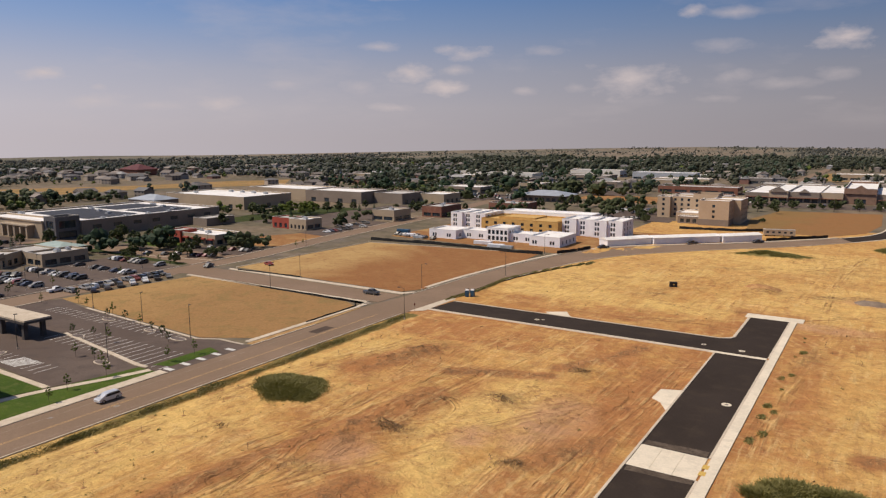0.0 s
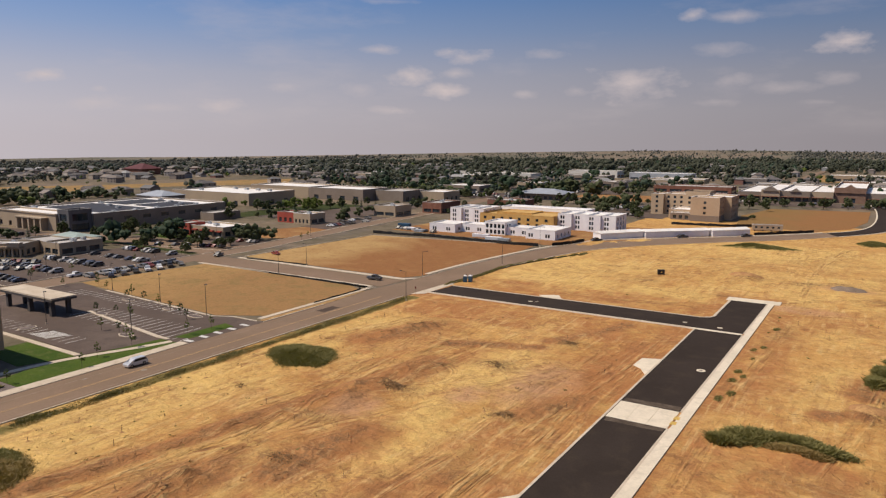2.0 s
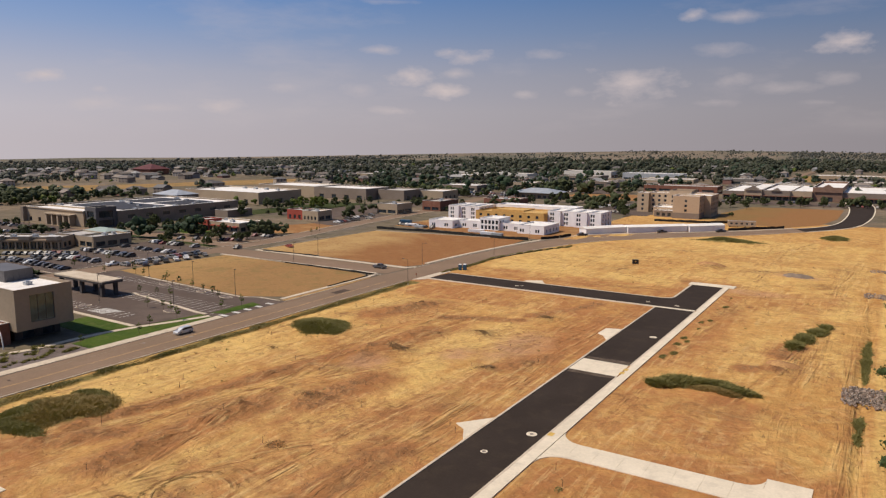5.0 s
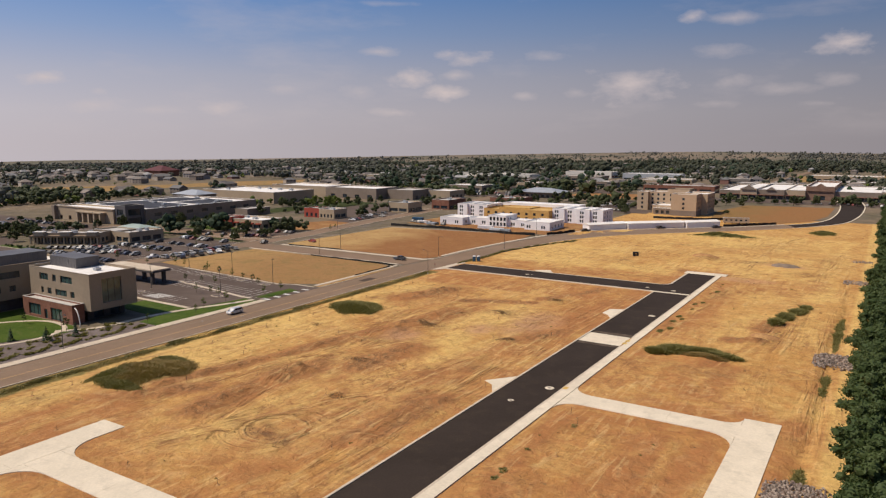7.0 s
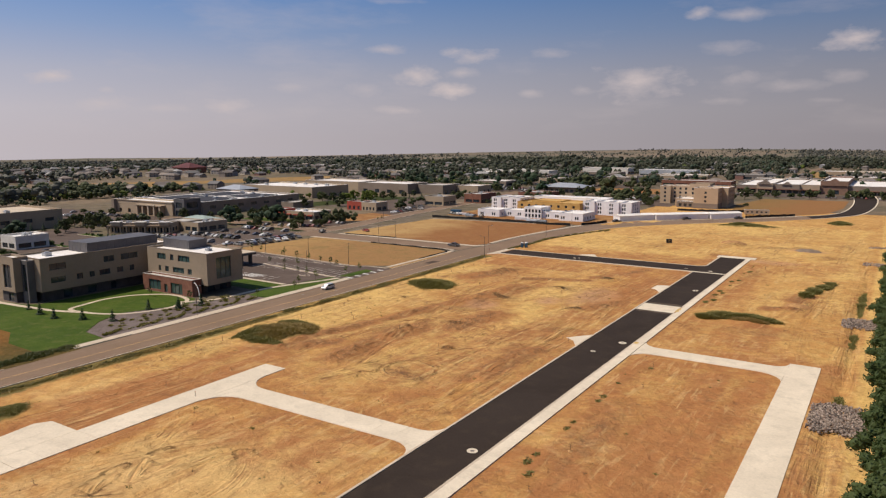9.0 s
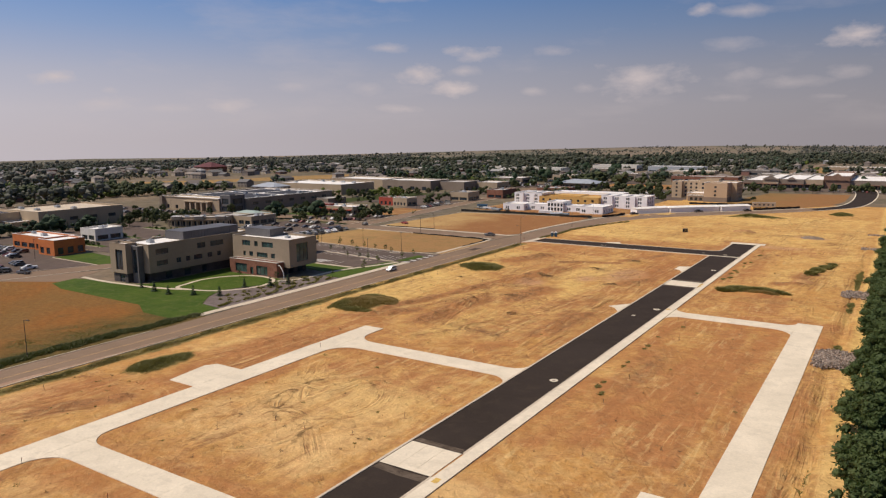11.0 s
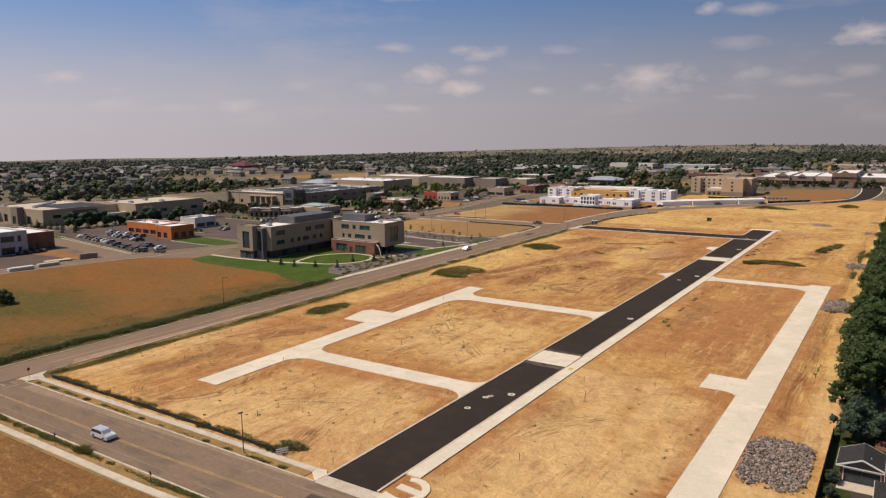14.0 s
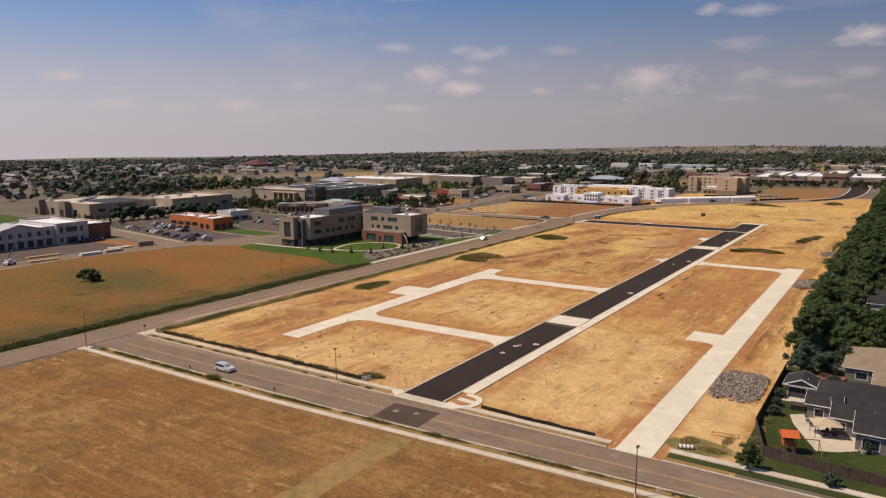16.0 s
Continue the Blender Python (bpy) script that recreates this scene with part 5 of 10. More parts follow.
def block(parent, x0, x1, y0, y1, z0, z1, wall, roof, holes=None, parapet=0.6, depth=0.25, glass=None, cap=None, bars=1, soffit=False):
    """A flat-roofed volume: four walls with openings, a roof sunk behind a parapet, a coping. holes: per side N, S, E, W."""
    holes = holes or {}
    top = z1 + parapet
    bm = B()
    made = []
    sides = {"S": ((x0, y0), (x1, y0)), "E": ((x1, y0), (x1, y1)), "N": ((x1, y1), (x0, y1)), "W": ((x0, y1), (x0, y0))}
    for side, (p, q) in sides.items():
        hs = holes.get(side, [])
        at = facade(bm, p, q, z0, top, hs, depth)
        made += [(at, h) for h in hs]
    t = 0.3
    inner = [(x0 + t, y0 + t), (x1 - t, y0 + t), (x1 - t, y1 - t), (x0 + t, y1 - t)]
    for k in range(4):
        a, b = inner[k], inner[(k + 1) % 4]
        quad(bm, (*b, z1 - 0.3), (*a, z1 - 0.3), (*a, top), (*b, top))
    if soffit:
        quad(bm, (x0, y1, z0), (x1, y1, z0), (x1, y0, z0), (x0, y0, z0))
    wl = part("wall", bm, wall, parent, turned=False)
    cp = B()
    o = 0.06
    for a, b, c, d in ((x0 - o, x1 + o, y0 - o, y0 + t), (x0 - o, x1 + o, y1 - t, y1 + o), (x0 - o, x0 + t, y0 + t, y1 - t), (x1 - t, x1 + o, y0 + t, y1 - t)):
        box(cp, a, b, c, d, top, top + 0.12)
    part("coping", cp, cap or roof, parent)
    rf = B()
    box(rf, x0 + t, x1 - t, y0 + t, y1 - t, z1 - 0.25, z1)
    part("roof", rf, roof, parent)
    for at, h in made:
        window(wl, at, h, depth, glass or M["glass"], bars=bars if h[1] - h[0] > 1.6 else 1)
    return wl


def roof_units(parent, spots, material=None):
    """Air handlers on a flat roof."""
    for x, y, z, sx, sy, sz in spots:
        bm = B()
        box(bm, x - sx / 2, x + sx / 2, y - sy / 2, y + sy / 2, z, z + sz)
        box(bm, x - sx / 2 - 0.08, x + sx / 2 + 0.08, y - sy / 2 - 0.08, y + sy / 2 + 0.08, z + sz, z + sz + 0.08)
        tube(bm, (x, y, z + sz), (x, y, z + sz + 0.35), min(sx, sy) * 0.3, min(sx, sy) * 0.3, 10)
        part("roof_unit", bm, material or M["grey_metal"], parent)


def hip(parent, x0, x1, y0, y1, z0, rise, over, material, gable=None, trim=True, thick=0.25):
    """A hipped roof with eaves, or a gabled one with its ridge along x or y."""
    x0, x1, y0, y1 = x0 - over, x1 + over, y0 - over, y1 + over
    if gable == "x":
        r0, r1 = ((x0, (y0 + y1) / 2), (x1, (y0 + y1) / 2))
    elif gable == "y":
        r0, r1 = (((x0 + x1) / 2, y0), ((x0 + x1) / 2, y1))
    else:
        inset = min(x1 - x0, y1 - y0) / 2
        r0, r1 = ((x0 + inset, (y0 + y1) / 2), (x1 - inset, (y0 + y1) / 2)) if x1 - x0 > y1 - y0 else (((x0 + x1) / 2, y0 + inset), ((x0 + x1) / 2, y1 - inset))
    bm = B()
    rings = []
    for dz in (0.0, thick):
        e = [bm.verts.new((x, y, z0 + dz)) for x, y in ((x0, y0), (x1, y0), (x1, y1), (x0, y1))]
        r = [bm.verts.new((*r0, z0 + rise + dz)), bm.verts.new((*r1, z0 + rise + dz + 0.002))]
        rings.append((e, r))
        along_x = abs(r1[0] - r0[0]) >= abs(r1[1] - r0[1]) if not gable else gable == "x"
        if along_x:
            fs = [(e[0], e[1], r[1], r[0]), (e[2], e[3], r[0], r[1]), (e[1], e[2], r[1]), (e[3], e[0], r[0])]
        else:
            fs = [(e[1], e[2], r[1], r[0]), (e[3], e[0], r[0], r[1]), (e[0], e[1], r[0]), (e[2], e[3], r[1])]
        for f in fs[: 2 if (gable and dz == 0.0) else 4]:
            bm.faces.new(f)
    (e0, _), (e1, _) = rings
    for k in range(4):
        bm.faces.new((e0[k], e0[(k + 1) % 4], e1[(k + 1) % 4], e1[k]))
    rf = part("roof", bm, material, parent)
    if trim:
        f = B()
        o = 0.04
        for a, b, c, d in ((x0 - o, x1 + o, y0 - o, y0), (x0 - o, x1 + o, y1, y1 + o), (x0 - o, x0, y0, y1), (x1, x1 + o, y0, y1)):
            box(f, a, b, c, d, z0 - 0.02, z0 + thick - 0.03)
        part("fascia", f, M["trim"], rf)
    return rf


# the three-storey medical office with its two wings
def medical_office():
    b = thing("medical_office", "three-storey tan office building with dark stone base and grey roof boxes", "building", at=(0, 0, 0))
    tan, gl = M["tan_wall"], M["glass"]
    # north wing, ending in a cantilevered end with a tall window
    south = [(5.2, 9.6, 10.0, 12.0), (11.8, 13.6, 10.0, 12.0), (15.8, 21.6, 10.0, 12.0), (5.6, 6.9, 6.1, 7.9), (8.9, 10.9, 6.1, 7.9),
             (12.9, 18.6, 6.1, 7.9), (20.4, 22.4, 6.1, 7.9)]
    end = [(3.6, 9.6, 5.0, 11.8)]
    block(b, -149.5, -119.6, 168.2, 182.5, 3.3, 12.9, tan, M["white_roof"], {"S": south, "E": end, "N": row_of(3, 4.5, 6, 2.6, 6.1, 7.9) + row_of(3, 4.5, 6, 2.6, 10, 12)},
          0.6, 0.35, M["glass_green"], M["tan_wall"], bars=3, soffit=True)
    block(b, -148, -124.5, 170, 181.5, 0, 3.3, M["dark_wall"], M["grey_roof"], {"E": [(2, 5, 0.1, 2.7), (7, 10, 0.1, 2.7)]}, 0.0, 0.3)
    brick = block(b, -147.5, -122.6, 164.6, 168.1, 0, 4.9, M["brick"], M["grey_roof"], {"S": [(3.0, 9.2, 0.6, 3.8), (11.0, 12.6, 0.1, 2.8), (14.2, 20.0, 0.1, 3.6)]}, 0.4, 0.35, M["glass_green"], bars=3)
    # long south wing
    east = [(2.8, 8.0, 9.6, 11.6), (20.5, 24.2, 9.6, 11.6), (26.6, 32.8, 9.6, 11.6), (3.0, 7.6, 5.6, 7.4), (11.2, 13.2, 5.6, 7.4), (15.4, 17.2, 5.6, 7.4), (18.8, 22.6, 5.6, 7.4),
            (25.0, 27.2, 5.6, 7.4), (29.6, 31.4, 5.6, 7.4)]
    block(b, -170, -154.4, 135.0, 183.0, 3.3, 12.9, tan, M["white_roof"], {"E": east, "W": row_of(3, 5, 8, 3, 5.6, 7.4) + row_of(3, 5, 8, 3, 9.6, 11.6)}, 0.6, 0.3, gl, M["tan_wall"], bars=2, soffit=True)
    block(b, -169, -156.0, 136.5, 182.0, 0, 3.3, M["dark_wall"], M["grey_roof"], {"E": [(6, 9, 0.1, 2.6), (14, 17, 0.1, 2.6), (22, 24, 0.1, 2.6)]}, 0.0, 0.3)
    block(b, -170.4, -161.0, 130.6, 134.95, 3.3, 13.3, tan, M["white_roof"], {"S": [(3.2, 7.4, 4.4, 11.6)]}, 0.6, 0.4, gl, M["tan_wall"], bars=2, soffit=True)
    block(b, -169.8, -161.6, 131.2, 134.9, 0, 3.3, M["dark_wall"], M["grey_roof"], {"S": [(3.5, 6.5, 0.1, 2.6)]}, 0.0, 0.3)
    block(b, -160.9, -157.4, 132.8, 134.95, 0, 12.6, M["grey_wall"], M["grey_roof"], {"S": [(0.8, 2.7, 3.5, 11.8)]}, 0.4, 0.2, gl)
    # dark glazed link in the inner corner
    block(b, -154.3, -149.6, 172.5, 182.5, 0, 12.4, M["grey_wall"], M["grey_roof"], {"S": row_of(0.4, 2.0, 2, 1.7, 0.3, 3.2) + row_of(0.4, 2.0, 2, 1.7, 4.2, 7.4) + row_of(0.4, 2.0, 2, 1.7, 8.4, 11.8)}, 0.5, 0.15, gl, bars=2)
    for x0, x1, y0, y1, h in ((-168, -157.5, 152, 178, 3.2), (-149, -135.5, 174.2, 181.5, 3.0)):
        bm = box(B(), x0, x1, y0, y1, 12.9, 12.9 + h)
        screen = part("roof_screen", bm, M["grey_wall"], b)
        rib = B()
        for k in range(int((x1 - x0) / 1.5)):
            box(rib, x0 + 0.7 + k * 1.5, x0 + 0.8 + k * 1.5, y0 - 0.05, y0, 12.95, 12.85 + h)
        for k in range(int((y1 - y0) / 1.5)):
            box(rib, x1, x1 + 0.05, y0 + 0.7 + k * 1.5, y0 + 0.8 + k * 1.5, 12.95, 12.85 + h)
        part("panel_rib", rib, M["grey_wall"], screen)
    arch = B()
    bend = [(-122.4 + 3.2 * math.sin(a), 165.2 - 0.6 * math.sin(a), 4.6 * math.cos(a)) for a in np.linspace(0.0, math.pi / 2, 9)]
    for p, q in zip(bend, bend[1:]):
        tube(arch, Vector(p), Vector(q), 0.16, 0.16, 6)
    part("entry_arch", arch, M["trim"], b, "curved pale metal arch")
    roof_units(b, [(-163, 142, 12.9, 2, 2, 1.0), (-128, 176, 12.9, 1.6, 1.6, 0.7)])
    return b


medical_office()


def canopy_shelter():
    b = thing("drop_off_canopy", "flat pale-roofed drop-off canopy on dark brick piers", "canopy")
    part("roof", box(B(), -178, -151, 210.5, 217.5, 4.5, 5.3), M["walk"], b)
    part("fascia", box(B(), -178.1, -150.9, 210.4, 217.6, 4.3, 4.9), M["dark_wall"], b)
    for x in (-175.5, -164, -153):
        for y in (211.6, 216.2):
            part("pier", box(B(), x - 0.55, x + 0.55, y - 0.55, y + 0.55, 0, 4.3), M["dark_wall"], b)
    return b


canopy_shelter()


# the white, still unfinished apartment building
def new_building():
    b = thing("unfinished_apartment_building", "white-wrapped unfinished apartment building with raw board middle", "building")
    ww, rf = M["white_wrap"], M["white_roof"]

    def pairs(n, start, step, z):
        return [h for k in range(n) for h in ((start + k * step, start + k * step + 1.0, z, z + 1.7), (start + k * step + 1.4, start + k * step + 2.4, z, z + 1.7))]

    block(b, -168, -152, 424.8, 440, 0, 4.0, ww, rf, {"S": pairs(2, 2, 8.5, 1.0), "E": pairs(1, 3, 5, 1.0)}, 0.5, 0.25)
    block(b, -151.9, -137, 431.5, 442, 0, 3.8, ww, rf, {"S": pairs(2, 2.5, 7, 1.0)}, 0.5, 0.25)
    block(b, -136.9, -125, 429.5, 444, 0, 6.2, ww, rf, {"S": row_of(0.8, 2.3, 5, 1.5, 0.5, 2.6) + row_of(0.8, 2.3, 5, 1.5, 3.5, 5.6), "E": row_of(2, 3, 2, 1.4, 3.5, 5.4)}, 0.5, 0.3)
    block(b, -124.9, -111.6, 431.5, 442, 0, 3.8, ww, rf, {"S": pairs(2, 2, 6.5, 1.0)}, 0.5, 0.25)
    block(b, -111.5, -95.8, 425.6, 446, 0, 4.2, ww, rf, {"S": pairs(2, 1.5, 9, 1.0), "E": row_of(3, 4.5, 4, 1.2, 1.0, 2.8)}, 0.5, 0.25)

    def three(x0, x1, y0, y1, bays, east=True):
        s = [h for z in (1.0, 3.6, 6.1) for h in pairs(bays, 1.6, (x1 - x0 - 1.5) / bays, z)]
        e = [h for z in (1.0, 3.6, 6.1) for h in row_of(3, 4.6, max(1, int((y1 - y0 - 4) / 4.6)), 1.3, z, z + 1.7)] if east else []
        return block(b, x0, x1, y0, y1, 0, 8.1, ww, rf, {"S": s, "E": e, "W": e}, 0.7, 0.3)

    three(-181, -173.5, 467.6, 490, 1)
    three(-173.4, -166, 469.2, 490, 1)
    three(-165.9, -158.4, 467.6, 490, 1)
    three(-112.5, -104.5, 468.0, 487, 1)
    three(-104.4, -96.2, 469.4, 487, 1)
    three(-96.1, -88.2, 468.0, 487, 1)
    three(-88.1, -80.2, 469.2, 487, 1)
    block(b, -158.3, -112.6, 463, 489, 0, 6.4, M["osb"], M["osb"], {"S": row_of(2.5, 5.4, 8, 1.8, 1.0, 2.8) + row_of(2.5, 5.4, 8, 1.8, 4.0, 5.6)}, 0.7, 0.3)
    block(b, -150, -128, 468, 484, 6.4, 7.6, M["osb"], M["osb"], {}, 0.3)
    part("roof_frame", box(B(), -128, -114, 464, 480, 6.5, 7.3), M["osb"], b)
    block(b, -158.3, -104, 489.1, 503, 0, 8.2, ww, rf, {}, 0.7)
    return b


new_building()


def garage(x, y, turn, length, label):
    b = thing("garage_block", label, "garage", "garage blocks by the curved street", (x, y, 0), turn)
    n = int(length / 3.2)
    doors = row_of((length - n * 3.2) / 2 + 0.3, 3.2, n, 2.6, 0.05, 2.3)
    bm = B()
    rear = facade(bm, (length, 7), (0, 7), 0, 3.0, doors, 0.15)
    made = [(rear, h) for h in doors]
    facade(bm, (0, 0), (length, 0), 0, 3.0, [], 0.1), facade(bm, (length, 0), (length, 7), 0, 3.0, [], 0.1), facade(bm, (0, 7), (0, 0), 0, 3.0, [], 0.1)
    part("wall", bm, M["white_wrap"], b, turned=False)
    for at, (u0, u1, a, c) in made:
        dr = B()
        quad(dr, at(u0, a, 0.15), at(u1, a, 0.15), at(u1, c, 0.15), at(u0, c, 0.15))
        part("garage_door", dr, M["trim"], b)
    hip(b, 0, length, 0, 7, 3.0, 0.9, 0.3, M["white_roof"], "x", False, 0.15)


garage(-78, 440.5, 53, 25, "long low white garage block, newly built")
garage(-61.5, 459.5, 43, 35, "long low white garage block, longest of the row")
garage(-34.2, 483, 46, 22, "short low white garage block, newly built")


def site_office():
    b = thing("site_office_trailer", "pale site office trailer with small windows", "trailer", at=(-21, 519.5, 0), turn=14)
    block(b, 0, 15, 0, 3.4, 0.6, 3.3, M["beige"], M["grey_roof"], {"S": row_of(1.2, 2.8, 5, 1.3, 1.6, 2.6)}, 0.1, 0.1)
    for k in range(4):
        part("jack", box(B(), 1 + k * 4.2, 1.4 + k * 4.2, 0.3, 3.1, 0, 0.6), M["black_metal"], b)


site_office()


def hotel():
    b = thing("hotel", "four-storey tan stucco hotel with brown base and white roof", "hotel")
    w, r = M["hotel"], M["white_roof"]
    win = lambda n, s, st: [h for z in (1.2, 4.4, 7.5, 10.6) for h in row_of(s, st, n, 1.6, z, z + 1.7)]
    block(b, -61.2, -44.4, 551, 566, 0, 13.8, w, r, {"S": row_of(7.5, 4, 1, 1.6, 4.4, 6.0) + row_of(7.5, 4, 1, 1.6, 7.5, 9.1) + row_of(7.5, 4, 1, 1.6, 10.6, 12.2), "E": win(3, 2, 4.4)}, 0.8, 0.3)
    part("stone_base", box(B(), -61.3, -44.3, 550.9, 566.1, 0, 3.6), M["taupe"], b)
    block(b, -57, -40.4, 566.1, 590, 0, 13.4, w, r, {"E": win(5, 2, 4.4)}, 0.8, 0.3)
    block(b, -94, -86, 583, 599, 0, 12.6, w, r, {"S": win(1, 3, 4), "W": win(3, 2, 4.4)}, 0.8, 0.3)
    block(b, -85.9, -72, 586, 602, 0, 12.8, w, r, {"S": win(3, 1.6, 4.2)}, 0.8, 0.3)
    block(b, -71.9, -57.1, 584, 602, 0, 14.6, w, M["taupe"], {"S": win(3, 1.6, 4.6)}, 1.2, 0.3)
    block(b, -77, -63, 563, 583.9, 0, 5.0, w, r, {"S": row_of(1.5, 3.6, 3, 2.2, 1, 3)}, 0.6, 0.3)
    block(b, -74, -62, 555, 562.9, 0, 3.8, M["taupe"], r, {"S": row_of(1.5, 3.6, 3, 2.2, 0.6, 2.8)}, 0.4, 0.3)


hotel()


def strip_mall():
    b = thing("shopping_row", "long low shopping row with white roof and brown gabled fronts", "store")
    runs = [(-66, -48, 740, 6.2, "taupe"), (-47.9, -34, 738, 8.2, "beige"), (-33.9, -12, 740, 7.6, "taupe"), (-11.9, 4, 742, 7.6, "big_beige"), (26, 60, 748, 7.2, "taupe"), (60.1, 130, 752, 7.6, "big_beige")]
    for x0, x1, y, h, m in runs:
        n = max(2, int((x1 - x0) / 5))
        block(b, x0, x1, y, y + 100, 0, h, M[m], M["white_roof"], {"S": row_of(1.0, (x1 - x0 - 1) / n, n, (x1 - x0) / n - 1.6, 0.3, 3.2)}, 0.8, 0.4)
        part("awning", box(B(), x0 + 0.5, x1 - 0.5, y - 2.2, y - 0.05, 3.5, 3.9), M["brick"], b)
    block(b, 4.1, 25.9, 745, 848, 0, 10.5, M["brown_wall"], M["white_roof"], {"S": [(7, 15, 0.3, 4.0)]}, 1.6, 0.5)
    for x, y, w in ((-41, 737, 12), (15, 744, 20), (-23, 739, 8)):
        bm = B()
        prism_pts = [(x - w / 2, 8.0), (x + w / 2, 8.0), (x, 8.0 + w * 0.32)]
        front, back = [bm.verts.new((a, y, z)) for a, z in prism_pts], [bm.verts.new((a, y + 6, z)) for a, z in prism_pts]
        bm.faces.new(front), bm.faces.new(back[::-1])
        for k in range(3):
            bm.faces.new((front[k], back[k], back[(k + 1) % 3], front[(k + 1) % 3]))
        part("gable", bm, M["brown_wall"] if w == 20 else M["taupe"], b)


strip_mall()


def solar_row(parent, x0, x1, y, z):
    """One tilted run of solar modules on low feet."""
    bm = B()
    low, high = [(x0, y, z + 0.15), (x1, y, z + 0.15)], [(x1, y + 2.5, z + 0.6), (x0, y + 2.5, z + 0.6)]
    top = [bm.verts.new(p) for p in low + high]
    under = [bm.verts.new((a, c, h - 0.06)) for a, c, h in low + high]
    bm.faces.new(top), bm.faces.new(under[::-1])
    for k in range(4):
        bm.faces.new((under[k], under[(k + 1) % 4], top[(k + 1) % 4], top[k]))
    for k in range(5):
        x = x0 + (x1 - x0) * (k + 0.5) / 5
        box(bm, x - 0.1, x + 0.1, y + 0.3, y + 0.5, z - 0.06, z + 0.2)
        box(bm, x - 0.1, x + 0.1, y + 2.0, y + 2.2, z - 0.06, z + 0.5)
    part("solar_panel", bm, M["solar"], parent)


def big_stores():
    b = thing("big_store", "large beige store with white roof and dark corner tower", "store")
    tan, rf = M["big_beige"], M["white_roof"]
    block(b, -398, -322, 330, 420, 0, 8.0, M["taupe"], rf, {"E": row_of(6, 12, 7, 5, 4.0, 6.0)}, 0.8, 0.3)
    block(b, -396, -334.1, 316, 329.9, 0, 8.2, tan, rf, {"S": row_of(30, 6, 4, 4.2, 0.3, 4.5) + [(4, 7, 0.3, 3), (14, 17, 0.3, 3)]}, 0.9, 0.6, bars=4)
    block(b, -334, -323.5, 317, 329.9, 0, 10.6, M["grey_wall"], M["grey_roof"], {"E": [(1.5, 11, 0.4, 4), (2, 10.5, 5.5, 9.3)], "S": [(1.5, 9, 0.4, 4), (2, 8.5, 5.5, 9.3)]}, 1.0, 0.5, bars=3)
    block(b, -315.9, -304, 395, 416, 0, 4.2, M["taupe"], M["grey_roof"], {}, 0.4)
    for x0, x1, y0, y1 in ((-388, -332, 340, 372), (-388, -364, 378, 410), (-356, -332, 378, 410)):
        for k in range(int((y1 - y0) / 3.0)):
            solar_row(b, x0, x1, y0 + k * 3.0, 8.05)
    roof_units(b, [(-390 + 9 * k, 335 + (k * 37) % 80, 8.0, 3, 2.4, 1.3) for k in range(7)] + [(-327, 345 + 14 * k, 8.0, 2.2, 2.2, 1.1) for k in range(5)])
    hip(b, -420, -392, 424, 444, 8.8, 3.2, 0.5, M["grey_metal"], None, False)
    part("pier", box(B(), -397, -394, 313.6, 315.9, 0, 9.0), M["taupe"], b)
    part("cornice", box(B(), -396.4, -334.2, 315.6, 315.95, 8.5, 9.0), M["beige"], b)
    for k in range(5):
        part("arcade_pier", box(B(), -367.8 + k * 6, -366.4 + k * 6, 312.5, 315.9, 0, 6.2), M["beige"], b)
    part("arcade_roof", box(B(), -368.5, -341, 312.2, 315.9, 6.2, 6.9), M["beige"], b)
    part("wall", box(B(), -420, -392, 424, 444, 0, 8.8), M["taupe"], b)

    c = thing("store_building", "long beige store block with white roof", "store", "store blocks beyond the parking lots")
    block(c, -445, -359, 474, 522, 0, 8.4, tan, rf, {"E": row_of(8, 14, 3, 4, 0.3, 3.4), "S": row_of(60, 10, 2, 4, 0.3, 3.4)}, 0.8, 0.3)
    roof_units(c, [(-430 + 14 * k, 490 + (k * 23) % 24, 8.4, 3, 2.4, 1.3) for k in range(5)])
    d = thing("store_building", "tan store block with grey corner volume", "store", "store blocks beyond the parking lots")
    block(d, -440, -372, 552, 590, 0, 8.8, tan, rf, {"E": row_of(8, 14, 2, 4, 0.3, 3.4)}, 0.8, 0.3)
    block(d, -371.9, -314, 552, 585, 0, 8.6, M["taupe"], rf, {"S": row_of(6, 14, 4, 5, 0.3, 3.6)}, 0.8, 0.3)
    e = thing("store_building", "grey-brown store block with low annex", "store", "store blocks beyond the parking lots")
    block(e, -312, -285, 566, 596, 0, 7.6, M["taupe"], M["grey_roof"], {"E": row_of(4, 9, 3, 4, 0.3, 3.4)}, 0.7, 0.3)
    block(e, -284.9, -262, 590, 615, 0, 6.6, tan, rf, {"E": row_of(4, 7, 3, 3, 0.3, 3.0)}, 0.6, 0.3)
    f = thing("store_building", "long beige and taupe store block behind a conifer row", "store", "store blocks beyond the parking lots")
    block(f, -428, -362, 148, 195.9, 0, 8.8, tan, M["walk"], {"S": row_of(5, 14, 4, 4.5, 0.3, 5.0), "E": row_of(6, 12, 3, 5, 4, 6)}, 0.7, 0.4, bars=3)
    block(f, -388, -342, 196, 248, 0, 9.4, tan, M["walk"], {"E": row_of(6, 12, 4, 5, 4, 6)}, 0.9, 0.4)
    block(f, -424, -416, 144, 147.9, 0, 9.8, M["taupe"], M["grey_roof"], {"S": [(2, 6, 0.3, 5)]}, 0.8, 0.4)
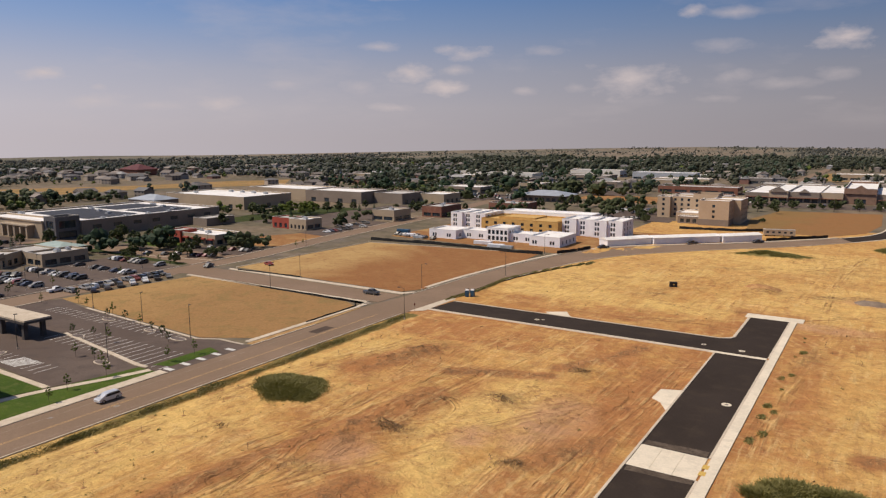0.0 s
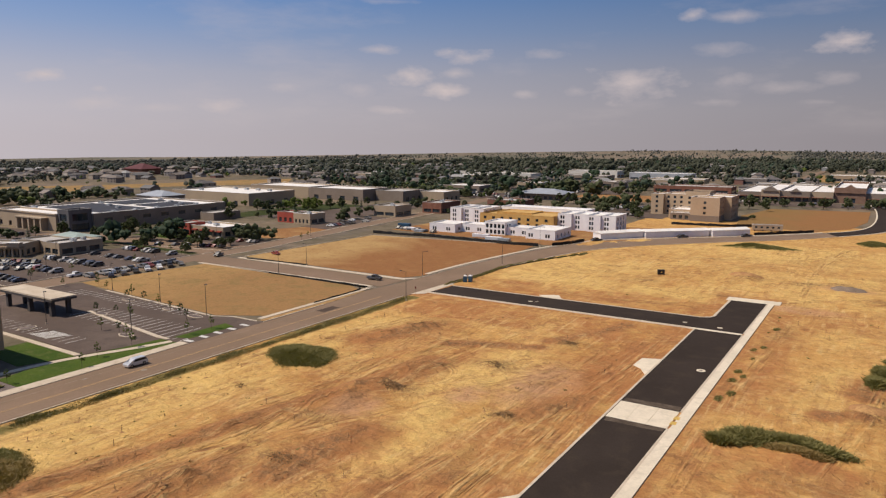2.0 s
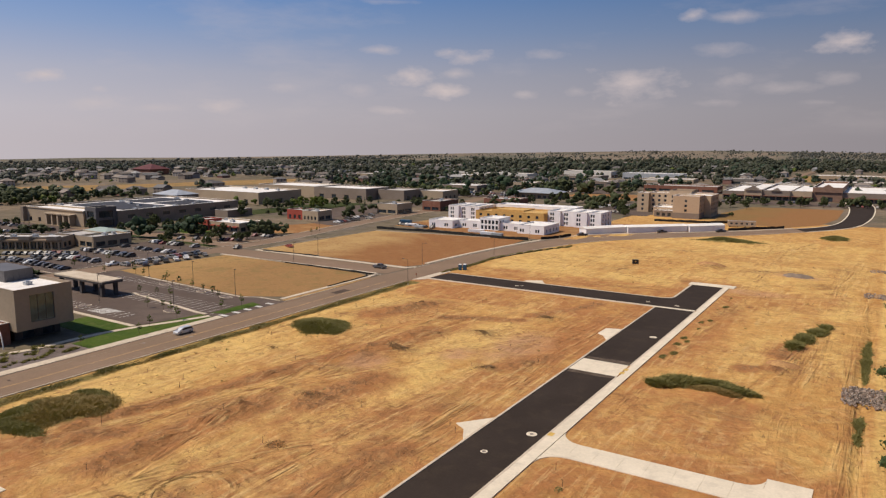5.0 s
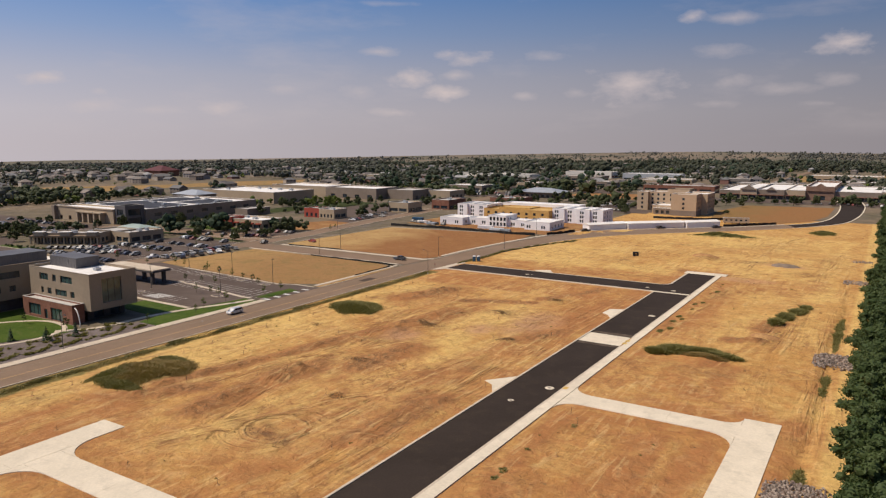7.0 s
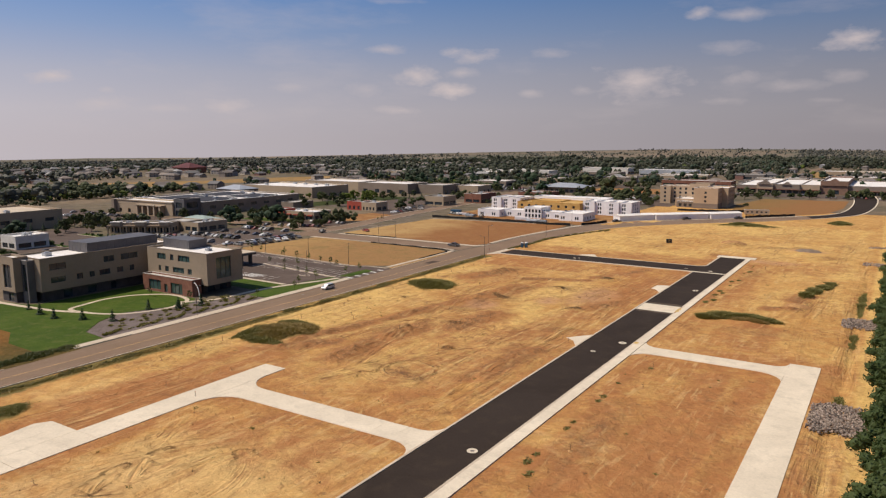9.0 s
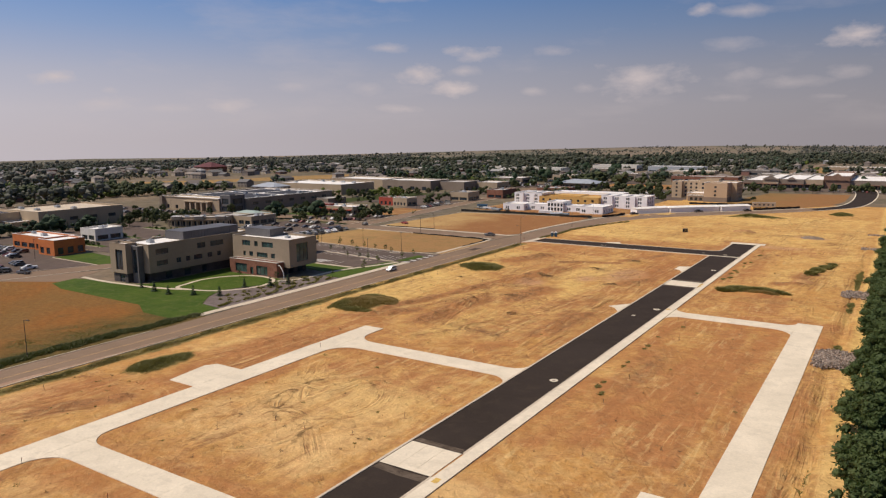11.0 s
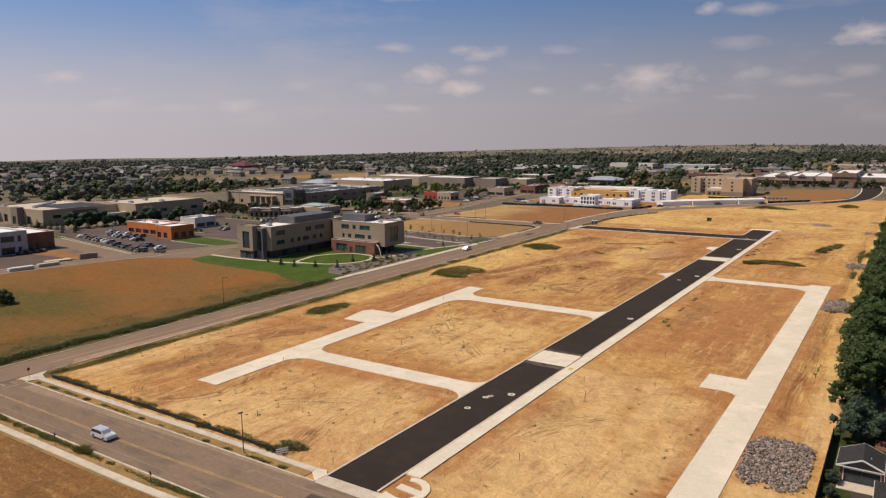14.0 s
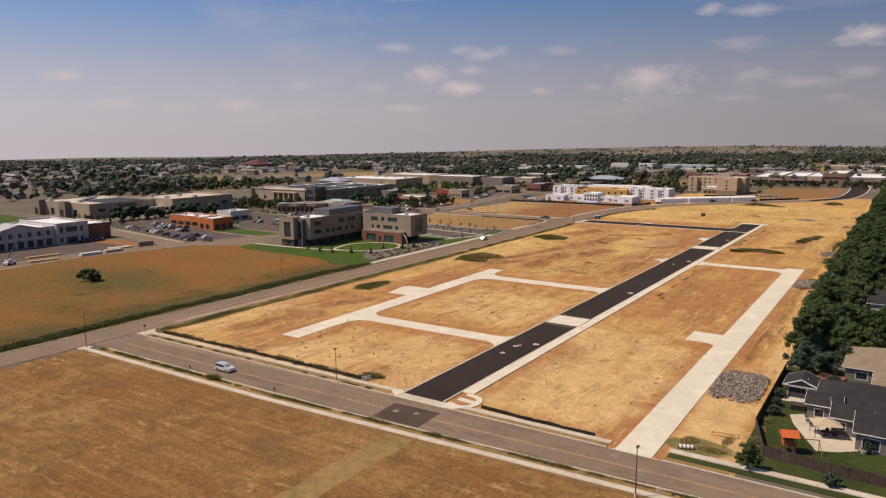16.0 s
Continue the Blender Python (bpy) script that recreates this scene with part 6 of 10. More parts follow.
    block(f, -392, -384, 144, 147.9, 0, 9.6, M["taupe"], M["grey_roof"], {"S": [(2, 6, 0.3, 5)]}, 0.8, 0.4)
    block(f, -361.9, -352, 186, 195.8, 0, 4.4, tan, M["white_roof"], {}, 0.4)
    part("sign_band", box(B(), -361.95, -361.75, 166, 182, 6.2, 7.8), M["frame"], f)
    for k in range(9):
        solar_row(f, -400, -366, 164 + k * 3.2, 8.85)
    roof_units(f, [(-420 + 5 * k, 154 + (k * 29) % 34, 8.8, 3, 2.4, 1.3) for k in range(7)] + [(-380 + 9 * k, 206 + (k * 17) % 34, 9.4, 3, 2.4, 1.2) for k in range(4)])


big_stores()


def shop(name, label, category, x0, x1, y0, y1, h, wall, roof, s=3, e=2, extra=None, parapet=0.7, door=2.8):
    b = thing(name, label, category)
    n = max(1, s)
    block(b, x0, x1, y0, y1, 0, h, wall, roof, {"S": row_of(1.2, (x1 - x0 - 1.4) / n, n, (x1 - x0) / n - 1.8, 0.6, door), "E": row_of(1.2, (y1 - y0 - 1.4) / max(1, e), e, (y1 - y0) / max(1, e) - 1.8, 0.6, door)}, parapet, 0.3, bars=2)
    for ex in extra or ():
        block(b, *ex)
    roof_units(b, [((x0 + x1) / 2, (y0 + y1) / 2, h, 2.4, 2.0, 1.1), (x0 + 4, y1 - 4, h, 1.6, 1.6, 0.9)])
    return b


rr = shop("restaurant", "beige and red restaurant with pale roof and red awnings", "restaurant", -266, -238, 345, 361, 4.6, M["big_beige"], M["white_roof"], 4, 3,
          [(-272, -262, 344, 354, 0, 5.6, M["red_wall"], M["grey_roof"], {"S": [(2, 5, 0.6, 3)]})])
for k in range(4):
    part("awning", prism(B(), [(-260 + k * 6, 343.6), (-256.5 + k * 6, 343.6), (-256.5 + k * 6, 344.95), (-260 + k * 6, 344.95)], 2.9, 3.5), M["red_wall"], rr)
shop("restaurant", "red-brown restaurant with pale striped end", "restaurant", -254, -241, 411, 424, 5.4, M["big_beige"], M["white_roof"], 4, 2,
     [(-268, -254.1, 412, 423, 0, 5.6, M["red_wall"], M["grey_roof"], {"S": row_of(1.5, 4, 3, 2, 0.5, 3)})])
shop("shop", "plain tan shop with dark door front", "shop", -241, -224, 471, 489, 6.2, M["big_beige"], M["grey_roof"], 2, 2)
shop("shop", "red-brown brick shop beside the tan one", "shop", -226, -211, 505, 530, 6.4, M["brick"], M["grey_roof"], 2, 3)
shop("shop", "low brown brick shop", "shop", -206, -178, 560, 580, 5.4, M["brick"], M["grey_roof"], 4, 3)
shop("shop", "beige shop by the row of parked cars", "shop", -264, -252, 270.5, 290, 4.6, M["big_beige"], M["grey_roof"], 2, 3,
     [(-284, -264.1, 272, 285, 0, 4.4, M["beige"], M["grey_roof"], {"S": row_of(1.5, 5, 3, 3, 0.6, 3)})])


def arcaded_shops(x, y, turn, length):
    """A row of small shops behind a pillared arcade."""
    b = thing("arcaded_shops", "pinkish-tan row of shops with a pillared arcade", "shop", "", (x, y, 0), turn)
    block(b, 0, length, 3, 15, 0, 4.6, M["beige"], M["grey_roof"], {"S": row_of(0.8, 3.3, int(length / 3.3), 2.3, 0.3, 2.9), "E": row_of(2, 4, 2, 2.4, 0.6, 2.8), "W": row_of(2, 4, 2, 2.4, 0.6, 2.8)}, 0.7, 0.3)
    part("arcade_roof", box(B(), -0.4, length + 0.4, 0, 2.95, 3.5, 4.3), M["shingle_tan"], b)
    for k in range(int(length / 3.3) + 1):
        part("pillar", box(B(), k * 3.3 - 0.2, k * 3.3 + 0.45, 0.2, 0.85, 0, 3.5), M["big_beige"], b)
    for k in (2, 15, 28):
        part("gable_front", box(B(), k, k + 5, -0.3, 2.9, 4.3, 6.0), M["beige"], b)
        part("coping", box(B(), k - 0.2, k + 5.2, -0.5, 3.0, 6.0, 6.2), M["trim"], b)
    roof_units(b, [(8, 8, 4.6, 2.2, 2.0, 1.1), (17, 10, 4.6, 2.2, 2.0, 1.1), (26, 8, 4.6, 2.2, 2.0, 1.1)])


arcaded_shops(-290.3, 242.5, 31, 33)
gr = thing("shop_roof_pavilion", "shop annex with a pale green metal roof", "shop")
part("wall", box(B(), -286, -266, 285.1, 298, 0, 4.2), M["beige"], gr)
hip(gr, -286, -266, 285.1, 298, 4.2, 1.8, 0.6, M["green_roof"], None, False)
shop("restaurant", "orange stucco restaurant with white roof edge", "restaurant", -290, -256, 156, 168, 5.6, M["orange_wall"], M["white_roof"], 5, 2,
     [(-255.9, -243, 150, 164, 0, 6.2, M["orange_wall"], M["white_roof"], {"S": row_of(1.5, 5, 2, 3, 0.6, 3.4), "E": row_of(1.5, 4.5, 3, 2.6, 0.6, 3.4)})])
shop("shop", "small pale grey shop", "shop", -284, -271, 186, 201, 5.4, M["siding_pale"], M["white_roof"], 2, 2)
pav = thing("pavilion_building", "low building with a wide grey metal hipped roof", "building")
block(pav, -222, -185, 646, 668, 0, 5.0, M["taupe"], M["grey_roof"], {"S": row_of(2, 5, 7, 3, 0.5, 3)}, 0.0, 0.3)
hip(pav, -224, -183, 644, 670, 5.0, 3.4, 1.0, M["grey_metal"], None, False)


def unfinished_store():
    b = thing("unfinished_store", "two-storey pale grey store still being built, with white roof", "store")
    ww = M["grey_render"]
    def holes(n):
        L = 14
        return {"E": row_of(2, L / n, n, 2.6, 0.2, 3.4) + row_of(2.2, L / n, n, 2.0, 6.0, 8.2)}
    block(b, -300, -264.6, 74, 90, 0, 9.6, ww, M["white_roof"], {"E": [(1.5, 3.2, 1.0, 3.2), (4.6, 10.4, 0.2, 3.4), (11.8, 13.4, 1.0, 3.2), (1.5, 3.2, 5.6, 8.4), (4.6, 10.4, 5.8, 8.4), (11.8, 13.4, 5.6, 8.4)]}, 0.8, 0.5, bars=3)
    for y0, y1, g2 in ((42, 73.9, 0), (-10, 41.9, 1), (-60, -10.1, 0)):
        n = int((y1 - y0) / 4.4)
        block(b, -300, -266.5, y0, y1, 0, 8.6, ww, M["white_roof"], {"E": row_of(1.2, 4.4, n, 2.9, 0.2, 3.4) + row_of(1.6, 4.4, n, 1.7, 5.2, 7.4)}, 0.7, 0.6, bars=2)
        bm = B()
        ym = (y0 + y1) / 2
        tri = [(ym - 9, 9.3), (ym + 9, 9.3), (ym, 11.6)]
        fr_, bk = [bm.verts.new((-266.4, a, z)) for a, z in tri], [bm.verts.new((-280, a, z)) for a, z in tri]
        bm.faces.new(fr_), bm.faces.new(bk[::-1])
        for k in range(3):
            bm.faces.new((fr_[k], fr_[(k + 1) % 3], bk[(k + 1) % 3], bk[k]))
        part("gable", bm, M["grey_render"], b)
        part("band", box(B(), -266.45, -266.2, y0, y1, 4.2, 4.6), M["trim"], b)
        for k in range(0, n, 2):
            part("pilaster", box(B(), -266.45, -265.9, y0 + 0.2 + k * 4.4, y0 + 0.9 + k * 4.4, 0, 9.2), M["grey_render"], b)
    block(b, -300, -268, 90.1, 104, 0, 7.8, M["brick"], M["white_roof"], {"E": [(2, 6, 0.3, 3.6), (8, 12, 0.3, 3.6)]}, 0.5, 0.4)


unfinished_store()


def hall(name, label, x0, x1, y0, y1, h, wall, roof, turn=0.0):
    b = thing(name, label, "building", at=(0, 0, 0))
    n = max(2, int((x1 - x0) / 12))
    m = max(1, int((y1 - y0) / 14))
    block(b, x0, x1, y0, y1, 0, h, wall, roof, {"S": row_of(1.5, (x1 - x0 - 2) / n, n, (x1 - x0) / n - 3, 1, 3.4), "E": row_of(1.5, (y1 - y0 - 2) / m, m, (y1 - y0) / m - 3, 1, 3.4)}, 0.6, 0.3)
    return b


# scattered larger buildings across the middle distance
hall("far_office", "blue-glazed low office beyond the trees", -235, -160, 985, 1010, 8.5, M["grey_metal"], M["white_roof"])
hall("far_office", "pale two-storey office beyond the trees", -330, -262, 1020, 1050, 8.0, M["siding_pale"], M["grey_roof"])
hall("far_store", "long brick store among trees", -150, -80, 790, 815, 6.0, M["brick"], M["grey_roof"])
hall("far_store", "low brown store with grey roof", -112, -70, 700, 720, 5.5, M["brick"], M["grey_roof"])
hall("far_store", "tan store behind the hotel", -72, -20, 860, 890, 6.5, M["taupe"], M["grey_roof"])
hall("far_office", "tan office among trees", -190, -140, 860, 885, 7.0, M["big_beige"], M["grey_roof"])
hall("far_office", "small pale office by the lots", -280, -255, 760, 780, 6.0, M["beige"], M["white_roof"])
hall("far_store", "low grey store by the trees", -330, -285, 690, 715, 5.5, M["taupe"], M["white_roof"])
hall("far_school", "pale far school building", -420, -330, 900, 930, 7.5, M["siding_pale"], M["grey_roof"])
hall("far_store", "white-roofed store on the slope", -20, 60, 1080, 1110, 7.0, M["big_beige"], M["white_roof"])
hall("far_barn", "pale far shed by the fields", -640, -600, 860, 880, 7.0, M["siding_pale"], M["grey_metal"])
bb = thing("red_roofed_hall", "large far hall with a dull red roof", "building")
block(bb, -885, -845, 728, 760, 0, 8.0, M["brick"], M["grey_roof"], {"S": row_of(3, 6, 6, 3, 1, 4)}, 0.0, 0.3)
hip(bb, -885, -845, 728, 760, 8.0, 7.0, 1.5, M["red_roof"], None, False)
for x0, x1, y0, y1, h, w, r in ((-420, -372, 860, 892, 6.5, "big_beige", "white_roof"), (-300, -246, 932, 962, 6.0, "taupe", "grey_roof"), (-186, -128, 905, 930, 6.5, "big_beige", "white_roof"), (-250, -212, 1062, 1084, 5.5, "brick", "grey_roof"),
                                (-110, -74, 962, 986, 6.0, "siding", "grey_roof"), (0, 56, 948, 975, 6.0, "taupe", "white_roof"), (-480, -436, 968, 996, 6.0, "siding_pale", "grey_roof"), (-372, -330, 1090, 1112, 6.0, "beige", "white_roof"),
                                (-560, -520, 830, 856, 5.5, "big_beige", "grey_roof"), (-180, -150, 1020, 1040, 5.0, "siding_pale", "white_roof"), (-330, -300, 830, 850, 5.0, "brown_wall", "grey_roof"), (-230, -190, 830, 852, 5.5, "taupe", "white_roof")):
    hall("far_store", "far low store among trees and lots", x0, x1, y0, y1, h, M[w], M[r])

# ---- plants ----
def leaf_cloud(centres, radii, per, size, rng, flat=0.85, loose=0.55, lift=0.0):
    """Loose leaf sprays on the outsides of clumps: small folded quads that face mostly outwards."""
    c = np.repeat(centres, per, 0)
    r = np.repeat(radii, per)
    d = rng.normal(size=(len(c), 3))
    d /= np.linalg.norm(d, axis=1)[:, None]
    p = c + d * (r * rng.uniform(0.55, 1.08, len(c)))[:, None] * np.array([1, 1, flat])
    n = d + rng.normal(scale=loose, size=d.shape) + np.array([0, 0, lift])
    n /= np.linalg.norm(n, axis=1)[:, None]
    t = np.cross(n, rng.normal(size=d.shape))
    t /= np.linalg.norm(t, axis=1)[:, None]
    b = np.cross(n, t)
    s = (size * rng.uniform(0.6, 1.4, len(c)))[:, None]
    v = np.stack([p - t * s, p - b * s * 0.55 + n * s * 0.15, p + t * s, p + b * s * 0.55 + n * s * 0.15], 1).reshape(-1, 3)
    f = np.arange(len(c))[:, None] * 4 + np.array([0, 1, 2, 3])
    return v, f


def lump_mesh():
    """A small faceted lump of unit size."""
    bm = bmesh.new()
    bmesh.ops.create_icosphere(bm, subdivisions=1, radius=1.0)
    bm.verts.ensure_lookup_table()
    v, f = np.array([p.co[:] for p in bm.verts]), np.array([[p.index for p in q.verts] for q in bm.faces])
    bm.free()
    return v, f


LUMP_V, LUMP_F = lump_mesh()


def lumps_at(centres, radii, rng, flat=0.85):
    """Uneven leafy hearts of clumps, so that no sky shows through the crown."""
    n = len(centres)
    v = LUMP_V[None] * rng.uniform(0.7, 1.2, (n, len(LUMP_V), 1)) * np.asarray(radii)[:, None, None] * np.array([1, 1, flat]) + centres[:, None]
    return v.reshape(-1, 3), (LUMP_F[None] + (np.arange(n) * len(LUMP_V))[:, None, None]).reshape(-1, 3)


def crown_mesh(name, seed, height, spread, base, clumps, per, size, material):
    rng = np.random.RandomState(seed)
    d = rng.normal(size=(clumps, 3))
    d /= np.linalg.norm(d, axis=1)[:, None]
    reach = rng.uniform(0.35, 1.0, clumps) ** 0.6
    half = (height - base) / 2
    lobes = 1 + 0.22 * np.sin(np.arctan2(d[:, 1], d[:, 0]) * 3 + seed) + 0.15 * rng.normal(size=clumps)
    taper = np.clip(1.05 - 0.35 * d[:, 2], 0.5, 1.3)
    c = np.stack([d[:, 0] * spread * reach * lobes * taper, d[:, 1] * spread * reach * lobes * taper, base + half + d[:, 2] * half * reach * 0.92], 1)
    r = rng.uniform(0.20, 0.34, clumps) * spread
    v, f = leaf_cloud(c, r, per, size, rng)
    v2, f2 = lumps_at(c, r * 0.78, rng)
    return raw(name, np.concatenate([v, v2]), f.tolist() + (f2 + len(v)).tolist(), material), c


def tree_kind(label, seed, height, spread, base, material, clumps=46, per=44, size=0.34, trunk=0.22):
    """One tree: tapered trunk with limbs that reach the clumps, and a crown of leaf sprays."""
    t = thing("tree", label, "tree")
    me, c = crown_mesh("crown", seed, height, spread, base, clumps, per, size, material)
    bm = tube(B(), (0, 0, -0.3), (0.1, 0.05, base + 0.4), trunk, trunk * 0.7, 8)
    tube(bm, (0.1, 0.05, base + 0.3), (0.15, 0, base + (height - base) * 0.6), trunk * 0.7, trunk * 0.2, 6)
    for k in range(0, clumps, max(1, clumps // 9)):
        tube(bm, (0.1, 0.05, base + 0.3 + 0.1 * (k % 3)), tuple(c[k]), trunk * 0.38, trunk * 0.08, 5)
    part("trunk", bm, M["bark"], t)
    part("crown", me, None, t)
    return t


def conifer_kind(label, seed, height, spread, tiers=9, per=90, size=0.28):
    t = thing("conifer", label, "tree")
    rng = np.random.RandomState(seed)
    vs, fs, n = [], [], 0
    for k in range(tiers):
        z = height * (0.07 + 0.86 * k / (tiers - 1))
        rad = spread * (1.02 - 0.93 * k / (tiers - 1)) * rng.uniform(0.88, 1.1)
        m = max(10, int(per * rad / spread))
        a = rng.uniform(0, math.tau, m)
        q = rad * rng.uniform(0.45, 1.05, m)
        p = np.stack([q * np.cos(a), q * np.sin(a), z - 0.28 * q + rng.normal(scale=0.09 * height / tiers, size=m)], 1)
        out = np.stack([np.cos(a), np.sin(a), -0.35 + rng.normal(scale=0.2, size=m)], 1)
        side = np.stack([-np.sin(a), np.cos(a), rng.normal(scale=0.3, size=m)], 1)
        s = (size * rng.uniform(0.7, 1.5, m))[:, None]
        v = np.stack([p - side * s * 0.7, p + out * s * 1.3, p + side * s * 0.7, p + np.array([0, 0, 0.5]) * s - out * s * 0.5], 1).reshape(-1, 3)
        vs.append(v)
        fs.append(np.arange(m)[:, None] * 4 + np.arange(4) + n)
        n += 4 * m
    part("trunk", tube(B(), (0, 0, -0.2), (0, 0, height * 0.95), 0.11 + height * 0.008, 0.02, 6), M["bark"], t)
    part("crown", raw("crown", np.concatenate(vs), np.concatenate(fs), M["needle"]), None, t)
    return t


PLACED = set()


def plant_row(kinds, spots, group, lo=0.85, hi=1.15, seed=5):
    """Copies of the kinds at x, y (and scale), each turned and sized a little differently; the first ones are the originals."""
    rng = random.Random(seed)
    for k, spot in enumerate(spots):
        x, y = spot[:2]
        s = (spot[2] if len(spot) > 2 else 1.0) * rng.uniform(lo, hi)
        m = Matrix.Translation((x, y, 0)) @ Matrix.Rotation(rng.uniform(0, math.tau), 4, "Z") @ Matrix.Diagonal((s * rng.uniform(0.9, 1.1), s * rng.uniform(0.9, 1.1), s, 1))
        ob = kinds[rng.randrange(len(kinds))]
        if ob.name in PLACED:
            ob = copy_thing(ob, m)
        else:
            ob.matrix_basis = m
            PLACED.add(ob.name)
        if group:
            ob["group"] = group


broad = [tree_kind("tall broad-leaved tree with dense dark green crown", 11, 10.5, 4.3, 1.6, M["leaf"], 64, 60, 0.30, 0.26),
         tree_kind("rounded dark green tree with uneven crown", 12, 9.0, 4.6, 1.2, M["leaf"], 64, 60, 0.30, 0.26),
         tree_kind("upright dark green tree by the gardens", 13, 11.5, 3.6, 1.5, M["leaf"], 60, 60, 0.30, 0.24)]
grey = [tree_kind("grey-green tree with feathery crown", 14, 8.2, 3.9, 1.0, M["leaf_blue"], 54, 56, 0.32, 0.22),
        tree_kind("small grey-green tree with dense crown", 15, 6.8, 3.4, 0.8, M["leaf_blue"], 50, 54, 0.32, 0.2)]
young = [tree_kind("slim young street tree", 16, 4.4, 0.8, 1.4, M["leaf_yellow"], 14, 16, 0.15, 0.05), tree_kind("small young street tree", 17, 3.6, 0.75, 1.2, M["leaf"], 13, 16, 0.15, 0.05)]
middle = [tree_kind("mature green tree by the parking lot", 18, 8.5, 3.6, 1.6, M["leaf_mid"], 32, 32, 0.46, 0.22),
          tree_kind("rounded green tree by the parking lot", 19, 7.2, 3.7, 1.3, M["leaf_mid"], 32, 32, 0.46, 0.2),
          tree_kind("tall green tree by the stores", 20, 11.0, 3.4, 1.6, M["leaf_mid"], 34, 32, 0.46, 0.22)]
bright = [tree_kind("yellow-green tree in full leaf", 22, 9.0, 4.0, 1.4, M["leaf_yellow"], 40, 40, 0.42, 0.22)]
fir = [conifer_kind("dense dark conifer in front of the stores", 31, 7.5, 2.3), conifer_kind("narrow dark conifer in front of the stores", 32, 8.5, 1.9)]
small_fir = [conifer_kind("small dark green conifer in the lawn", 33, 3.1, 0.95, 8, 60, 0.2)]

rng = random.Random(4)
belt = []
for y in range(62, 330, 7):
    belt.append((64.6 + rng.uniform(-0.6, 0.9), y + rng.uniform(-1.5, 1.5), 1.0))
    if y > 74 or y < 66:
        belt.append((71.0 + rng.uniform(-1, 1), y + 4 + rng.uniform(-2, 2), 1.0))
    if y > 140 and (y < 168 or y > 192):
        belt.append((80.0 + rng.uniform(-3, 6), y + 2 + rng.uniform(-2, 2), 1.0))
for y in range(335, 640, 11):
    belt.append((65.5 + rng.uniform(-1, 1.5), y + rng.uniform(-3, 3), 0.85))
    belt.append((77 + rng.uniform(-2, 2), y + 6 + rng.uniform(-3, 3), 0.9))
plant_row(grey, [(65.8, 56.5, 0.72), (65.4, 62.5, 0.78), (69.8, 59.5, 0.7), (66, 70, 0.85), (65.6, 78, 0.85), (73, 66, 0.7)], "trees along the back gardens", seed=2)
plant_row(broad, [b for b in belt if b[1] > 66], "trees along the back gardens", 0.88, 1.12, 3)
plant_row(broad, [(80, 84, 0.9), (79, 95, 0.95), (84, 101, 0.9), (90, 88, 1.0), (92, 150, 1.0), (96, 120, 1.0), (88, 172, 1.0), (95, 200, 1.0), (100, 240, 1.0)], "trees along the back gardens", seed=7)
plant_row(broad, [(77, 76, 0.7), (84, 79, 0.8), (92, 78, 0.9), (77, 90, 0.8), (86, 93, 0.85), (95, 98, 0.9), (74, 103, 0.8), (82, 108, 0.75), (98, 66, 0.8), (100, 86, 0.9), (94, 112, 0.8), (76, 138, 0.9), (86, 142, 0.9), (98, 136, 0.9), (103, 110, 0.9), (104, 160, 1.0)],
          "trees along the back gardens", 0.9, 1.1, 27)
plant_row(grey, [(72, 49, 0.5), (75.5, 45.5, 0.4), (71.5, 74.5, 0.6), (98.5, 48, 0.7), (100, 30, 0.7)], "shrubs and small trees in the yard", 0.9, 1.1, 28)
plant_row(broad[2:], [(64.3, 1.9, 0.42)], "", 1, 1.01, 9)
plant_row(grey, [(75.5, 2.6, 0.45), (63.8, 33, 0.35), (64.2, 28, 0.45), (63.6, 38, 0.4), (79.5, 18.6, 0.3)], "shrubs and small trees in the yard", 0.9, 1.1, 10)

# street and lot trees
plant_row(middle, [(-265, 321), (-281, 322), (-278, 344), (-270, 333), (-224, 318), (-213, 322), (-232, 321), (-292, 330), (-300, 338), (-246, 326), (-256, 332), (-240, 336), (-216, 330),
                   (-302, 405, 1.2), (-318, 404, 1.2), (-330, 455, 1.2), (-312, 448, 1.2), (-318, 463, 1.2), (-292, 500), (-291, 514), (-288, 524), (-300, 508), (-296, 492),
                   (-151, 608), (-130, 597), (-108, 589), (-91, 544), (-180, 590), (-165, 624), (-161, 592), (-137, 641), (-116, 653), (-98, 560), (-92, 552),
                   (-43, 649), (-25, 683), (-12, 681), (3, 690), (2, 676), (17, 685), (-30, 640), (30, 690), (45, 695), (-36, 665), (-50, 640), (-30, 580, 0.7)], "trees between the lots", 0.7, 1.0, 11)
plant_row(bright, [(-313, 474), (-295, 468), (-296, 477), (-304, 482)], "yellow-green trees between the lots", 0.9, 1.1, 12)
plant_row(fir, [(-316, 466, 0.9), (-300, 460, 0.9), (-284, 512, 0.9), (-277, 520, 0.9), (-322, 137), (-324, 146), (-326, 155), (-324, 163), (-325, 174), (-328, 184), (-316, 141), (-318, 190), (-322, 198), (-320, 206),
                (-318, 214), (-352, 139), (-346, 128), (-332, 240), (-328, 252), (-318, 262), (-312, 270), (-324, 280), (-309, 288)], "conifers in front of the stores", 0.85, 1.15, 13)
plant_row(fir, [(-331.0 + 0.8 * math.sin(k), 150 + 6.2 * k, 0.8) for k in range(16)] + [(-368 + 6 * k, 140.5 + 0.5 * k, 0.75) for k in range(7)], "conifers in front of the stores", 0.85, 1.15, 23)
